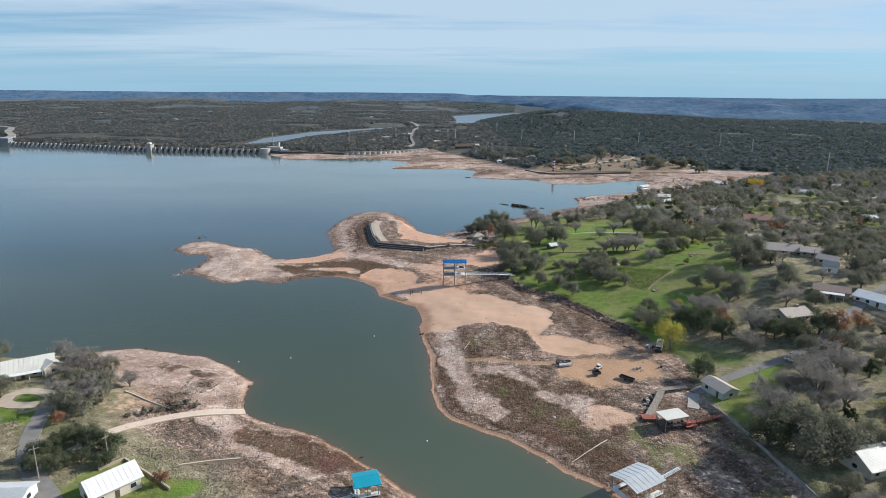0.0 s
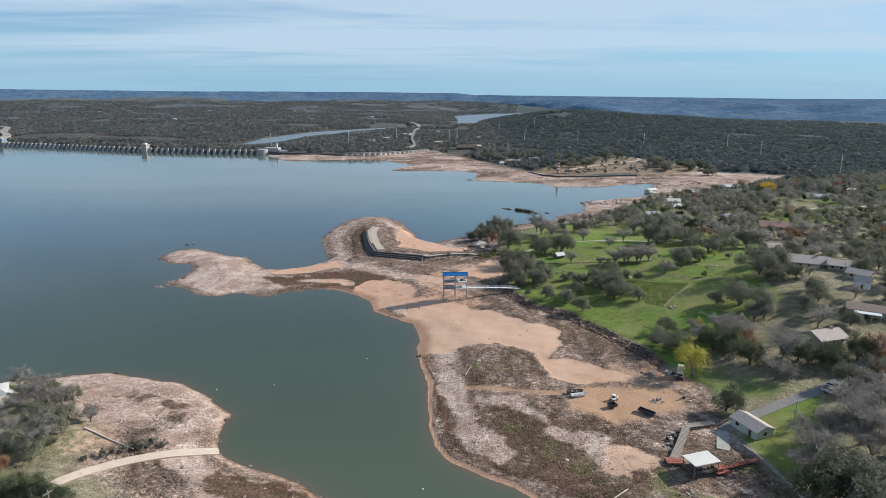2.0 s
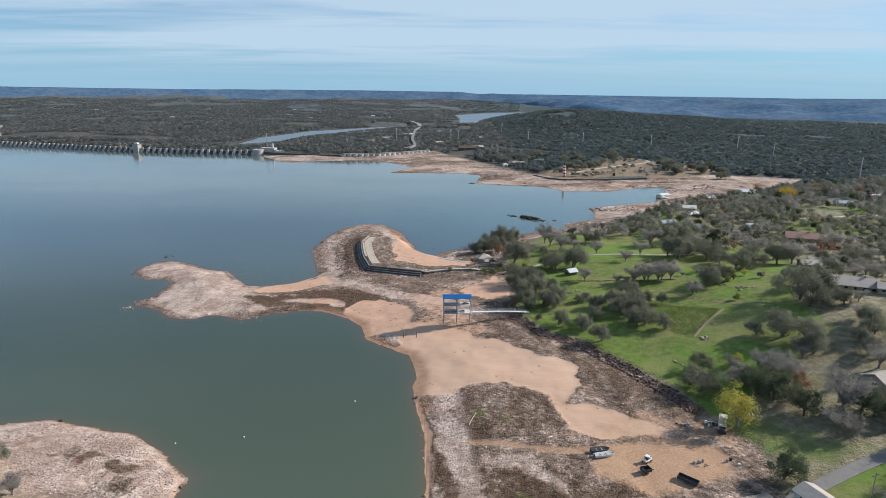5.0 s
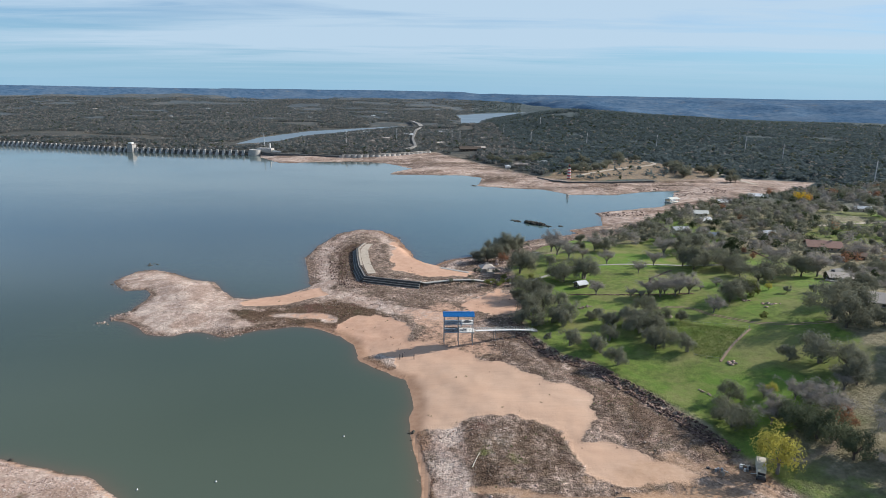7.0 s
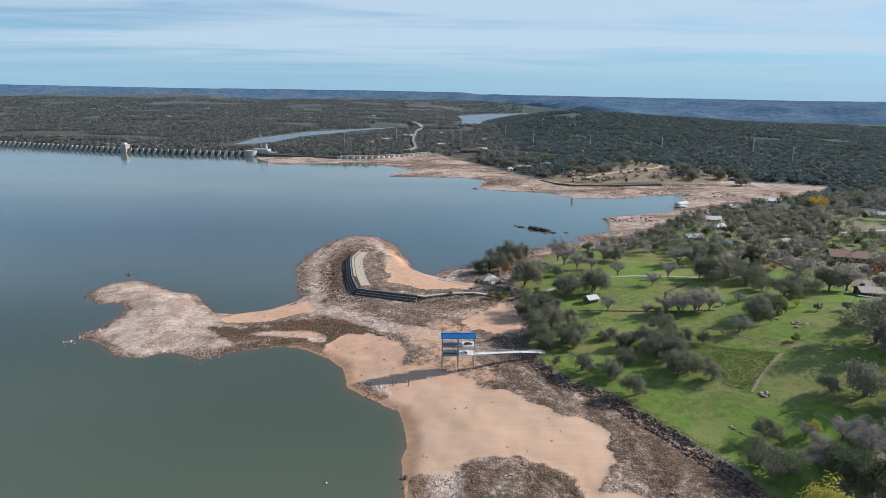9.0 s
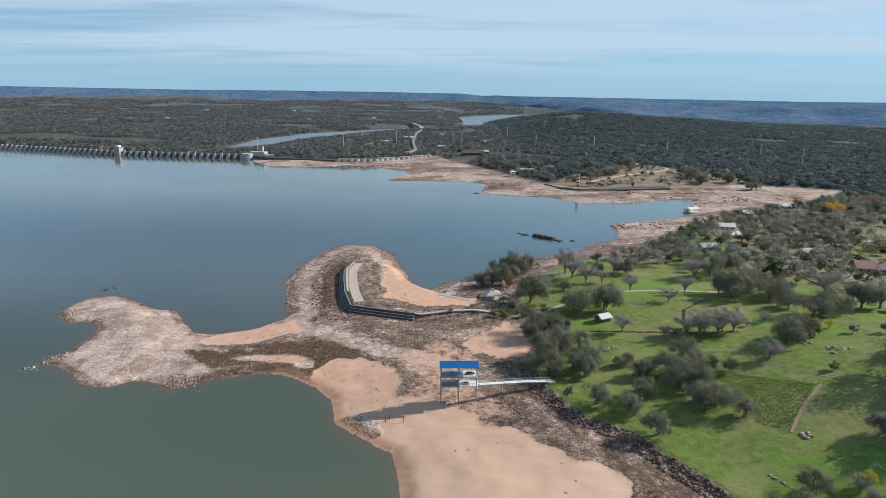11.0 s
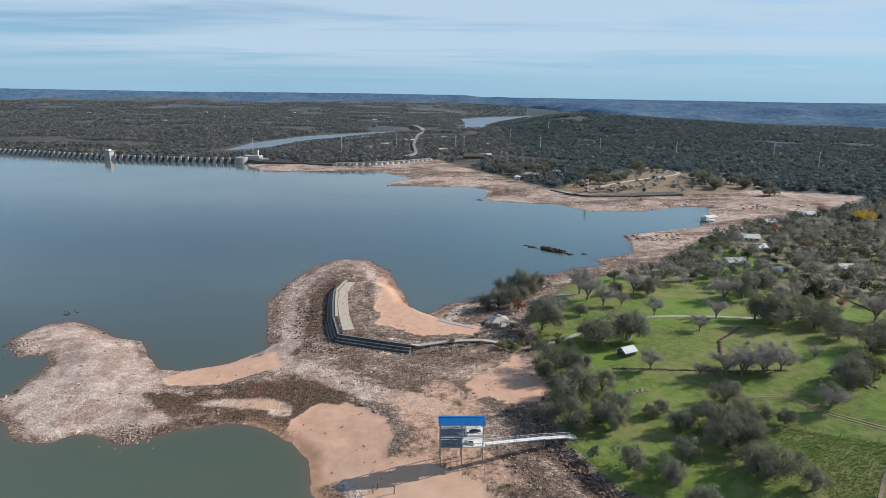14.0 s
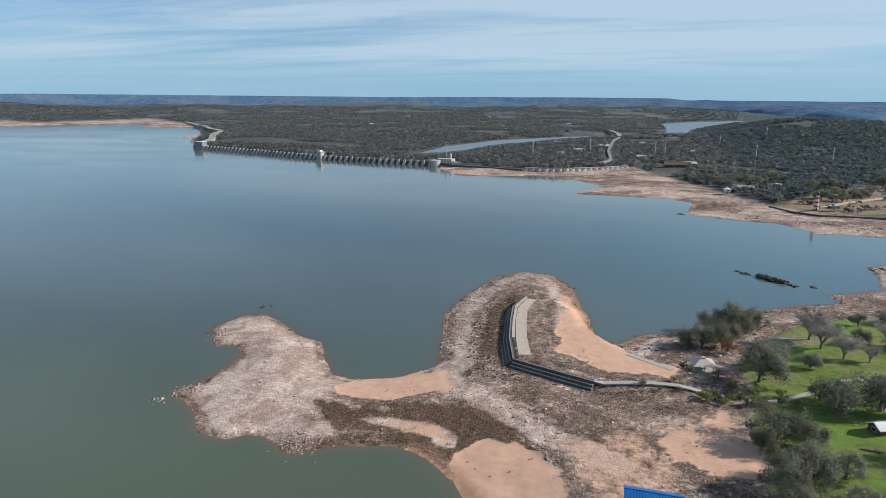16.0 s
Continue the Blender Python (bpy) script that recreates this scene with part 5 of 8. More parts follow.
size = 0.22 + 0.45 * srs.rand(len(sx)) ** 3 + 0.6 * (srs.rand(len(sx)) < 0.02)
leftm = (sx < 5 - 0.75 * (sy - 145)) & (sy < 234)
for name, sel, mat, label in (("rubble", pickm & ~leftm, PALE_STONE, "pale pinkish granite rubble on the dry lake bed"),
                              ("rubble", pickm & leftm, PINK_STONE, "pink granite rubble on the dry headland")):
    stones(name, sx[sel], sy[sel], st["z"][sel], size[sel], mat, 3, label)
hx, hy, hrs = scatter(26000, -128, -60, 150, 230, 61)
ht = terrain(hx, hy)
hsel = (ht["brush"] < 0.45) & (ht["d"] > 1.5) & (ht["upl"] < 0.5) & (ht["sand"] < 0.4) & (hrs.rand(len(hx)) < np.where(hy > 186, 0.75, 0.2) * (fbm(hx, hy, 15, 3) > -0.35))
stones("rubble", hx[hsel], hy[hsel], ht["z"][hsel], 0.2 + 0.36 * hrs.rand(hsel.sum()) ** 2, PINK_STONE, 33, "pinkish white rubble over the dry headland")
# dark boulders along the bank below the lawn, and round the mound by the sea wall
bx_, by_, brs = scatter(95000, -75, 96, 225, 470, 8)
bt = terrain(bx_, by_)
band = ((bt["du"] > -5.0) & (bt["du"] < 0.8) & (by_ < 336) & (by_ > 232)) | ((line_distance(bx_, by_, [(-60, 470), (-64, 440), (-58, 408), (-48, 386)]) < 8) & (brs.rand(len(bx_)) < 0.16) & (bt["d"] > 2))
band &= brs.rand(len(bx_)) < 0.95
stones("boulders", bx_[band], by_[band], bt["z"][band] + 0.15, 0.35 + 0.65 * brs.rand(band.sum()) ** 1.5, DARK_STONE, 5, "dark reddish boulders heaped along the bank")
# larger broken blocks, pale on the outer ring of the point and dark and reddish nearer the wall
kx, ky, krs = scatter(30000, -100, 60, 325, 535, 77)
kt = terrain(kx, ky)
kw = line_distance(kx, ky, SEAWALL)
open_bed = (kt["d"] > 0.5) & (kt["up"] < 0.2) & (kt["sand"] < 0.3) & (inside_distance(kx, ky, TERRACE) < -1)
ring = open_bed & (kt["d"] < 16) & (ky > 392) & (krs.rand(len(kx)) < 0.45)
inner = open_bed & (kw < 17) & (kw > 4.5) & (ky > 380) & (krs.rand(len(kx)) < 0.30)
slope = open_bed & (kx > -48) & (ky < 384) & (fbm(kx, ky, 16, 3) > 0.0) & (krs.rand(len(kx)) < 0.07)
stones("rubble", kx[ring], ky[ring], kt["z"][ring], 0.35 + 0.75 * krs.rand(ring.sum()) ** 2.5, PALE_STONE, 12, "pale broken granite blocks round the point")
for sel, k in ((inner, 13), (slope, 14)):
    stones("rubble", kx[sel], ky[sel], kt["z"][sel], 0.35 + 0.8 * krs.rand(sel.sum()) ** 2.5, DARK_STONE if k == 13 else PALE_STONE, k, "reddish brown broken rock below the sea wall")
# broken ledges on the bed of the cove, and blocks by the boat tower
cx_, cy_, crs = scatter(60000, -30, 330, 425, 770, 91)
ct = terrain(cx_, cy_)
csel = (ct["d"] > 0.3) & (ct["up"] < 0.3) & (ct["sand"] < 0.4) & (crs.rand(len(cx_)) < 0.5 * np.clip(0.25 + 1.5 * fbm(cx_, cy_ * 1.6, 26, 4), 0, 1))
cdark = csel & (fbm(cx_ + 70, cy_, 35, 3) > 0.1)
stones("rubble", cx_[csel & ~cdark], cy_[csel & ~cdark], ct["z"][csel & ~cdark], 0.6 + 0.9 * crs.rand((csel & ~cdark).sum()) ** 2, PINK_STONE, 15, "pinkish broken rock on the cove's dry bed")
stones("rubble", cx_[cdark], cy_[cdark], ct["z"][cdark], 0.7 + 1.2 * crs.rand(cdark.sum()) ** 2, DARK_STONE, 16, "dark broken ledges on the cove's dry bed")
jx, jy, jrs = scatter(2600, 6, 36, 296, 332, 92)
jt = terrain(jx, jy)
jsel = (jt["up"] < 0.4) & (jt["sand"] < 0.5) & (jrs.rand(len(jx)) < 0.5)
stones("rubble", jx[jsel], jy[jsel], jt["z"][jsel] + 0.1, 0.16 + 0.5 * jrs.rand(jsel.sum()) ** 3, PALE_STONE, 17, "jumbled granite blocks near the boat tower")
# wet rocks along the waterline
ex, ey, ers = scatter(60000, -190, 130, 130, 600, 31)
et = terrain(ex, ey)
edge = (et["d"] > -2.2) & (et["d"] < 1.2) & (((ey > 380) & (ers.rand(len(ex)) < 0.2)) | (ers.rand(len(ex)) < 0.03)) & (et["sand"] < 0.9) & (fbm(ex, ey, 25, 3) > -0.1)
stones("shore_rocks", ex[edge], ey[edge], np.maximum(et["z"][edge], -0.15), 0.5 + 0.9 * ers.rand(edge.sum()) ** 2, WET_STONE, 6, "dark wet rocks along the waterline")

# ---- dry brush, tufts ----
def tufts(name, x, y, z, mat, size, seed, label):
    rs = np.random.RandomState(seed)
    c = np.stack([x, y, z + 0.25 * size], 1)
    q = leaves(rs, c, 0.5 * size, 9, 0.2, 0.6, None, 0.5)
    q[:, :, 2] = np.maximum(q[:, :, 2], np.repeat(z, 9)[:, None] - 0.05)
    return tagged(new(name, leaf_mesh(name, q, mat)), label, "brush", kind="stuff")


gx_, gy_, grs = scatter(60000, -180, 125, 128, 480, 41)
gt = terrain(gx_, gy_)
dry = ((gt["sand"] > 0.6) & (gt["d"] > 5) & (grs.rand(len(gx_)) < 0.05) & (fbm(gx_, gy_, 8, 3) > 0.3) & (gt["up"] < 0.1)) | (gt["d"] > 2) & (grs.rand(len(gx_)) < (0.30 * gt["brush"] + 0.012 * (gx_ > -95)) * (1 - gt["sand"]) * (fbm(gx_, gy_, 12, 3) > -0.25)) & (gt["up"] < 0.5)
vx, vy, vrs = scatter(18000, -96, -24, 122, 204, 43)
vt = terrain(vx, vy)
vsel = (np.maximum(inside_distance(vx, vy, HEAD_SCRUB), inside_distance(vx, vy, HEAD_DARK)) > 0) & (vrs.rand(len(vx)) < 0.5 * (fbm(vx, vy, 9, 3) > -0.3)) & (line_distance(vx, vy, TRACK) > 2.2)
tufts("grey_scrub", vx[vsel], vy[vsel], vt["z"][vsel], GREY_SCRUB, 0.35 + 0.45 * vrs.rand(vsel.sum()), 7, "grey dead scrub on the dry headland")
gsel = (gt["d"] > 3) & (gt["up"] < 0.4) & (gx_ > -60) & (gt["sand"] < 0.3) & (gt["straw"] < 0.3) & (grs.rand(len(gx_)) < 0.22 * (fbm(gx_ + 33, gy_, 20, 3) > 0.05))
tufts("grey_scrub", gx_[gsel], gy_[gsel], gt["z"][gsel], GREY_SCRUB, 0.35 + 0.45 * grs.rand(gsel.sum()), 8, "grey dead scrub on the dry lake bed")
green = dry & (fbm(gx_ + 90, gy_, 28, 3) > 0.22)
tufts("dry_brush", gx_[dry & ~green], gy_[dry & ~green], gt["z"][dry & ~green], DRY_BRUSH, 0.35 + 0.5 * grs.rand((dry & ~green).sum()), 2, "brown dead weeds and dry brush")
tufts("green_brush", gx_[green], gy_[green], gt["z"][green], GREEN_BRUSH, 0.35 + 0.55 * grs.rand(green.sum()), 3, "patchy low green scrub")

# ---- building tools ----
def part(name, bm, mat, parent, label=""):
    me = bpy.data.meshes.new(name)
    bmesh.ops.recalc_face_normals(bm, faces=bm.faces)
    bm.to_mesh(me)
    bm.free()
    me.materials.append(mat)
    ob = new(name, me)
    ob.parent = parent
    if label:
        ob["label"] = label
    return ob


def add_box(bm, x0, x1, y0, y1, z0, z1, bevel=0.0):
    v = [bm.verts.new((x, y, z)) for z in (z0, z1) for x, y in ((x0, y0), (x1, y0), (x1, y1), (x0, y1))]
    f = [bm.faces.new([v[i] for i in q]) for q in ((3, 2, 1, 0), (4, 5, 6, 7), (0, 1, 5, 4), (1, 2, 6, 5), (2, 3, 7, 6), (3, 0, 4, 7))]
    if bevel:
        bmesh.ops.bevel(bm, geom=list({e for q in f for e in q.edges}), offset=bevel, segments=1, affect="EDGES")
    return bm


def box(x0, x1, y0, y1, z0, z1, bevel=0.0):
    return add_box(bmesh.new(), x0, x1, y0, y1, z0, z1, bevel)


def add_beam(bm, a, b, w, h=None):
    """A square bar from a to b."""
    a, b = Vector(a), Vector(b)
    h = h or w
    way = (b - a).normalized()
    side = way.cross(Vector((0, 0, 1)))
    side = side.normalized() if side.length > 1e-4 else Vector((1, 0, 0))
    up = side.cross(way)
    v = [bm.verts.new(p + s * side * w / 2 + t * up * h / 2) for p in (a, b) for s, t in ((-1, -1), (1, -1), (1, 1), (-1, 1))]
    for q in ((3, 2, 1, 0), (4, 5, 6, 7), (0, 1, 5, 4), (1, 2, 6, 5), (2, 3, 7, 6), (3, 0, 4, 7)):
        bm.faces.new([v[i] for i in q])
    return bm


def beam(a, b, w, h=None):
    return add_beam(bmesh.new(), a, b, w, h)


def add_prism(bm, outline, x0, x1):
    """An outline in y and z drawn out along x."""
    a = [bm.verts.new((x0, y, z)) for y, z in outline]
    b = [bm.verts.new((x1, y, z)) for y, z in outline]
    n = len(outline)
    bm.faces.new(a[::-1])
    bm.faces.new(b)
    for i in range(n):
        j = (i + 1) % n
        bm.faces.new((a[i], a[j], b[j], b[i]))
    return bm


def prism(outline, x0, x1):
    return add_prism(bmesh.new(), outline, x0, x1)


def cyl(r0, r1, z0, z1, x=0.0, y=0.0, n=14):
    bm = bmesh.new()
    bmesh.ops.create_cone(bm, cap_ends=True, segments=n, radius1=r0, radius2=r1, depth=z1 - z0, matrix=Matrix.Translation((x, y, (z0 + z1) / 2)))
    return bm


def gable_roof(length, width, z, rise, over=0.5, thick=0.16):
    h, drop = width / 2 + over, over * rise / (width / 2)
    out = [(-h, z - drop), (0, z + rise), (h, z - drop), (h, z - drop + thick), (0, z + rise + thick * 1.15), (-h, z - drop + thick)]
    bm = prism(out, -length / 2 - over, length / 2 + over)
    return bm


def add_seams(roof, length, width, z, rise, over, thick, gap, mat):
    """Standing seams of a metal roof, alike pieces on one mesh a slope."""
    h, drop = width / 2 + over, over * rise / (width / 2)
    data = {}
    x = -length / 2 - over + gap / 2
    while x < length / 2 + over:
        for s in (-1, 1):
            if s not in data:
                ob = part("seam", beam((0, s * h, z - drop + thick + 0.02), (0, 0, z + rise + thick * 1.15 + 0.02), 0.06, 0.07), mat, roof)
                data[s] = ob.data
            else:
                ob = new("seam", data[s])
                ob.parent = roof
            ob.location.x = x
        x += gap


def window(parent, x, y, z, w, h, face):
    """A framed window on the wall whose outside looks along face: x, -x, y or -y."""
    s = -1 if face[0] == "-" else 1
    if face[-1] == "y":
        fr = box(x - w / 2 - 0.1, x + w / 2 + 0.1, min(y, y + s * 0.06), max(y, y + s * 0.06), z - 0.1, z + h + 0.1)
        pn = box(x - w / 2, x + w / 2, min(y + s * 0.05, y + s * 0.09), max(y + s * 0.05, y + s * 0.09), z, z + h)
    else:
        fr = box(min(x, x + s * 0.06), max(x, x + s * 0.06), y - w / 2 - 0.1, y + w / 2 + 0.1, z - 0.1, z + h + 0.1)
        pn = box(min(x + s * 0.05, x + s * 0.09), max(x + s * 0.05, x + s * 0.09), y - w / 2, y + w / 2, z, z + h)
    f = part("window", fr, WHITE_PAINT, parent)
    part("pane", pn, GLASS_DARK, f)


def house(x, y, yaw, length, width, wall_h, rise, wall_mat, roof_mat, label, seams=0.0, z=None, over=0.6, chimney=False, porch=0.0, name="house", group=""):
    z = min(ground_z(x + dx, y + dy) for dx in (-3, 3) for dy in (-3, 3)) if z is None else z
    e = empty(name, pose(x, y, z, 0, 0, yaw), label, "house" if name == "house" else name.replace("_", " "), group)
    w = width / 2
    walls = prism([(-w, -1.5), (w, -1.5), (w, wall_h), (0, wall_h + rise - 0.02), (-w, wall_h)], -length / 2, length / 2)
    part("wall", walls, wall_mat, e)
    rf = part("roof", gable_roof(length, width, wall_h, rise, over, 0.2), roof_mat, e)
    if seams:
        add_seams(rf, length, width, wall_h, rise, over, 0.2, seams, roof_mat)
    n = max(1, int(length / 3.4))
    for k in range(n):
        px = -length / 2 + length * (k + 0.5) / n
        if k == n // 2:
            part("door", box(px - 0.5, px + 0.5, -w - 0.07, -w + 0.02, 0.05, 2.1), DARK_WOOD, e)
        else:
            window(e, px, -w, 1.0, 1.3, 1.1, "-y")
    for s in (-1, 1):
        window(e, s * length / 2, 0, 1.0, 1.4, 1.1, "x" if s > 0 else "-x")
    if chimney:
        part("chimney", box(length * 0.2, length * 0.2 + 0.9, -0.45, 0.45, wall_h, wall_h + rise + 1.0, 0.03), TAN_WALL, e)
    if porch:
        part("porch_roof", prism([(-w - porch, wall_h - 0.75), (-w + 0.1, wall_h - 0.25), (-w + 0.1, wall_h - 0.1), (-w - porch, wall_h - 0.6)], -length * 0.35, length * 0.35), WHITE_ROOF, e)
        for k in range(4):
            px = -length * 0.33 + length * 0.22 * k
            part("post", box(px - 0.08, px + 0.08, -w - porch + 0.1, -w - porch + 0.26, -0.5, wall_h - 0.7), WHITE_PAINT, e)
    return e


def rail(parent, a, b, height=1.0, gap=2.0, mat=STEEL):
    """A hand rail along a walkway: posts and two bars."""
    a, b = Vector(a), Vector(b)
    n = max(1, round((b - a).length / gap))
    up = Vector((0, 0, height))
    bm = bmesh.new()
    for k in range(n + 1):
        p = a.lerp(b, k / n)
        add_beam(bm, p, p + up, 0.07)
    add_beam(bm, a + up, b + up, 0.07)
    add_beam(bm, a + up * 0.5, b + up * 0.5, 0.05)
    return part("railing", bm, mat, parent)


def planked(parent, a, b, width, name="board", mat=WOOD, gap=0.5, thick=0.08):
    """Cross boards from a to b, alike pieces on one mesh."""
    a, b = Vector(a), Vector(b)
    n = max(2, int((b - a).length / gap))
    way = (b - a).normalized()
    ang = math.atan2(way.y, way.x)
    tilt = math.asin(way.z)
    first = None
    for k in range(n):
        p = a.lerp(b, (k + 0.5) / n)
        if first is None:
            first = part(name, box(-gap * 0.44, gap * 0.44, -width / 2, width / 2, 0, thick), mat, parent)
            ob = first
        else:
            ob = new(name, first.data)
            ob.parent = parent
        ob.matrix_local = Matrix.Translation(p) @ Euler((0, -tilt, ang)).to_matrix().to_4x4()


# ---- the stranded two-deck boat dock with the blue roof ----
def make_boat_dock():
    x0, y0 = 5.0, 308.3
    zg = ground_z(x0, y0)
    e = empty("boat_dock", pose(x0, y0, zg, 0, 0, 3), "tall two-deck steel boat dock with a blue metal roof", "dock")
    top = 15.3 - zg
    L_, W_ = 5.7, 2.0
    for px in (-L_, 0.0, L_):
        for py in (-W_, W_):
            part("pile", cyl(0.16, 0.16, -1.5, top, px, py, 10), STEEL, e)
    bm = bmesh.new()
    for px in (-L_, 0.0, L_):
        add_beam(bm, (px, -W_, top - 0.1), (px, W_, top - 0.1), 0.16)
    for py in (-W_, W_):
        add_beam(bm, (-L_, py, top - 0.1), (L_, py, top - 0.1), 0.2)
    for k in range(9):
        px = -L_ + 2 * L_ * k / 8
        add_beam(bm, (px, -W_ - 0.5, top + 0.02), (px, 0, top + 0.9), 0.1)
        add_beam(bm, (px, W_ + 0.5, top + 0.02), (px, 0, top + 0.9), 0.1)
    part("roof_frame", bm, STEEL, e)
    rf = part("roof", gable_roof(11.8, 4.3, top + 0.15, 0.95, 0.35, 0.14), BLUE_ROOF, e)
    add_seams(rf, 11.8, 4.3, top + 0.15, 0.95, 0.35, 0.14, 0.6, BLUE_ROOF)
    part("ridge_cap", box(-6.2, 6.2, -0.25, 0.25, top + 1.24, top + 1.3), BLUE_ROOF, rf)
    for name, z, mat, xa, xb in (("upper_deck", 12.3 - zg, BLUE_GREY, -5.9, 1.4), ("upper_deck", 12.3 - zg, WHITE_PAINT, 1.4, 5.9), ("lower_deck", 8.9 - zg, BLUE_GREY, -5.9, 0.2), ("lower_deck", 8.9 - zg, WHITE_PAINT, 0.2, 6.3)):
        d = part(name, box(xa, xb, -W_ - 0.3, W_ + 0.3, z - 0.22, z, 0.03), mat, e)
        part("fascia", box(xa, xb, -W_ - 0.36, -W_ - 0.3, z - 0.4, z + 0.05), BLUE_GREY if mat is BLUE_GREY else WHITE_PAINT, d)
    for z in (12.3 - zg, 8.9 - zg):
        rail(e, (-5.8, -W_ - 0.2, z), (5.8, -W_ - 0.2, z), 0.9, 1.5)
        rail(e, (-5.8, W_ + 0.2, z), (5.8, W_ + 0.2, z), 0.9, 1.5)
    bm = bmesh.new()
    for s in (-1, 1):
        add_beam(bm, (s * L_, -W_, 1.0), (s * L_, W_, 8.4 - zg), 0.09)
        add_beam(bm, (s * L_, W_, 1.0), (s * L_, -W_, 8.4 - zg), 0.09)
    part("brace", bm, STEEL, e)
    # stair between the decks, and rolled covers left on them
    bm = bmesh.new()
    for k in range(12):
        z = 8.9 - zg + 3.4 * k / 12
        add_box(bm, 0.2 + 0.27 * k, 0.5 + 0.27 * k, 1.2, 2.1, z, z + 0.06)
    part("stair", bm, STEEL, e)
    part("lift_bunk", box(-5.4, -0.6, -1.7, -1.45, 9.3 - zg, 9.5 - zg), DARK_METAL, e)
    part("lift_bunk", box(-5.4, -0.6, 1.0, 1.25, 9.3 - zg, 9.5 - zg), DARK_METAL, e)


make_boat_dock()


def make_gangway():
    e = empty("gangway", Matrix.Translation((0, 0, 0)), "long white steel gangway from the dock to the bank", "gangway")
    a, b = Vector((11.6, 308.0, 8.75)), Vector((36.6, 318.0, ground_z(36.6, 318) + 0.4))
    m1 = a.lerp(b, 0.62) + Vector((0, 0, 0.25))
    for p, q in ((a, m1), (m1, b)):
        side = (q - p).cross(Vector((0, 0, 1))).normalized() * 0.75
        d = part("walkway", beam(p, q, 1.5, 0.18), WHITE_PAINT, e)
        for s in (-1, 1):
            o = rail(e, p + s * side, q + s * side, 0.95, 1.6, WHITE_PAINT)
    for t in (0.33, 0.66, 0.92):
        p = a.lerp(b, t)
        for s in (-1, 1):
            part("pile", cyl(0.1, 0.1, ground_z(p.x, p.y) - 0.6, p.z + 0.6, p.x - 0.3 * s, p.y + 0.8 * s, 8), STEEL, e)
    part("landing", box(35.7, 38.1, 316.8, 319.2, ground_z(36.6, 318) - 0.9, ground_z(36.6, 318) + 0.42, 0.03), CONCRETE, e)


make_gangway()


def jet_ski(x, y, z, yaw, mat, label):
    e = empty("jet_ski", pose(x, y, z, 0, 0, yaw), label, "jet ski")
    bm = bmesh.new()
    for s, w, h in ((-1.5, 0.5, 0.45), (-0.6, 0.55, 0.6), (0.5, 0.5, 0.65), (1.1, 0.35, 0.6), (1.6, 0.08, 0.5)):
        for a, b in ((-w, 0.25), (0, 0.0), (w, 0.25), (w * 0.7, h), (-w * 0.7, h)):
            bm.verts.new((s, a, b))
    bm.verts.ensure_lookup_table()
    for k in range(4):
        for i in range(5):
            j = (i + 1) % 5
            bm.faces.new([bm.verts[k * 5 + i], bm.verts[k * 5 + j], bm.verts[k * 5 + 5 + j], bm.verts[k * 5 + 5 + i]])
    bm.faces.new(bm.verts[0:5][::-1])
    bm.faces.new(bm.verts[20:25])
    part("hull", bm, mat, e)
    part("seat", box(-1.1, 0.3, -0.2, 0.2, 0.55, 0.85, 0.06), RUBBER, e)
    part("handlebar", beam((0.45, -0.35, 1.0), (0.45, 0.35, 1.0), 0.06), DARK_METAL, e)


jet_ski(8.6, 307.8, 12.32, 10, DARK_METAL, "dark jet ski parked on the upper dock deck")
jet_ski(7.2, 307.4, 8.92, 170, WHITE_PAINT, "white jet ski parked on the lower dock deck")
for px, py, h in ((-17.5, 296.5, 2.2), (-12.0, 296.0, 2.4), (-16.5, 297.8, 1.6)):
    z = ground_z(px, py)
    e = empty("mooring_post", pose(px, py, z), "old wooden mooring post standing in dry sand", "post", "mooring posts")
    part("shaft", cyl(0.14, 0.11, -0.5, h, 0, 0, 8), DARK_WOOD, e)

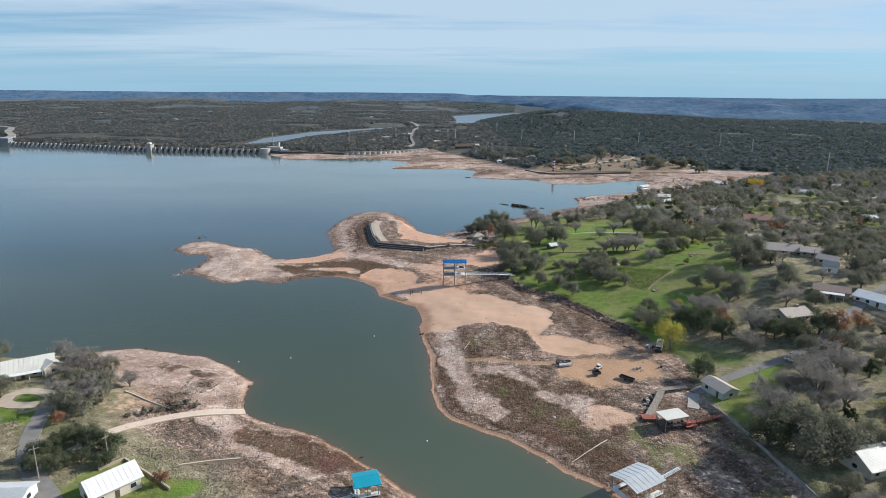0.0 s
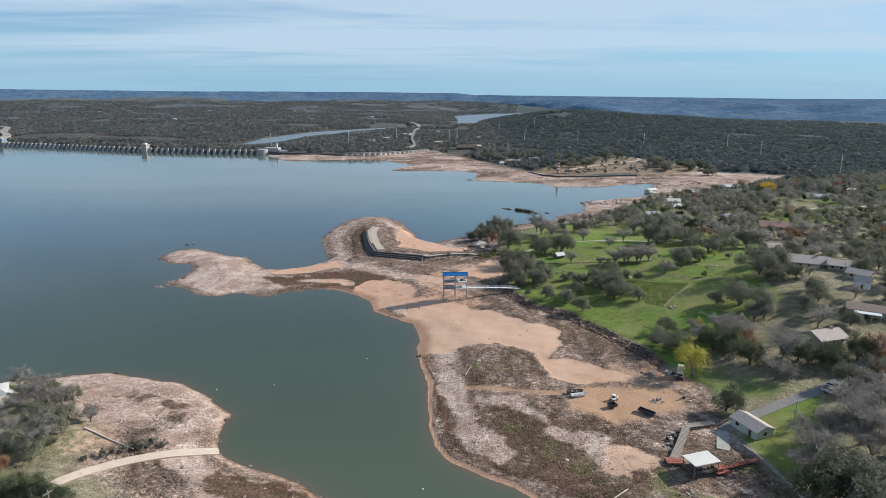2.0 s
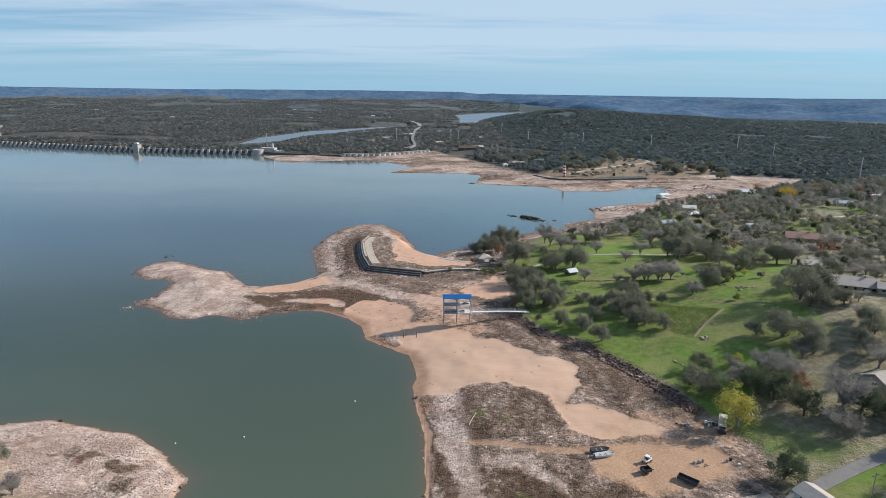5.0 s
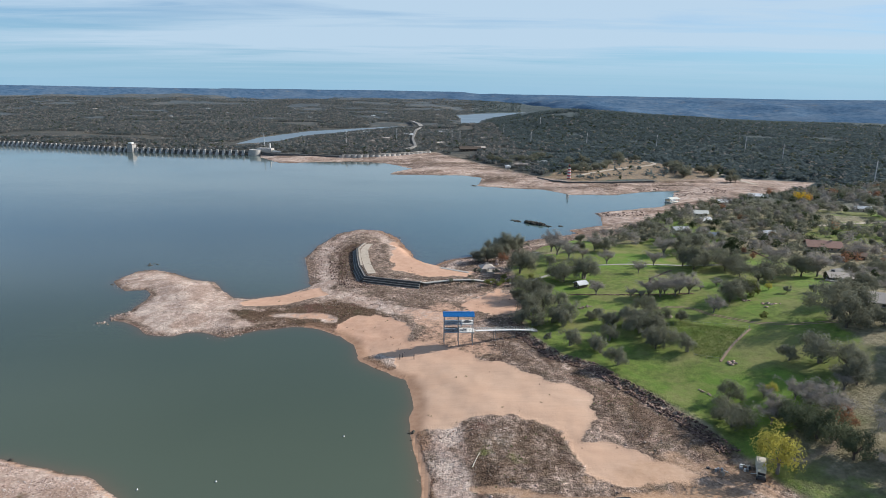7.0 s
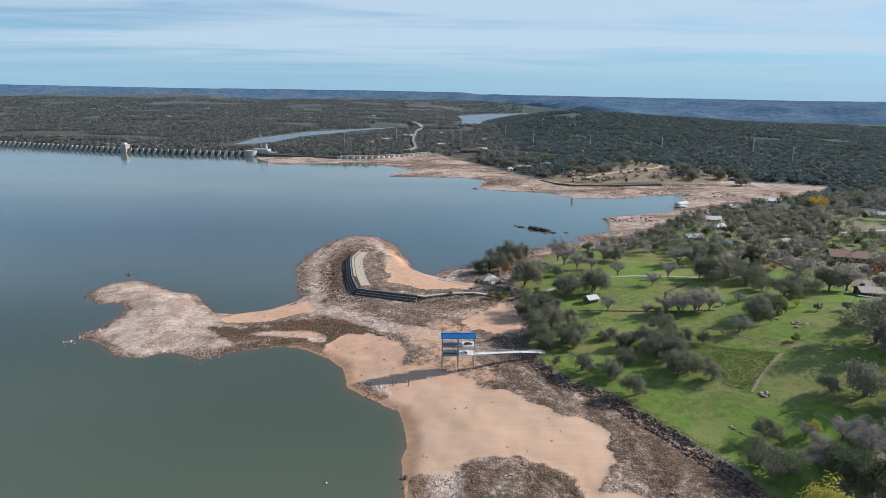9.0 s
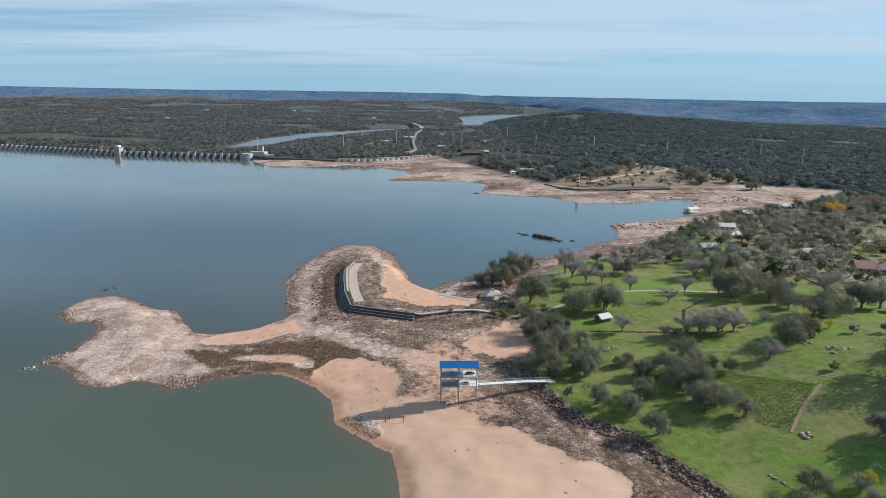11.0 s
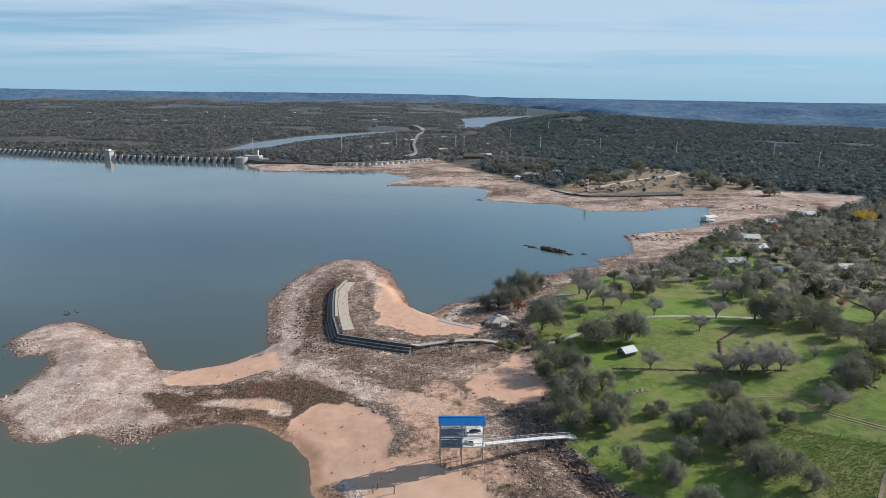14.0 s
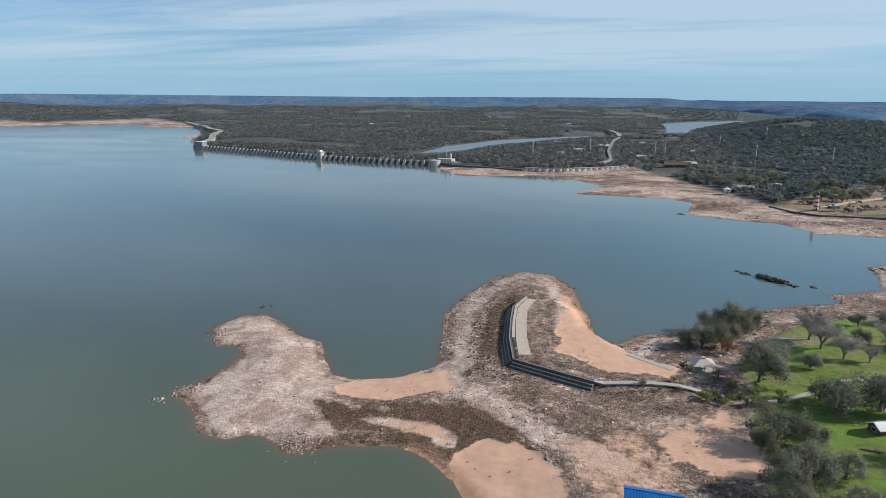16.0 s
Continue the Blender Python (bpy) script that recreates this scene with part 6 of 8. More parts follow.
# ---- sea wall round the old boat basin ----
def make_seawall():
    e = empty("seawall", Matrix(), "dark stained stepped concrete sea wall round the sandy point", "wall", kind="structure")
    steps = ((0.0, 4.95), (1.2, 4.0), (2.3, 3.1), (3.4, 2.2))
    pts = [Vector((x, y, 0)) for x, y in SEAWALL]
    for (a, b) in zip(pts, pts[1:]):
        way = (b - a).normalized()
        outward = Vector((way.y, -way.x, 0))
        if outward.dot(Vector((-60, 380, 0)) - a) < 0:
            outward = -outward
        for off, top in steps[: 4 if a.y < 420 else 3]:
            bm = bmesh.new()
            p, q = a + outward * off - way * 0.25, b + outward * off + way * 0.25
            lo = min(ground_z(p.x, p.y), ground_z(q.x, q.y), 1.5) - 1
            c = [p - outward * 0.5, q - outward * 0.5, q + outward * 0.6, p + outward * 0.6]
            vs = [bm.verts.new((v.x, v.y, z)) for z in (lo, top) for v in c]
            for f in ((3, 2, 1, 0), (4, 5, 6, 7), (0, 1, 5, 4), (1, 2, 6, 5), (2, 3, 7, 6), (3, 0, 4, 7)):
                bm.faces.new([vs[i] for i in f])
            bmesh.ops.bevel(bm, geom=[ed for ed in bm.edges if all(v.co.z == top for v in ed.verts)], offset=0.06, segments=1, affect="EDGES")
            st_ = part("step", bm, DARK_CONCRETE, e)
            part("tread", beam(p + outward * 0.35 + Vector((0, 0, top + 0.03)), q + outward * 0.35 + Vector((0, 0, top + 0.03)), 0.42, 0.06), ASPHALT, st_)
    # pale stone coping on the inner side
    for (a, b) in zip(pts, pts[1:4]):
        part("coping", beam(a + Vector((1.2, 0.2, 5.0)), b + Vector((1.2, 0.2, 5.0)), 1.2, 0.25), GRAVEL, e)


make_seawall()


def slab_run(name, line, width, mat, label, lift=0.1, step=3.0, thick=0.25, category="path"):
    """A strip laid over the ground along a line."""
    bm = bmesh.new()
    pts = []
    for a, b in zip(line, line[1:]):
        n = max(1, int(math.dist(a, b) / step))
        pts += [(a[0] + (b[0] - a[0]) * k / n, a[1] + (b[1] - a[1]) * k / n) for k in range(n)]
    pts.append(line[-1])
    arr = np.array(pts)
    for _ in range(2):
        arr[1:-1] = (arr[:-2] + 2 * arr[1:-1] + arr[2:]) / 4
    d = np.gradient(arr, axis=0)
    d /= np.linalg.norm(d, axis=1)[:, None] + 1e-9
    nrm = np.stack([-d[:, 1], d[:, 0]], 1) * width / 2
    l_, r_ = arr + nrm, arr - nrm
    zc = np.maximum.reduce([terrain(q[:, 0], q[:, 1])["z"] for q in (arr, l_, r_)]) + lift
    rows = []
    for k in range(len(arr)):
        rows.append([bm.verts.new((*l_[k], zc[k])), bm.verts.new((*r_[k], zc[k])), bm.verts.new((*r_[k], zc[k] - thick - lift)), bm.verts.new((*l_[k], zc[k] - thick - lift))])
    for a, b in zip(rows, rows[1:]):
        for i in range(4):
            j = (i + 1) % 4
            bm.faces.new((a[i], a[j], b[j], b[i]))
    bm.faces.new(rows[0])
    bm.faces.new(rows[-1][::-1])
    me = bpy.data.meshes.new(name)
    bmesh.ops.recalc_face_normals(bm, faces=bm.faces)
    bm.to_mesh(me)
    bm.free()
    me.materials.append(mat)
    return tagged(new(name, me), label, category, kind="structure")


slab_run("pavement", [(-14, 384.5), (2, 389), (14, 391), (28, 389)], 2.2, CONCRETE, "weathered concrete walkway behind the sea wall", 0.15)
slab_run("path", TRACK, 3.6, RAMP, "pale concrete boat ramp down to the water", 0.12)
slab_run("pavement", [(-51, 465), (-52.5, 451), (-49.8, 434), (-45.8, 415), (-41, 398)], 4.6, GRAVEL, "wide pale gravel apron behind the sea wall", 0.12)
slab_run("road", [(338, 911), (344, 881), (350, 810), (353, 783)], 5.5, GRAVEL, "pale park road above the cove", 0.2, 10, category="road")
slab_run("pavement", [(-4, 412), (12, 403)], 2.4, CONCRETE, "broken concrete boat ramp on the sand", 0.12)
slab_run("pavement", [(38, 446), (57, 449)], 1.6, CONCRETE, "broken concrete walkway among the bushes", 0.12)
slab_run("path", PATH_BEND, 2.0, CONCRETE, "pale winding gravel path across the lawn", 0.06)
for side in (-0.75, 0.75):
    slab_run("path", [(x + 0.45 * side, y + 0.9 * side) for x, y in CART_TRACK], 0.55, DIRT, "bare earth wheel rut of a cart track", 0.05, 1.6)
slab_run("road", DRIVE, 3.8, ASPHALT, "grey asphalt drive past the shed", 0.1, category="road")
slab_run("pavement", [(83.5, 186), (79.5, 176.5)], 3.4, CONCRETE, "pale concrete ramp below the shed", 0.1)
slab_run("road", [(-84, 114), (-93, 125), (-102, 132), (-110, 142), (-115, 151), (-119, 162), (-122, 173)], 4.6, ASPHALT, "grey asphalt lane between the oaks", 0.1, category="road")
slab_run("road", [(-121, 173), (-131, 178), (-138, 174), (-134, 166), (-124, 168)], 4.0, GRAVEL, "pale gravel turning circle by the house", 0.1, category="road")
slab_run("road", [(200, 322), (215, 312), (232, 300), (270, 280)], 5.0, GRAVEL, "pale gravel road behind the houses", 0.12, category="road")
slab_run("road", [(188, 366), (200, 384), (212, 402), (236, 414)], 6.0, ASPHALT, "grey asphalt forecourt under trees", 0.12, category="road")
slab_run("road", [(280, 535), (330, 548), (380, 560), (440, 600)], 4.5, GRAVEL, "pale gravel track through dry fields", 0.2, category="road")
slab_run("path", [(150, 812), (182, 846), (214, 879), (246, 910), (283, 937), (299, 962), (280, 1013), (237, 1050)], 5.0, GRAVEL, "pale path through the lakeside park", 0.2, 10, category="path")
slab_run("road", [(-76, 1120), (-58, 1150), (-76, 1330), (-80, 1466), (-83, 1596), (-78, 1740), (-84, 1850)], 5.0, ASPHALT, "pale highway across the wooded valley", 2.5, 25, category="road")

# ---- pavilion, hut, rocks and garden on the lawn ----
def make_pavilion():
    x, y = 22.3, 408.5
    z = max(ground_z(x, y), 4.3)
    e = empty("pavilion", pose(x, y, z, 0, 0, 12), "open lakeside shelter with a pale tan hipped roof", "pavilion")
    part("slab", box(-3.6, 3.6, -3.2, 3.2, -3.2, 0.12, 0.03), CONCRETE, e)
    for px in (-3, 0, 3):
        for py in (-2.6, 2.6):
            part("post", box(px - 0.1, px + 0.1, py - 0.1, py + 0.1, 0.1, 2.6), WOOD, e)
    bm = bmesh.new()
    lo = [bm.verts.new(p) for p in ((-4.2, -4.0, 2.5), (4.2, -4.0, 2.5), (4.2, 4.0, 2.5), (-4.2, 4.0, 2.5))]
    hi = [bm.verts.new(p) for p in ((-0.6, 0, 4.4), (0.6, 0, 4.4))]
    bm.faces.new(lo[::-1])
    bm.faces.new((lo[0], lo[1], hi[1], hi[0]))
    bm.faces.new((lo[1], lo[2], hi[1]))
    bm.faces.new((lo[2], lo[3], hi[0], hi[1]))
    bm.faces.new((lo[3], lo[0], hi[0]))
    rf = part("roof", bm, SHINGLE, e)
    part("vent", box(-0.8, 0.8, -0.6, 0.6, 4.0, 4.7, 0.05), SHINGLE, rf)
    for py in (-1.1, 1.1):
        part("picnic_table", box(-1.0, 1.0, py - 0.4, py + 0.4, 0.75, 0.82), WOOD, e)


make_pavilion()
house(67.5, 373.5, 28, 5.2, 4.2, 2.4, 1.2, DARK_WOOD, WHITE_ROOF, "small dark garden shed with a white metal roof", 0.7, over=0.5, name="shed")


def rock_pile(x, y, n, spread, size, mat, label, seed, along=None, name="rock_pile", category="rocks", heap=0.1):
    rs = np.random.RandomState(seed)
    t = rs.rand(n)
    if along:
        px = x + (along[0] - x) * t + rs.normal(size=n) * spread
        py = y + (along[1] - y) * t + rs.normal(size=n) * spread
    else:
        px, py = x + rs.normal(size=n) * spread, y + rs.normal(size=n) * spread
    pz = np.maximum(terrain(px, py)["z"], -0.2)
    ob = stones(name, px, py, pz + heap * rs.rand(n), size * (0.6 + 0.8 * rs.rand(n)), mat, seed, label)
    ob["kind"] = "stuff"
    ob["category"] = category
    return ob


rock_pile(60, 342.4, 40, 0.7, 0.7, PALE_STONE, "pale boulders lined up on the lawn", 71, (66, 344.4))
rock_pile(101, 279, 18, 0.8, 0.9, PALE_STONE, "pale rock outcrop on the lawn", 72)
rock_pile(84.5, 265.5, 40, 0.25, 0.5, PALE_STONE, "curved row of edging stones on the lawn", 73, (88, 259))
rock_pile(138, 329, 22, 1.5, 0.9, PALE_STONE, "pale rock outcrop on the lawn", 74)
rock_pile(133, 337, 16, 1.2, 0.7, PALE_STONE, "pale rock outcrop on the lawn", 75)
rock_pile(60, 362, 320, 0.3, 0.6, DARK_STONE, "low dry stone wall across the lawn", 76, (96, 356))
rock_pile(96, 356, 260, 0.3, 0.6, DARK_STONE, "low dry stone wall across the lawn", 77, (116, 354))
rock_pile(190, 449, 300, 0.25, 0.7, DARK_STONE, "low dark stone wall across the green", 78, (190.6, 420))
rock_pile(122, 400, 240, 0.22, 0.5, DARK_STONE, "curved dark stone wall on the lawn", 91, (106, 384))
rock_pile(106, 384, 300, 0.25, 0.65, DARK_STONE, "curved dark stone wall on the lawn", 92, (99, 365))
rock_pile(53, 575, 14, 1.0, 2.2, WET_STONE, "dark rocks rising from the lake", 79, (58, 568))
rock_pile(63, 565, 120, 1.1, 1.9, WET_STONE, "dark jagged rock island in the cove", 80, (75, 555), heap=1.5)
rock_pile(60, 568, 40, 1.5, 2.0, WET_STONE, "loose dark rocks round the island", 90, (80, 552))
rock_pile(90, 553, 6, 0.8, 1.6, WET_STONE, "dark rocks rising from the lake", 81)
rock_pile(26, 764, 10, 2.0, 2.0, WET_STONE, "dark rocks rising from the lake", 82)
rock_pile(-179, 424, 10, 2.0, 1.2, WET_STONE, "rocks awash off the rocky spit", 83, (-172, 425))
rock_pile(-152, 331, 14, 1.4, 1.2, PALE_STONE, "pale rocks awash off the rocky spit", 84)
rock_pile(-93, 322, 170, 3.2, 0.55, PALE_STONE, "heap of pale granite boulders on the spit", 85)
rock_pile(-148, 339, 70, 2.4, 0.8, PALE_STONE, "heap of pale granite boulders on the spit", 86)
rock_pile(-176, 392, 70, 2.4, 0.8, PALE_STONE, "heap of pale granite boulders on the spit", 87, (-168, 379))
rock_pile(-10, 246, 5, 0.8, 1.0, WET_STONE, "rocks at the edge of the beach", 88)


def make_garden():
    """Rows of low green plants in a fenced plot."""
    rs = np.random.RandomState(4)
    pts = []
    way = np.array((21.0, -13.5)) / np.hypot(21.0, 13.5)
    across = np.array((-way[1], way[0]))
    for r in np.arange(-32, 32, 1.15):
        for k in np.arange(-32, 32, 0.42):
            pts.append(np.array((101.0, 300.0)) + way * (k + rs.rand() * 0.3) + across * (r + 0.16 * rs.normal()))
    pts = np.array(pts)
    pts = pts[(inside_distance(pts[:, 0], pts[:, 1], GARDEN) > 0.6) & (rs.rand(len(pts)) < 0.8)]
    z = terrain(pts[:, 0], pts[:, 1])["z"]
    ob = tufts("crop_rows", pts[:, 0], pts[:, 1], z, CROP_LEAF, 0.42 + 0.3 * rs.rand(len(pts)), 9, "rows of low green plants in a garden plot")
    ob["category"] = "plants"
    e = empty("garden_fence", Matrix(), "thin wooden post fence round a garden plot", "fence")
    for (p, q) in zip(GARDEN, GARDEN[1:] + GARDEN[:1]):
        n = max(2, int(math.dist(p, q) / 4))
        last = None
        for k in range(n + 1):
            x, y = p[0] + (q[0] - p[0]) * k / n, p[1] + (q[1] - p[1]) * k / n
            zz = ground_z(x, y)
            if k < n:
                part("post", box(x - 0.05, x + 0.05, y - 0.05, y + 0.05, zz - 0.3, zz + 1.1), WOOD, e)
            if last:
                part("wire", beam(last, (x, y, zz + 0.95), 0.03), STEEL, e)
            last = (x, y, zz + 0.95)


make_garden()
slab_run("path", [(119, 304), (108, 293.5), (98, 281)], 0.8, DIRT, "dark bare earth strip beside the garden plot", 0.08, category="path")


def make_mound(x, y, r, h, mat, name, label):
    bm = bmesh.new()
    rs = np.random.RandomState(int(x))
    z = ground_z(x, y)
    rings = [[bm.verts.new((x + r * f * math.cos(a) * (1 + 0.1 * rs.rand()), y + r * f * math.sin(a) * (1 + 0.1 * rs.rand()), z - 0.3 + (h + 0.3) * (1 - f * f) ** 0.8)) for a in np.linspace(0, 2 * math.pi, 19)[:-1]] for f in (1.0, 0.8, 0.55, 0.28)]
    tip = bm.verts.new((x, y, z + h))
    for a, b in zip(rings, rings[1:]):
        for i in range(18):
            j = (i + 1) % 18
            bm.faces.new((a[i], a[j], b[j], b[i]))
    for i in range(18):
        bm.faces.new((rings[-1][i], rings[-1][(i + 1) % 18], tip))
    for f in bm.faces:
        f.smooth = True
    me = bpy.data.meshes.new(name)
    bm.to_mesh(me)
    bm.free()
    me.materials.append(mat)
    tagged(new(name, me), label, "mound")


make_mound(95, 325.5, 1.7, 1.0, GRAVEL, "sand_pile", "small heap of pale sand on the lawn")

# ---- the yard below the shed: ramp, dock, walls ----
def make_shed():
    e = house(91.2, 184.6, -70, 9.4, 6.4, 2.6, 1.35, GREEN_WALL, SHINGLE, "pale green boat shed with a grey shingle roof", 0, over=0.5, name="shed", z=ground_z(91, 185) - 0.1)
    return e


make_shed()


def make_retaining_wall():
    e = empty("retaining_wall", Matrix(), "low pale concrete retaining wall below the yard", "wall", kind="structure")
    line = [(85.0, 181.0), (86.6, 174.0), (88.2, 166.0), (89.5, 157.0), (90.8, 149.0), (92.0, 141.0), (93.0, 131.0)]
    for a, b in zip(line, line[1:]):
        lo = min(ground_z(*a), ground_z(*b))
        for k in range(3):
            p = [a[i] + (b[i] - a[i]) * k / 3 for i in (0, 1)]
            q = [a[i] + (b[i] - a[i]) * (k + 1) / 3 for i in (0, 1)]
            part("panel", beam((p[0] - 0.6, p[1], lo + 0.15), (q[0] - 0.6, q[1], lo + 0.1), 0.3, 1.3), DAM_CONCRETE, e)


make_retaining_wall()


def make_swim_dock():
    x, y = 69.2, 167.0
    z = ground_z(x, y)
    e = empty("boat_dock", pose(x, y, z, 0, 0, 18), "stranded boat dock with a flat white roof and red deck", "dock")
    for px in (-3.8, 3.8):
        for py in (-2.2, 2.2):
            part("pile", cyl(0.12, 0.12, -0.8, 3.9, px, py, 8), STEEL, e)
    part("roof", box(-4.1, 4.1, -2.7, 2.7, 3.9, 4.15, 0.05), CREAM_ROOF, e)
    part("deck", box(-4.2, 4.2, -2.5, 2.5, 1.1, 1.3, 0.03), DARK_WOOD, e)
    part("lower_deck", box(3.0, 7.0, -3.4, 0.4, 0.7, 0.95, 0.03), RED_WOOD, e)
    part("tank", box(3.2, 5.2, -2.8, -1.2, 0.95, 1.9, 0.1), RED_WOOD, e)
    rail(e, (-4.1, -2.4, 1.3), (4.1, -2.4, 1.3), 0.9, 1.4)
    bm = bmesh.new()
    for k in range(6):
        add_box(bm, -3.5 + 1.2 * k, -3.0 + 1.2 * k, -1.5, -0.9, 1.3, 1.7 + 0.3 * (k % 3))
    part("crate", bm, DARK_METAL, e)
    g = empty("gangway", Matrix(), "faded red timber gangway up to the wall", "gangway")
    a, b = Vector((75.0, 167.2, z + 1.0)), Vector((85.8, 170.2, ground_z(85.8, 170.2) + 0.8))
    planked(g, a, b, 1.2, "board", RED_WOOD, 0.55)
    rail(g, a + Vector((0, 0.6, 0)), b + Vector((0, 0.6, 0)), 0.9, 2, DARK_WOOD)
    rail(g, a + Vector((0, -0.6, 0)), b + Vector((0, -0.6, 0)), 0.9, 2, RED_WOOD)


make_swim_dock()


def make_boardwalk():
    e = empty("boardwalk", Matrix(), "grey weathered timber boardwalk with a brick-red end deck", "boardwalk")
    line = [(63.8, 171.5), (69.0, 180.0), (73.2, 187.2), (82.0, 189.6)]
    zs = [ground_z(*p) + 1.0 for p in line]
    for (a, za), (b, zb) in zip(zip(line, zs), zip(line[1:], zs[1:])):
        planked(e, (*a, za), (*b, zb), 2.2, "board", WOOD, 0.6)
        n = max(2, int(math.dist(a, b) / 3))
        for k in range(n):
            t = k / n
            px, py = a[0] + (b[0] - a[0]) * t, a[1] + (b[1] - a[1]) * t
            part("post", box(px - 0.12, px + 0.12, py - 0.12, py + 0.12, ground_z(px, py) - 0.5, za + (zb - za) * t), DARK_WOOD, e)
    z = zs[0]
    part("end_deck", box(61.2, 65.8, 169.0, 172.0, z - 0.3, z + 0.03, 0.03), RED_WOOD, e)
    part("skirt", box(61.3, 65.7, 168.9, 169.0, z - 1.6, z - 0.3), DARK_WOOD, e)
    rail(e, (61.4, 169.2, z), (65.6, 169.2, z), 0.9, 1.4, RED_WOOD)


make_boardwalk()


def covered_dock(x, y, yaw, length, width, roof_mat, label, gang_to, seams=0.6, height=4.6, deck=1.4):
    z = max(ground_z(x, y), 0.0)
    e = empty("boat_dock", pose(x, y, z, 0, 0, yaw), label, "dock")
    for px in (-length / 2 + 0.4, 0, length / 2 - 0.4):
        for py in (-width / 2 + 0.4, width / 2 - 0.4):
            part("pile", cyl(0.13, 0.13, -2.0, height, px, py, 8), STEEL, e)
    rf = part("roof", gable_roof(length, width, height, 0.9, 0.3, 0.14), roof_mat, e)
    add_seams(rf, length, width, height, 0.9, 0.3, 0.14, seams, roof_mat)
    part("deck", box(-length / 2, length / 2, -width / 2, -width / 2 + 1.6, deck - 0.2, deck, 0.03), WHITE_PAINT, e)
    part("deck", box(-length / 2, length / 2, width / 2 - 1.2, width / 2, deck - 0.2, deck, 0.03), WHITE_PAINT, e)
    part("deck", box(-length / 2, -length / 2 + 1.4, -width / 2 + 1.6, width / 2 - 1.2, deck - 0.2, deck, 0.03), WHITE_PAINT, e)
    rail(e, (-length / 2, -width / 2 + 0.1, deck), (length / 2, -width / 2 + 0.1, deck), 0.9, 1.5, WHITE_PAINT)
    part("locker", box(-0.9, 0.9, -width / 2 + 0.4, -width / 2 + 1.2, deck, deck + 1.0, 0.05), CREAM_PAINT, e)
    g = empty("gangway", Matrix(), "narrow white gangway from dock to shore", "gangway")
    gx, gy = gang_to
    a = Vector((x, y, z + deck - 0.1)) + (Vector((gx - x, gy - y, 0)).normalized() * length * 0.5)
    b = Vector((gx, gy, ground_z(gx, gy) + 0.25))
    part("walkway", beam(a, b, 1.1, 0.16), WHITE_PAINT, g)
    side = (b - a).cross(Vector((0, 0, 1))).normalized() * 0.55
    for s in (-1, 1):
        rail(g, a + s * side, b + s * side, 0.9, 1.6, STEEL)


covered_dock(49.7, 137.0, 32, 10.2, 8.6, GREY_ROOF, "boat dock under a pale grey metal gable roof", (64, 146.0), seams=1.7, height=5.2)
covered_dock(-19.6, 135.3, 17, 6.2, 6.0, TEAL_ROOF, "small boat dock with a bright turquoise metal roof", (-29.0, 127.5), height=3.6, deck=0.6)

# ---- houses among the trees ----
house(178, 313, -22, 17, 10.5, 2.8, 2.4, TAN_WALL, SHINGLE, "tan house with a broad grey-brown gable roof", over=0.9, chimney=True)
house(189, 301, -30, 14, 8.0, 2.6, 1.6, TAN_WALL, SHINGLE, "low tan house wing with a grey roof", over=0.7)
house(186.5, 287, -48, 9, 6.5, 2.6, 1.5, TAN_WALL, SHINGLE, "small tan outbuilding with a grey roof", over=0.5)
house(180.5, 275.5, -38, 6.0, 5.2, 3.2, 1.8, WHITE_PAINT, SHINGLE, "small white cottage with a grey gable roof", over=0.3)
house(167, 252, -28, 13, 8.0, 2.7, 1.5, TAN_WALL, BROWN_SHINGLE, "tan house with brown roof and white porch", over=0.7, porch=3.0)
house(141, 235, 18, 12, 8.5, 2.9, 1.9, TAN_WALL, SHINGLE, "stone house with a grey roof under oaks", over=0.8, chimney=True)
house(180, 241, -60, 15, 9.0, 2.8, 1.7, WHITE_PAINT, WHITE_ROOF, "white house with a white metal roof", 0.8, over=0.7)
house(113, 142.5, 18, 12.5, 9.0, 3.0, 2.6, CREAM_PAINT, CREAM_ROOF, "large house with a cream metal roof", 0.7, over=0.8, chimney=True)
house(121, 137, -60, 10, 7.5, 3.0, 2.2, CREAM_PAINT, CREAM_ROOF, "cream house wing with a metal roof", 0.7, over=0.6)
house(238, 458, -14, 19, 10.0, 3.0, 2.8, TAN_WALL, RED_ROOF, "large house with a red-brown gable roof", over=0.9, chimney=True)
house(246, 438, -40, 11, 7.0, 2.6, 1.5, DARK_WOOD, BROWN_SHINGLE, "brown wooden house among trees", over=0.6)
house(197, 373, -10, 14, 8.0, 2.6, 1.5, DARK_WOOD, SHINGLE, "low dark house with a grey roof", over=0.7)
FAR_HOUSES = [(304, 677, -20, 20, 12, WHITE_ROOF), (257, 645, 5, 15, 9, WHITE_ROOF), (208, 577, -10, 13, 9, CREAM_ROOF), (199, 546, 8, 9, 8, WHITE_ROOF),
              (166, 508, 10, 13, 8, GREY_ROOF), (180, 486, -5, 8, 6, BLUE_GREY), (222, 494, 6, 10, 6, GREY_ROOF), (330, 470, 10, 14, 9, WHITE_ROOF), (355, 600, -10, 16, 9, GREY_ROOF),
              (410, 640, 20, 16, 9, CREAM_ROOF)]
for x, y, yaw, l_, w_, rm in FAR_HOUSES:
    word = "white" if rm is WHITE_ROOF else "cream" if rm is CREAM_ROOF else "blue-grey" if rm is BLUE_GREY else "grey"
    house(x, y, yaw, l_ * 0.82, w_ * 0.85, 2.6, 1.8, CREAM_PAINT, rm, f"lakeside house with a {word} metal roof", over=0.7, group="houses by the cove")
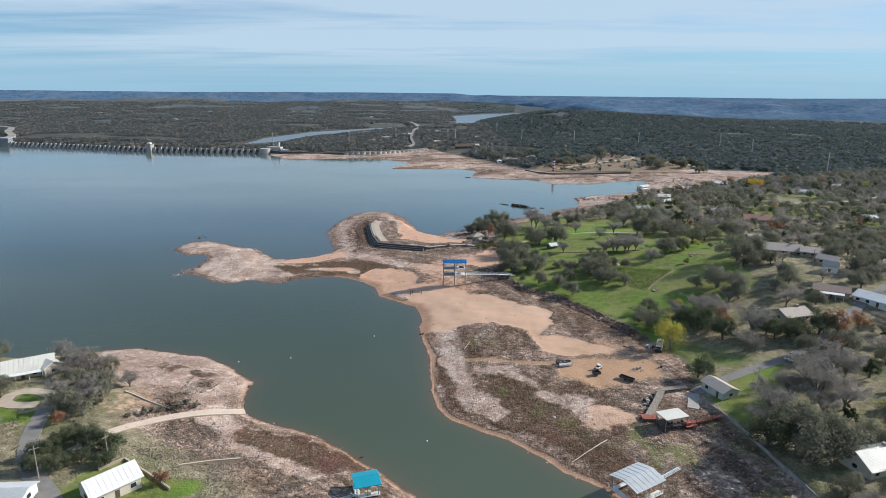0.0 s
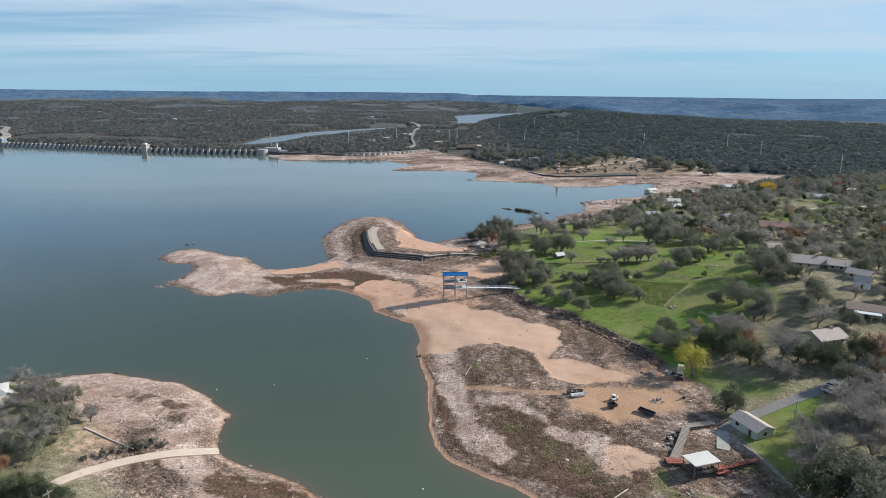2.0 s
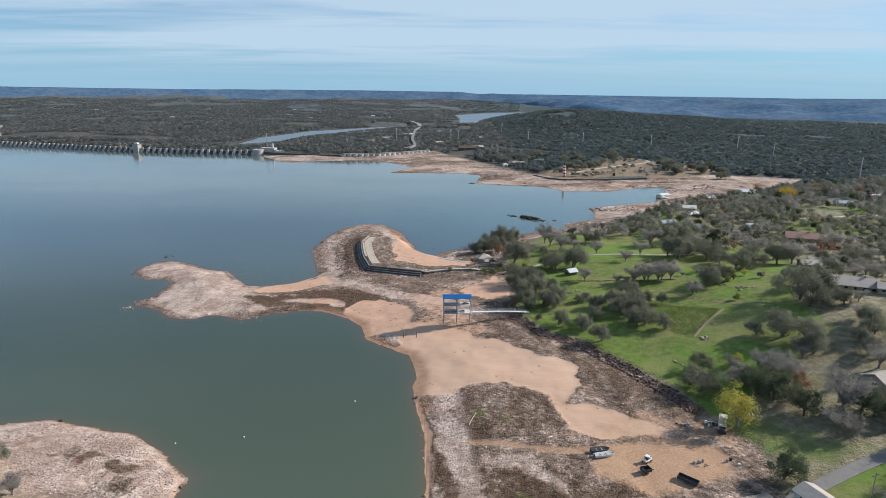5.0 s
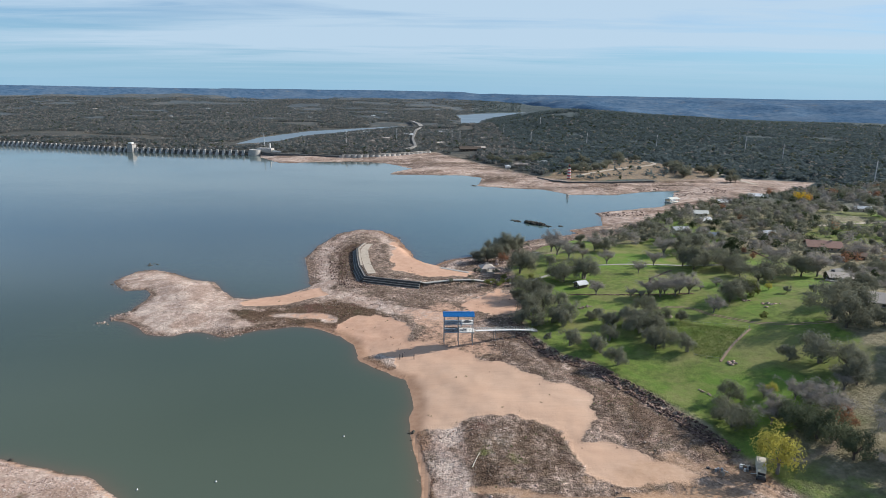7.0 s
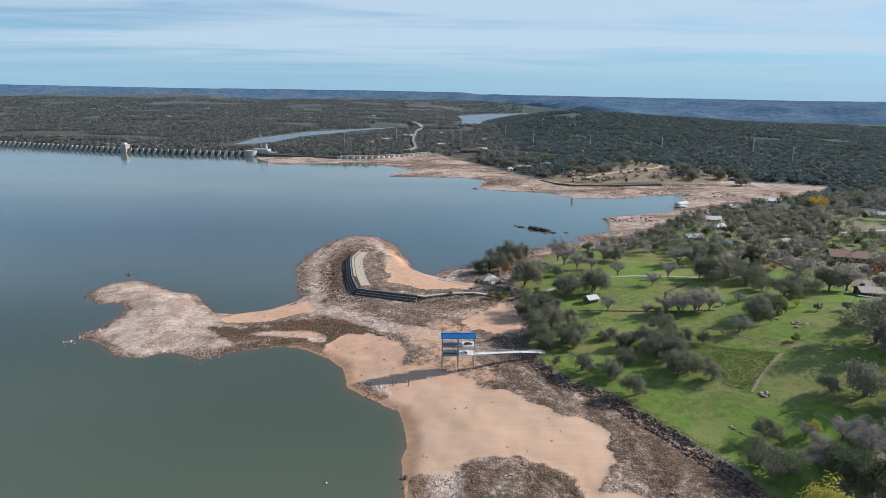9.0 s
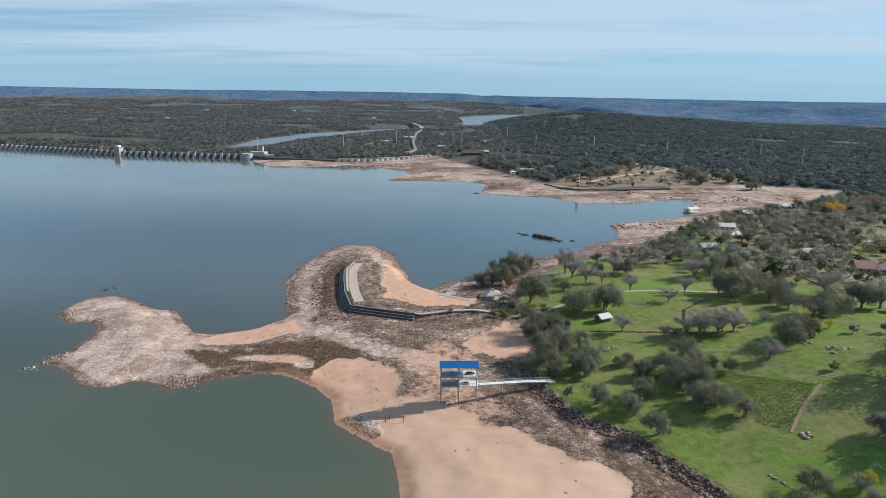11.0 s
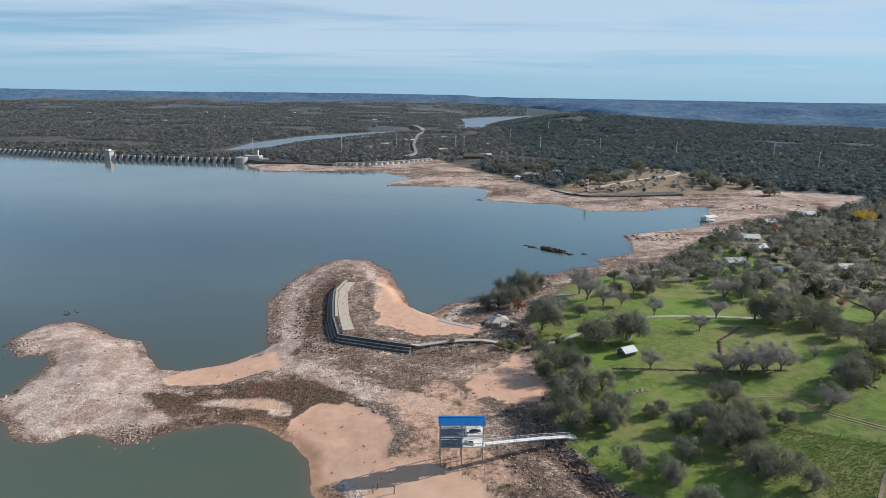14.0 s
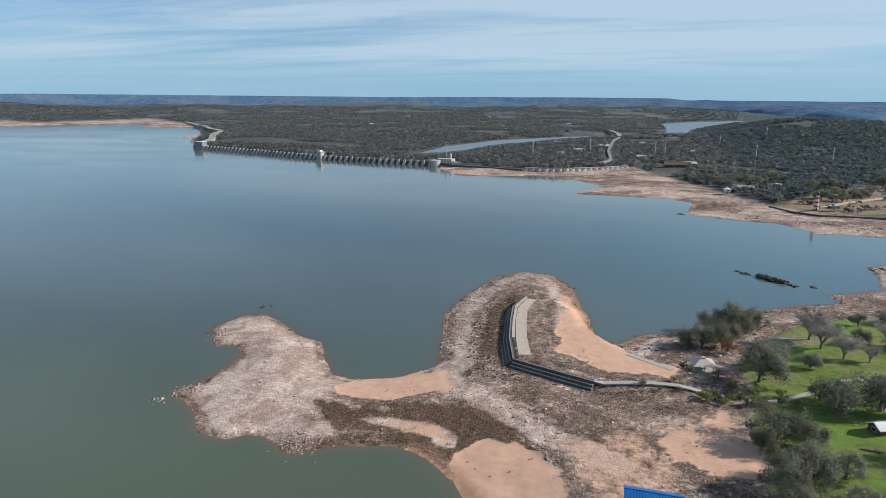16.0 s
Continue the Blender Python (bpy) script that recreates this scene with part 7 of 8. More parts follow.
# the near headland
house(-79.5, 127.0, 50, 11, 7.6, 3.2, 2.3, CREAM_PAINT, WHITE_ROOF, "cream house with a tall pale metal gable roof", 1.2, over=0.6)
for line in ([(-87, 135), (-83, 140), (-74, 134), (-66, 128)], [(-68, 138), (-61.5, 142.5), (-55, 146)]):
    w = empty("garden_wall", Matrix(), "low tan stone garden wall on the headland", "wall")
    for a, b in zip(line, line[1:]):
        part("wall_run", beam((*a, ground_z(*a) + 0.1), (*b, ground_z(*b) + 0.1), 0.35, 1.0), TAN_WALL, w)
        part("coping", beam((*a, ground_z(*a) + 0.64), (*b, ground_z(*b) + 0.64), 0.45, 0.08), GRAVEL, w)
house(-143, 190, 32, 17, 10.0, 3.2, 2.2, CREAM_PAINT, CREAM_ROOF, "long cream house with a pale metal roof", 0.7, over=1.0, porch=2.6)
house(-136, 192, -30, 8, 6.0, 3.0, 1.6, CREAM_PAINT, CREAM_ROOF, "cream house wing with a pale metal roof", 0.7, over=0.6)
house(-101, 122, 4, 10, 7.0, 2.6, 1.0, WHITE_PAINT, GREY_ROOF, "outbuilding with a pale blue-grey metal roof", 0.7, over=0.5)

# ---- vehicles and boats ----
def wheel(parent, x, y, r=0.35, w=0.24):
    bm = bmesh.new()
    bmesh.ops.create_cone(bm, cap_ends=True, segments=14, radius1=r, radius2=r, depth=w, matrix=Matrix.Translation((x, y, r)) @ Matrix.Rotation(math.pi / 2, 4, "X"))
    t = part("tyre", bm, RUBBER, parent)
    bm = bmesh.new()
    bmesh.ops.create_cone(bm, cap_ends=True, segments=10, radius1=r * 0.55, radius2=r * 0.55, depth=w + 0.03, matrix=Matrix.Translation((x, y, r)) @ Matrix.Rotation(math.pi / 2, 4, "X"))
    part("rim", bm, STEEL, t)


def car(x, y, yaw, mat, label, pickup=False):
    e = empty("car", pose(x, y, ground_z(x, y) + 0.14, 0, 0, yaw), label, "pickup" if pickup else "car")
    if pickup:
        side = [(-2.7, 0.4), (2.7, 0.4), (2.75, 0.95), (1.3, 1.08), (-2.7, 1.08)]
        cab = [(-0.7, 1.06), (1.35, 1.06), (0.75, 1.8), (-0.6, 1.8)]
    else:
        side = [(-2.3, 0.35), (2.3, 0.35), (2.3, 0.85), (1.2, 1.0), (-2.2, 1.0)]
        cab = [(-2.0, 0.98), (1.3, 0.98), (0.5, 1.6), (-1.5, 1.6)]
    turn = Matrix.Rotation(math.pi / 2, 4, "Z")
    for name, out, w, m in (("body", side, 0.95, mat), ("cabin", cab, 0.82, GLASS_DARK)):
        bm = prism(out, -w, w)
        bmesh.ops.transform(bm, matrix=Matrix(((0, 1, 0, 0), (1, 0, 0, 0), (0, 0, 1, 0), (0, 0, 0, 1))), verts=bm.verts)
        bmesh.ops.bevel(bm, geom=bm.edges[:], offset=0.07, segments=2, affect="EDGES")
        part(name, bm, m, e)
    zt = 1.78 if pickup else 1.58
    part("roof", box(cab[3][0], cab[2][0], -0.8, 0.8, zt, zt + 0.06, 0.02), mat, e)
    if pickup:
        part("bed_floor", box(-2.55, -0.8, -0.75, 0.75, 1.085, 1.1), DARK_METAL, e)
    for px in (-1.5, 1.5):
        for py in (-0.85, 0.85):
            wheel(e, px, py)
    for py in (-0.65, 0.65):
        part("headlight", box(side[2][0] - 0.05, side[2][0] + 0.02, py - 0.15, py + 0.15, 0.62, 0.78), WHITE_PAINT, e)


car(124.5, 202.0, -50, WHITE_PAINT, "white pickup parked beside the asphalt drive", True)
car(127, 205.0, -48, WHITE_PAINT, "white car parked behind the pickup on the drive")
car(214, 304, 30, DARK_METAL, "dark car parked on the gravel road")
car(207, 291, -20, WHITE_PAINT, "white car parked on the grass")
car(207, 396, 60, DARK_METAL, "dark car parked on the forecourt")
car(226, 409, 20, WHITE_PAINT, "white car parked on the forecourt")


def hull(parent, length, width, depth, mat):
    bm = bmesh.new()
    rows = []
    for s, w, k in ((-0.5, 0.86, 0.1), (-0.2, 1.0, 0.0), (0.15, 0.95, 0.0), (0.35, 0.65, 0.12), (0.5, 0.06, 0.4)):
        a = width / 2 * w
        rows.append([bm.verts.new((s * length, px, pz)) for px, pz in ((-a, depth), (-a * 0.85, depth * (0.3 + k)), (0, depth * k), (a * 0.85, depth * (0.3 + k)), (a, depth), (a * 0.85, depth * 0.97), (0, depth * (0.42 + 0.5 * k)), (-a * 0.85, depth * 0.97))])
    for a, b in zip(rows, rows[1:]):
        for i in range(8):
            j = (i + 1) % 8
            bm.faces.new((a[i], a[j], b[j], b[i]))
    bm.faces.new(rows[0][::-1])
    bm.faces.new(rows[-1])
    return part("hull", bm, mat, parent)


def boat(x, y, yaw, length, mat, label, tilt=6):
    e = empty("boat", pose(x, y, ground_z(x, y) + 0.05, tilt, 0, yaw), label, "boat")
    h = hull(e, length, length * 0.36, 0.9, mat)
    for s in (-0.2, 0.08):
        part("thwart", box(s * length - 0.15, s * length + 0.15, -length * 0.15, length * 0.15, 0.62, 0.7), WOOD, e)
    part("outboard", box(-length * 0.5 - 0.3, -length * 0.5, -0.2, 0.2, 0.3, 1.2, 0.06), DARK_METAL, e)


boat(44.5, 210.2, 12, 5.6, DARK_METAL, "dark aluminium boat stranded on the dry lake bed")
boat(45.2, 207.6, 14, 6.0, GREY_ROOF, "silver aluminium boat stranded on the dry lake bed", -5)


def trailer(x, y, yaw, length, mat, label, box_h=0.6):
    e = empty("trailer", pose(x, y, ground_z(x, y), 0, 3, yaw), label, "trailer")
    l2 = length / 2
    part("bed", box(-l2, l2, -0.95, 0.95, 0.55, 0.65), DARK_METAL, e)
    for a, b, c, d in ((-l2, l2, -0.95, -0.88), (-l2, l2, 0.88, 0.95), (-l2, -l2 + 0.07, -0.95, 0.95), (l2 - 0.07, l2, -0.95, 0.95)):
        part("side", box(a, b, c, d, 0.65, 0.65 + box_h), mat, e)
    part("drawbar", beam((l2, 0, 0.6), (l2 + 1.4, 0, 0.45), 0.1), DARK_METAL, e)
    for py in (-1.05, 1.05):
        wheel(e, -0.2, py, 0.36, 0.2)


trailer(64.0, 196.2, -38, 5.2, DARK_METAL, "long dark open trailer on the dry lake bed")
trailer(54.3, 200.3, 20, 2.6, DARK_METAL, "small dark utility trailer on the dry lake bed", 0.8)


def buggy(x, y, yaw, mat, label):
    e = empty("utility_buggy", pose(x, y, ground_z(x, y), 0, 0, yaw), label, "buggy")
    part("body", box(-1.3, 1.3, -0.65, 0.65, 0.45, 0.95, 0.1), mat, e)
    part("hood", box(0.6, 1.35, -0.6, 0.6, 0.9, 1.15, 0.08), mat, e)
    part("seat", box(-0.5, 0.1, -0.55, 0.55, 0.95, 1.3, 0.06), RUBBER, e)
    bm = bmesh.new()
    for px in (-0.6, 0.55):
        for py in (-0.6, 0.6):
            add_beam(bm, (px, py, 0.9), (px * 0.9, py * 0.9, 1.9), 0.06)
    part("roll_cage", bm, DARK_METAL, e)
    part("roof", box(-0.6, 0.55, -0.6, 0.6, 1.88, 1.94, 0.02), mat, e)
    for px in (-0.9, 0.9):
        for py in (-0.7, 0.7):
            wheel(e, px, py, 0.32, 0.25)


buggy(56.2, 205.2, 35, WHITE_PAINT, "white utility buggy on the bare ground")


def make_truck():
    x, y = 84.2, 222.5
    e = empty("truck", pose(x, y, ground_z(x, y), 0, 0, -114), "old white box truck parked under the yellow tree", "truck")
    part("chassis", box(-3.8, 3.6, -0.9, 0.9, 0.55, 0.8), DARK_METAL, e)
    part("cargo_box", box(-3.8, 1.2, -1.15, 1.15, 0.8, 3.1, 0.06), CREAM_PAINT, e)
    part("roof_rack", box(-3.2, 0.6, -0.7, 0.7, 3.1, 3.25), BRANCH_WOOD, e)
    cb = part("cab", box(1.4, 3.0, -1.05, 1.05, 0.8, 2.5, 0.15), CREAM_PAINT, e)
    part("windscreen", box(2.98, 3.04, -0.9, 0.9, 1.6, 2.3), GLASS_DARK, cb)
    part("hood", box(3.0, 4.0, -0.95, 0.95, 0.8, 1.5, 0.12), DARK_METAL, e)
    for px in (-2.6, 2.9):
        for py in (-1.0, 1.0):
            wheel(e, px, py, 0.48, 0.3)


make_truck()


def junk(x, y, n, spread, seed, label):
    """A heap of cast-off boards, drums and crates."""
    rs = random.Random(seed)
    e = empty("scrap_heap", pose(x, y, ground_z(x, y)), label, "scrap")
    for k in range(n):
        px, py = rs.gauss(0, spread), rs.gauss(0, spread)
        m = rs.choice((WHITE_PAINT, DARK_METAL, WOOD, STEEL, DARK_METAL, BRANCH_WOOD))
        if rs.random() < 0.45:
            a = rs.uniform(0, 6.28)
            part("plank", beam((px, py, 0.1), (px + 1.6 * math.cos(a), py + 1.6 * math.sin(a), rs.uniform(0.1, 0.6)), 0.22, 0.08), m, e)
        elif rs.random() < 0.5:
            part("crate", box(px - 0.4, px + 0.4, py - 0.3, py + 0.3, -0.1, rs.uniform(0.4, 0.9), 0.05), m, e)
        else:
            part("drum", cyl(0.3, 0.3, -0.1, 0.85, px, py, 12), m, e)


junk(81.6, 225.0, 9, 0.9, 1, "jumble of pale boards and drums beside the truck")
junk(73.0, 223.0, 8, 1.1, 2, "scattered boards and crates on the bare ground")
junk(70.2, 203.4, 7, 0.9, 3, "scattered dark scrap and crates on the lake bed")
junk(79.0, 205.2, 8, 1.2, 4, "scattered boards and scrap on the lake bed")
junk(68.2, 183.6, 10, 1.3, 5, "pile of pale stones and boards by the boardwalk")
junk(65.6, 180.8, 6, 0.9, 6, "dark scrap heap beside the timber boardwalk")
junk(62.5, 158.0, 5, 1.0, 7, "few dark scraps on the dry bed below the dock")

for bx, by in ((-79, 216), (-60, 220), (-30, 243), (-5, 162)):
    e = empty("buoy", pose(bx, by, 0.0, 4, 3, 20), "white mooring buoy floating on the lake", "buoy", "mooring buoys")
    bm = bmesh.new()
    bmesh.ops.create_uvsphere(bm, u_segments=14, v_segments=9, radius=0.27, matrix=Matrix.Translation((0, 0, 0.08)))
    part("float", bm, WHITE_PAINT, e)
    part("ring", cyl(0.06, 0.04, 0.30, 0.44, 0, 0, 8), STEEL, e)

# fallen, bleached trunks on the headland
for a, b, r in (((-103, 179, 0), (-86, 173, 0), 0.28), ((8, 226, 0), (10.5, 233, 0), 0.13), ((48, 160, 0), (36, 151, 0), 0.2)):
    run = [(a[0] + (b[0] - a[0]) * s, a[1] + (b[1] - a[1]) * s + 0.5 * s * (1 - s)) for s in (0, 0.2, 0.4, 0.6, 0.8, 1)]
    me = join_tubes("fallen_trunk", [tube([(px, py, ground_z(px, py) + 0.9 * r) for px, py in run], [r * (1 - 0.1 * k) for k in range(6)], 7)], BRANCH_WOOD)
    tagged(new("fallen_trunk", me), "bleached fallen tree trunk on bare ground", "log")


def utility_pole(x, y, h, yaw, label="grey wooden utility pole with a crossarm", group="utility poles"):
    e = empty("utility_pole", pose(x, y, ground_z(x, y), 0, 0, yaw), label, "pole", group)
    part("pole", cyl(0.17, 0.11, -0.5, h, 0, 0, 8), WOOD, e)
    part("crossarm", box(-1.1, 1.1, -0.06, 0.06, h - 0.9, h - 0.75), WOOD, e)
    for px in (-1, 0, 1):
        part("insulator", cyl(0.05, 0.07, h - 0.75, h - 0.5, px, 0, 6), DARK_METAL, e)


for p in ((104.5, 186.5, 7.5, 20), (-99.5, 131.0, 9.0, 40), (-86, 138, 8.5, 70), (199, 296, 9, 10), (176, 282, 9, 30), (152, 262, 9, 50), (240, 330, 10, 10)):
    utility_pole(*p)


def cove_dock():
    x, y = 220, 676
    e = empty("boat_dock", pose(x, y, 0, 0, 0, 30), "white boat dock with a pale roof in the cove", "dock")
    for px in (-5, 5):
        for py in (-3.5, 3.5):
            part("pile", cyl(0.2, 0.2, -2, 3.6, px, py, 8), STEEL, e)
    part("roof", gable_roof(12, 8.5, 3.6, 1.2, 0.4, 0.2), CREAM_ROOF, e)
    part("deck", box(-6, 6, -4.2, 4.2, 0.5, 0.8, 0.04), WHITE_PAINT, e)
    part("wall", box(-5.6, 0.0, 2.2, 3.8, 0.8, 2.8), CREAM_PAINT, e)


cove_dock()

# ---- across the water: lighthouse, park, dams, pylons, bridge ----
def make_lighthouse():
    x, y = 140.5, 796.0
    e = empty("lighthouse", pose(x, y, ground_z(x, y)), "red and white banded lighthouse tower above the shore", "lighthouse")
    e.scale = (0.85, 0.85, 1.16)
    z0, h = -0.5, 12.2
    n = 8
    for k in range(n):
        a, b = k / n, (k + 1) / n
        part("band", cyl(2.5 - 0.9 * a, 2.5 - 0.9 * b, z0 + h * a, z0 + h * b, 0, 0, 18), WHITE_PAINT if k % 2 else RED_PAINT, e)
    part("gallery", cyl(2.3, 2.3, 11.7, 12.0, 0, 0, 18), DARK_METAL, e)
    lamp = part("lantern_room", cyl(1.1, 1.1, 12.0, 13.7, 0, 0, 12), GLASS_DARK, e)
    part("cap", cyl(1.4, 0.15, 13.7, 14.8, 0, 0, 12), RED_PAINT, lamp)
    part("door", box(-0.6, 0.6, -2.6, -2.3, 0, 2.2), DARK_WOOD, e)


make_lighthouse()
w = empty("park_wall", Matrix(), "dark stone wall along the lakeside park", "wall", kind="structure")
for a, b in zip([(106, 812), (120, 787), (139, 775), (189, 780)], [(120, 787), (139, 775), (189, 780), (240, 793)]):
    za = min(ground_z(a[0], a[1] + 3), ground_z(b[0], b[1] + 3))
    part("wall_run", beam((*a, za - 0.6), (*b, za - 0.6), 1.2, 4.2), DARK_CONCRETE, w)


def lookout(x, y):
    e = empty("lookout_hut", pose(x, y, ground_z(x, y), 0, 0, 15), "white lookout hut on stilts above the shore", "hut")
    for px in (-2, 2):
        for py in (-2, 2):
            part("stilt", box(px - 0.2, px + 0.2, py - 0.2, py + 0.2, -0.6, 3.0), WHITE_PAINT, e)
    part("cabin", box(-2.8, 2.8, -2.8, 2.8, 3.0, 5.4, 0.05), WHITE_PAINT, e)
    window(e, 0, -2.8, 3.9, 3.2, 1.0, "-y")
    bm = bmesh.new()
    bmesh.ops.create_cone(bm, cap_ends=True, segments=4, radius1=5.2, radius2=0.4, depth=1.6, matrix=Matrix.Translation((0, 0, 6.2)) @ Matrix.Rotation(math.pi / 4, 4, "Z"))
    part("roof", bm, WHITE_ROOF, e)


lookout(77, 884)
house(34, 1118, 8, 34, 14, 4.2, 3.2, DARK_WOOD, DARK_WOOD, "long brown lakeside lodge with broad gable roof", over=1.6, chimney=True)
house(52, 1138, 20, 16, 10, 3.6, 2.2, DARK_WOOD, SHINGLE, "dark lodge annexe with a grey roof", over=1.2)
for x, y, yaw, l_ in ((96, 912, -8, 20), (128, 930, 10, 13), (-18, 1240, 30, 16), (-130, 1330, 10, 16), (-150, 1250, 0, 12), (-90, 1420, 15, 18), (-20, 1500, 5, 14), (-200, 1560, 5, 14), (70, 1360, 0, 12),
                      (-500, 2300, 5, 15), (-640, 2550, 20, 14), (-300, 2500, 12, 14), (-220, 2380, 32, 13), (-420, 2800, 40, 16), (-900, 2600, 25, 15), (-1100, 2900, 0, 17), (-760, 3100, 30, 18), (-120, 2700, 20, 15), (-60, 2900, 40, 15),
                      (-540, 2420, 35, 13), (-350, 2300, 50, 14), (-260, 2620, 15, 13), (-1300, 2500, 20, 15), (-1500, 2700, 40, 16), (-980, 2250, 10, 14)):
    house(x, y, yaw, l_, l_ * 0.55, 2.6, 2.0, TAN_WALL, GREY_ROOF if l_ % 4 else SHINGLE, "distant pale house half hidden in the woods", over=0.8, group="distant houses")

DAM_LINE = [(-311, 1065), (-415, 1072), (-524, 1088), (-585, 1103), (-708, 1145), (-846, 1184)]


def along(line, gap):
    """Places at even steps along a line, with the way there."""
    out, left = [], 0.0
    for a, b in zip(line, line[1:]):
        d = math.dist(a, b)
        w_ = ((b[0] - a[0]) / d, (b[1] - a[1]) / d)
        s = left
        while s < d:
            out.append((a[0] + w_[0] * s, a[1] + w_[1] * s, math.atan2(w_[1], w_[0])))
            s += gap
        left = s - d
    return out


def make_dam():
    e = empty("dam", Matrix(), "long pale concrete buttress dam across the lake", "dam")
    for a, b in zip(DAM_LINE, DAM_LINE[1:]):
        # shade between the piers is put into this wall's darker concrete
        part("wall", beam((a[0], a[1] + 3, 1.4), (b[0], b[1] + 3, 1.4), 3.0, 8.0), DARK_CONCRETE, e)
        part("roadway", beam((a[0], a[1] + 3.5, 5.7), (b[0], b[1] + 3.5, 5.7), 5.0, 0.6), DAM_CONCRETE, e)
        part("parapet", beam((a[0], a[1] + 1.2, 6.4), (b[0], b[1] + 1.2, 6.4), 0.4, 1.0), DAM_CONCRETE, e)
    first = None
    for x, y, a in along(DAM_LINE, 10.8):
        if first is None:
            # a raking pier: foot well out in the water, head under the roadway
            bm = prism([(-7.5, -2.5), (2.5, -2.5), (2.5, 6.6), (-0.6, 6.6), (-1.4, 5.6)], -1.9, 1.9)
            first = part("pier", bm, SLAB_CONCRETE, e)
            cap = part("pier_cap", box(-1.4, 1.4, -1.4, 1.6, 6.6, 7.8, 0.2), SLAB_CONCRETE, e)
            ob, oc = first, cap
        else:
            ob, oc = new("pier", first.data), new("pier_cap", cap.data)
            ob.parent = oc.parent = e
        turn = a + math.pi
        ob.matrix_local = oc.matrix_local = Matrix.Translation((x, y, 0)) @ Matrix.Rotation(turn, 4, "Z")
    t = empty("gate_tower", pose(-524, 1086, 0, 0, 0, 172), "square pale concrete gate tower on the dam", "tower")
    part("shaft", box(-5, 5, -5.5, 5, -2.5, 12.5, 0.3), SLAB_CONCRETE, t)
    part("cornice", box(-5.8, 5.8, -6.3, 5.6, 12.5, 13.3, 0.1), DAM_CONCRETE, t)
    part("penthouse", box(-3, 3, -3, 3, 13.3, 15.6, 0.1), WHITE_PAINT, t)
    window(t, 0, -5.5, 8, 1.6, 2.6, "-y")
    g = empty("gatehouse", pose(-852, 1190, 0, 0, 0, 165), "pale blue-grey gatehouse at the dam's far end", "building")
    part("base", box(-14, 14, -6, 8, -2.5, 8.0, 0.3), DAM_CONCRETE, g)
    part("hall", box(-13, 13, -4, 6, 8.0, 14.0, 0.2), BLUE_GREY, g)
    part("roof", box(-13.8, 13.8, -4.8, 6.8, 14.0, 14.6, 0.05), WHITE_ROOF, g)
    h = empty("powerhouse", pose(-300, 1078, 0, 0, 0, 175), "white concrete powerhouse behind the dam", "building")
    part("hall", box(-14, 10, -2, 12, -1, 11.0, 0.2), SLAB_CONCRETE, h)
    part("stack", cyl(1.4, 1.2, 11.0, 19.0, -10, 6, 12), WHITE_PAINT, h)
    part("annexe", box(-30, -15, 2, 12, -1, 7.0, 0.2), WHITE_PAINT, h)
    k = cyl(9, 9, -2.5, 9.0, -313, 1064, 24)
    part("abutment", k, SLAB_CONCRETE, e)


make_dam()
ARCH_LINE = [(-166, 1019.5), (-140, 1024), (-112, 1034), (-69, 1066), (-33, 1104)]
PLAIN_LINE = [(-306, 1066), (-279, 1043), (-219, 1028), (-166, 1019.5)]


def make_arch_dam():
    e = empty("arch_dam", Matrix(), "row of pale concrete arches of a low multiple-arch dam", "dam")
    for a, b in zip(PLAIN_LINE, PLAIN_LINE[1:]):
        part("wall", beam((a[0], a[1] + 1, 2.4), (b[0], b[1] + 1, 2.4), 2.4, 6.0), DARK_CONCRETE, e)
        part("parapet", beam((a[0], a[1] + 0.6, 5.6), (b[0], b[1] + 0.6, 5.6), 0.5, 0.7), DAM_CONCRETE, e)
    for a, b in zip(ARCH_LINE, ARCH_LINE[1:]):
        part("roadway", beam((a[0], a[1] + 4.5, 7.4), (b[0], b[1] + 4.5, 7.4), 5.0, 0.7), DAM_CONCRETE, e)
    first = None
    for x, y, a in along(ARCH_LINE, 9.3):
        if first is None:
            bm = bmesh.new()
            ring = []
            for k in range(11):
                t = math.pi * k / 10
                ring.append([bm.verts.new((4.3 * math.cos(t), -3.6 * math.sin(t) - r, z)) for r, z in ((1.8, -2.0), (0.0, 6.6), (-0.9, 6.6))])
            for p, q in zip(ring, ring[1:]):
                bm.faces.new((p[0], q[0], q[1], p[1]))
                bm.faces.new((p[1], q[1], q[2], p[2]))
            first = part("arch", bm, SLAB_CONCRETE, e)
            pier = part("pier", box(-0.7, 0.7, -3.2, 7.0, -2.0, 7.2, 0.1), DAM_CONCRETE, e)
            ob, oc = first, pier
        else:
            ob, oc = new("arch", first.data), new("pier", pier.data)
            ob.parent = oc.parent = e
        ob.matrix_local = Matrix.Translation((x, y + 3, 0)) @ Matrix.Rotation(a, 4, "Z")
        oc.matrix_local = ob.matrix_local @ Matrix.Translation((4.65, 0, 0))


make_arch_dam()

# the earth embankment beyond the gatehouse
slab_run("embankment", [(-870, 1205), (-905, 1290), (-1010, 1420), (-1119, 1598), (-1204, 1657), (-1400, 1860), (-1659, 2078)], 14, DAM_CONCRETE, "pale concrete-topped embankment of the dam", 5.5, 30, 8.0, "embankment")

PYLON_SPOTS = [(500, 1128, 26), (497, 1001, 27), (484, 777, 27), (370, 1188, 24), (262, 1265, 22), (152, 1241, 24), (20, 1321, 22), (4, 1319, 22), (-187, 1190, 28), (-106, 1308, 24), (-316, 1125, 26), (122, 1490, 24), (232, 1686, 22)]


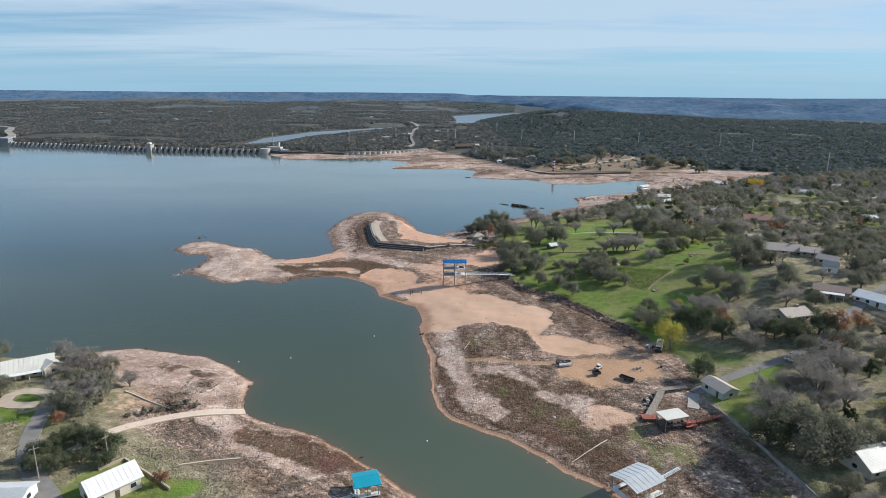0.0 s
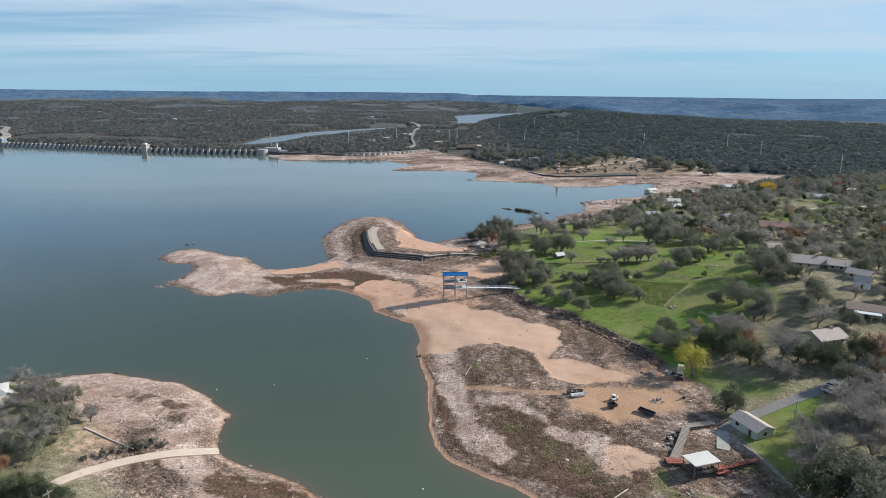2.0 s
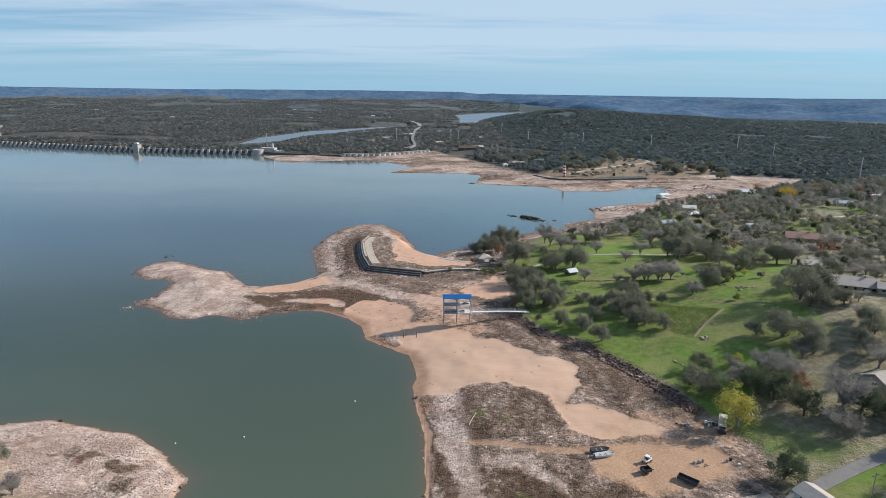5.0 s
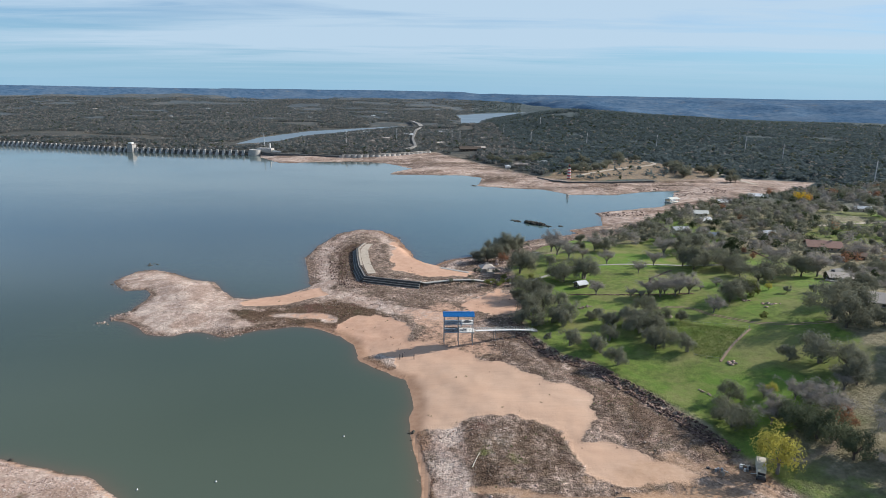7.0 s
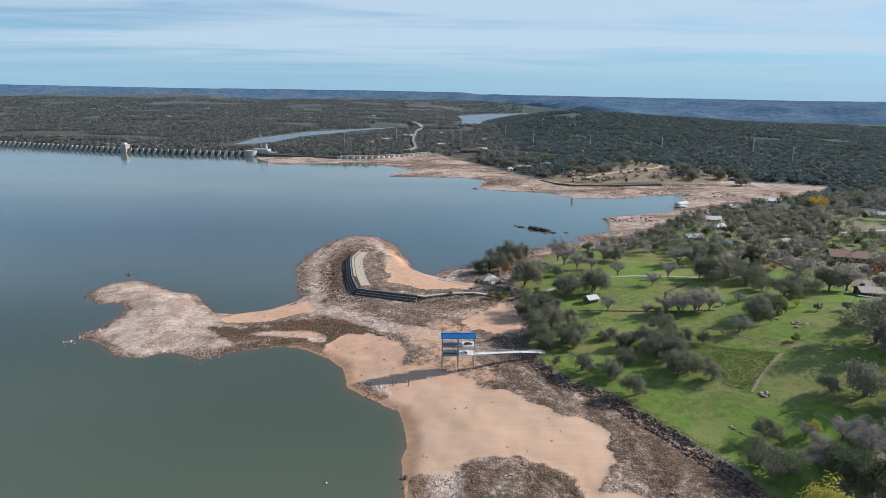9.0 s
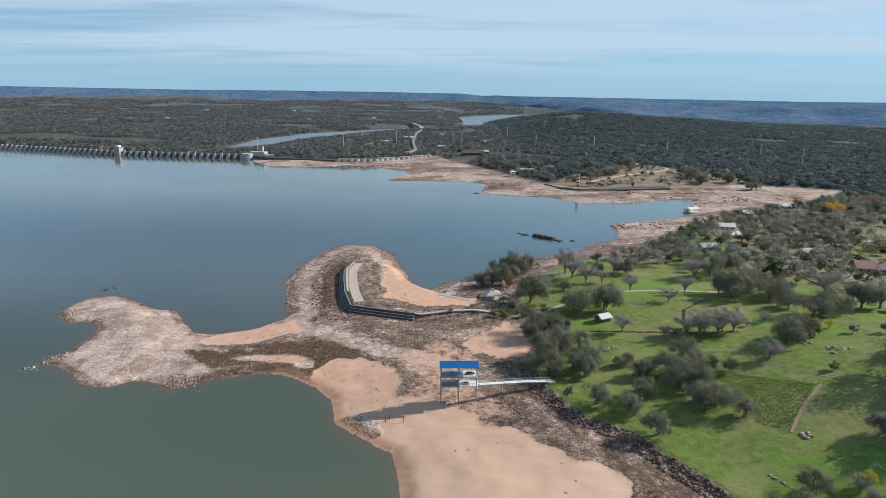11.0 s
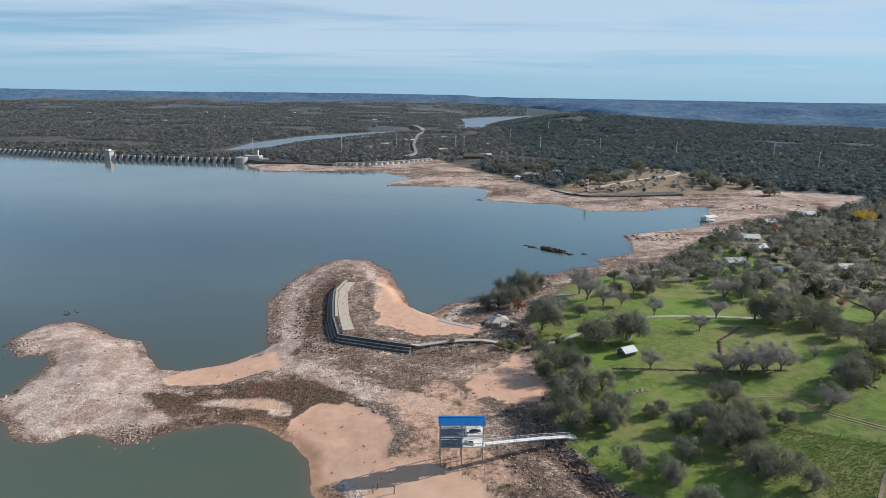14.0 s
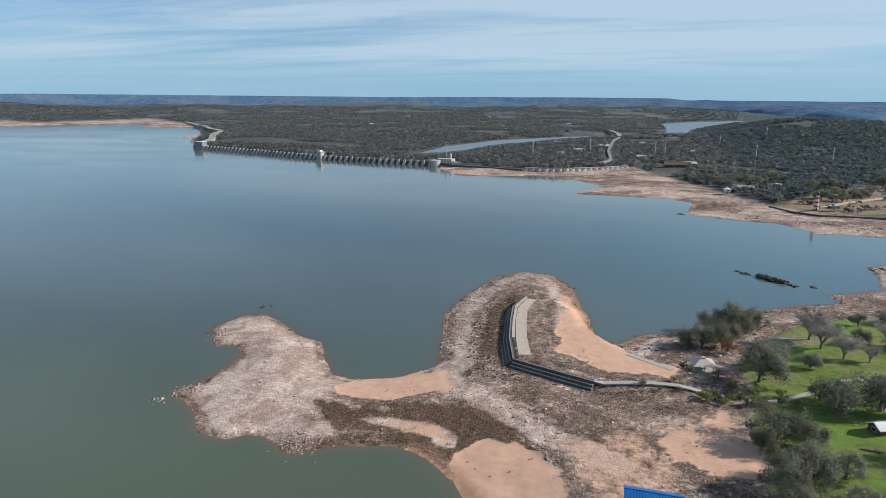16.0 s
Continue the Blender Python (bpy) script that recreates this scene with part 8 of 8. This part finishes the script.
def make_pylon():
    e = empty("pylon", Matrix(), "tall slender pale steel power pole among the trees", "pylon", "power line pylons")
    part("pole", cyl(0.75, 0.4, -1, 26, 0, 0, 8), POLE_STEEL, e)
    for z, w_ in ((25.0, 2.6), (22.6, 3.2), (20.2, 2.6)):
        part("crossarm", beam((-w_, 0, z), (w_, 0, z + 0.3), 0.3), POLE_STEEL, e)
    return e


first_pylon = make_pylon()
for k, (x, y, h) in enumerate(PYLON_SPOTS):
    m = pose(x, y, ground_z(x, y) - 0.5, 0, 0, 25 + 11 * (k % 5))
    if k:
        ob = copy_thing(first_pylon, m)
        ob.scale = (1, 1, h / 26)
    else:
        first_pylon.matrix_world = m
LINES = [((4, 1319), (370, 1188), 22), ((370, 1188), (500, 1128), 23), ((-187, 1190), (4, 1319), 24), ((500, 1128), (497, 1001), 25), ((497, 1001), (484, 777), 25)]
for (a, b, h) in LINES:
    e = empty("power_line", Matrix(), "thin overhead power cables between pylons", "cables")
    za, zb = ground_z(*a) + h, ground_z(*b) + h
    for off in (-3.5, 0.0, 3.5):
        pts = []
        for k in range(9):
            t = k / 8
            pts.append((a[0] + (b[0] - a[0]) * t, a[1] + (b[1] - a[1]) * t + off, za + (zb - za) * t - 7 * 4 * t * (1 - t)))
        o = new("cable", join_tubes("cable", [tube(pts, [0.05] * 9, 4)], STEEL))
        o.parent = e


def make_bridge():
    e = empty("bridge", Matrix(), "pale concrete road bridge over the river", "bridge")
    pts = [(-84, 1850), (-92, 1950), (-112, 2070), (-132, 2171)]
    for a, b in zip(pts, pts[1:]):
        part("deck", beam((*a, 9.5), (*b, 9.5), 13.0, 1.6), DAM_CONCRETE, e)
        part("parapet", beam((a[0] - 6.3, a[1], 11), (b[0] - 6.3, b[1], 11), 0.5, 1.4), DAM_CONCRETE, e)
    for x, y in ((-87, 1890), (-91, 1935), (-98, 1985), (-108, 2045), (-120, 2110)):
        part("pier", box(x - 4, x + 4, y - 1.2, y + 1.2, -3, 8.8), DAM_CONCRETE, e)


make_bridge()
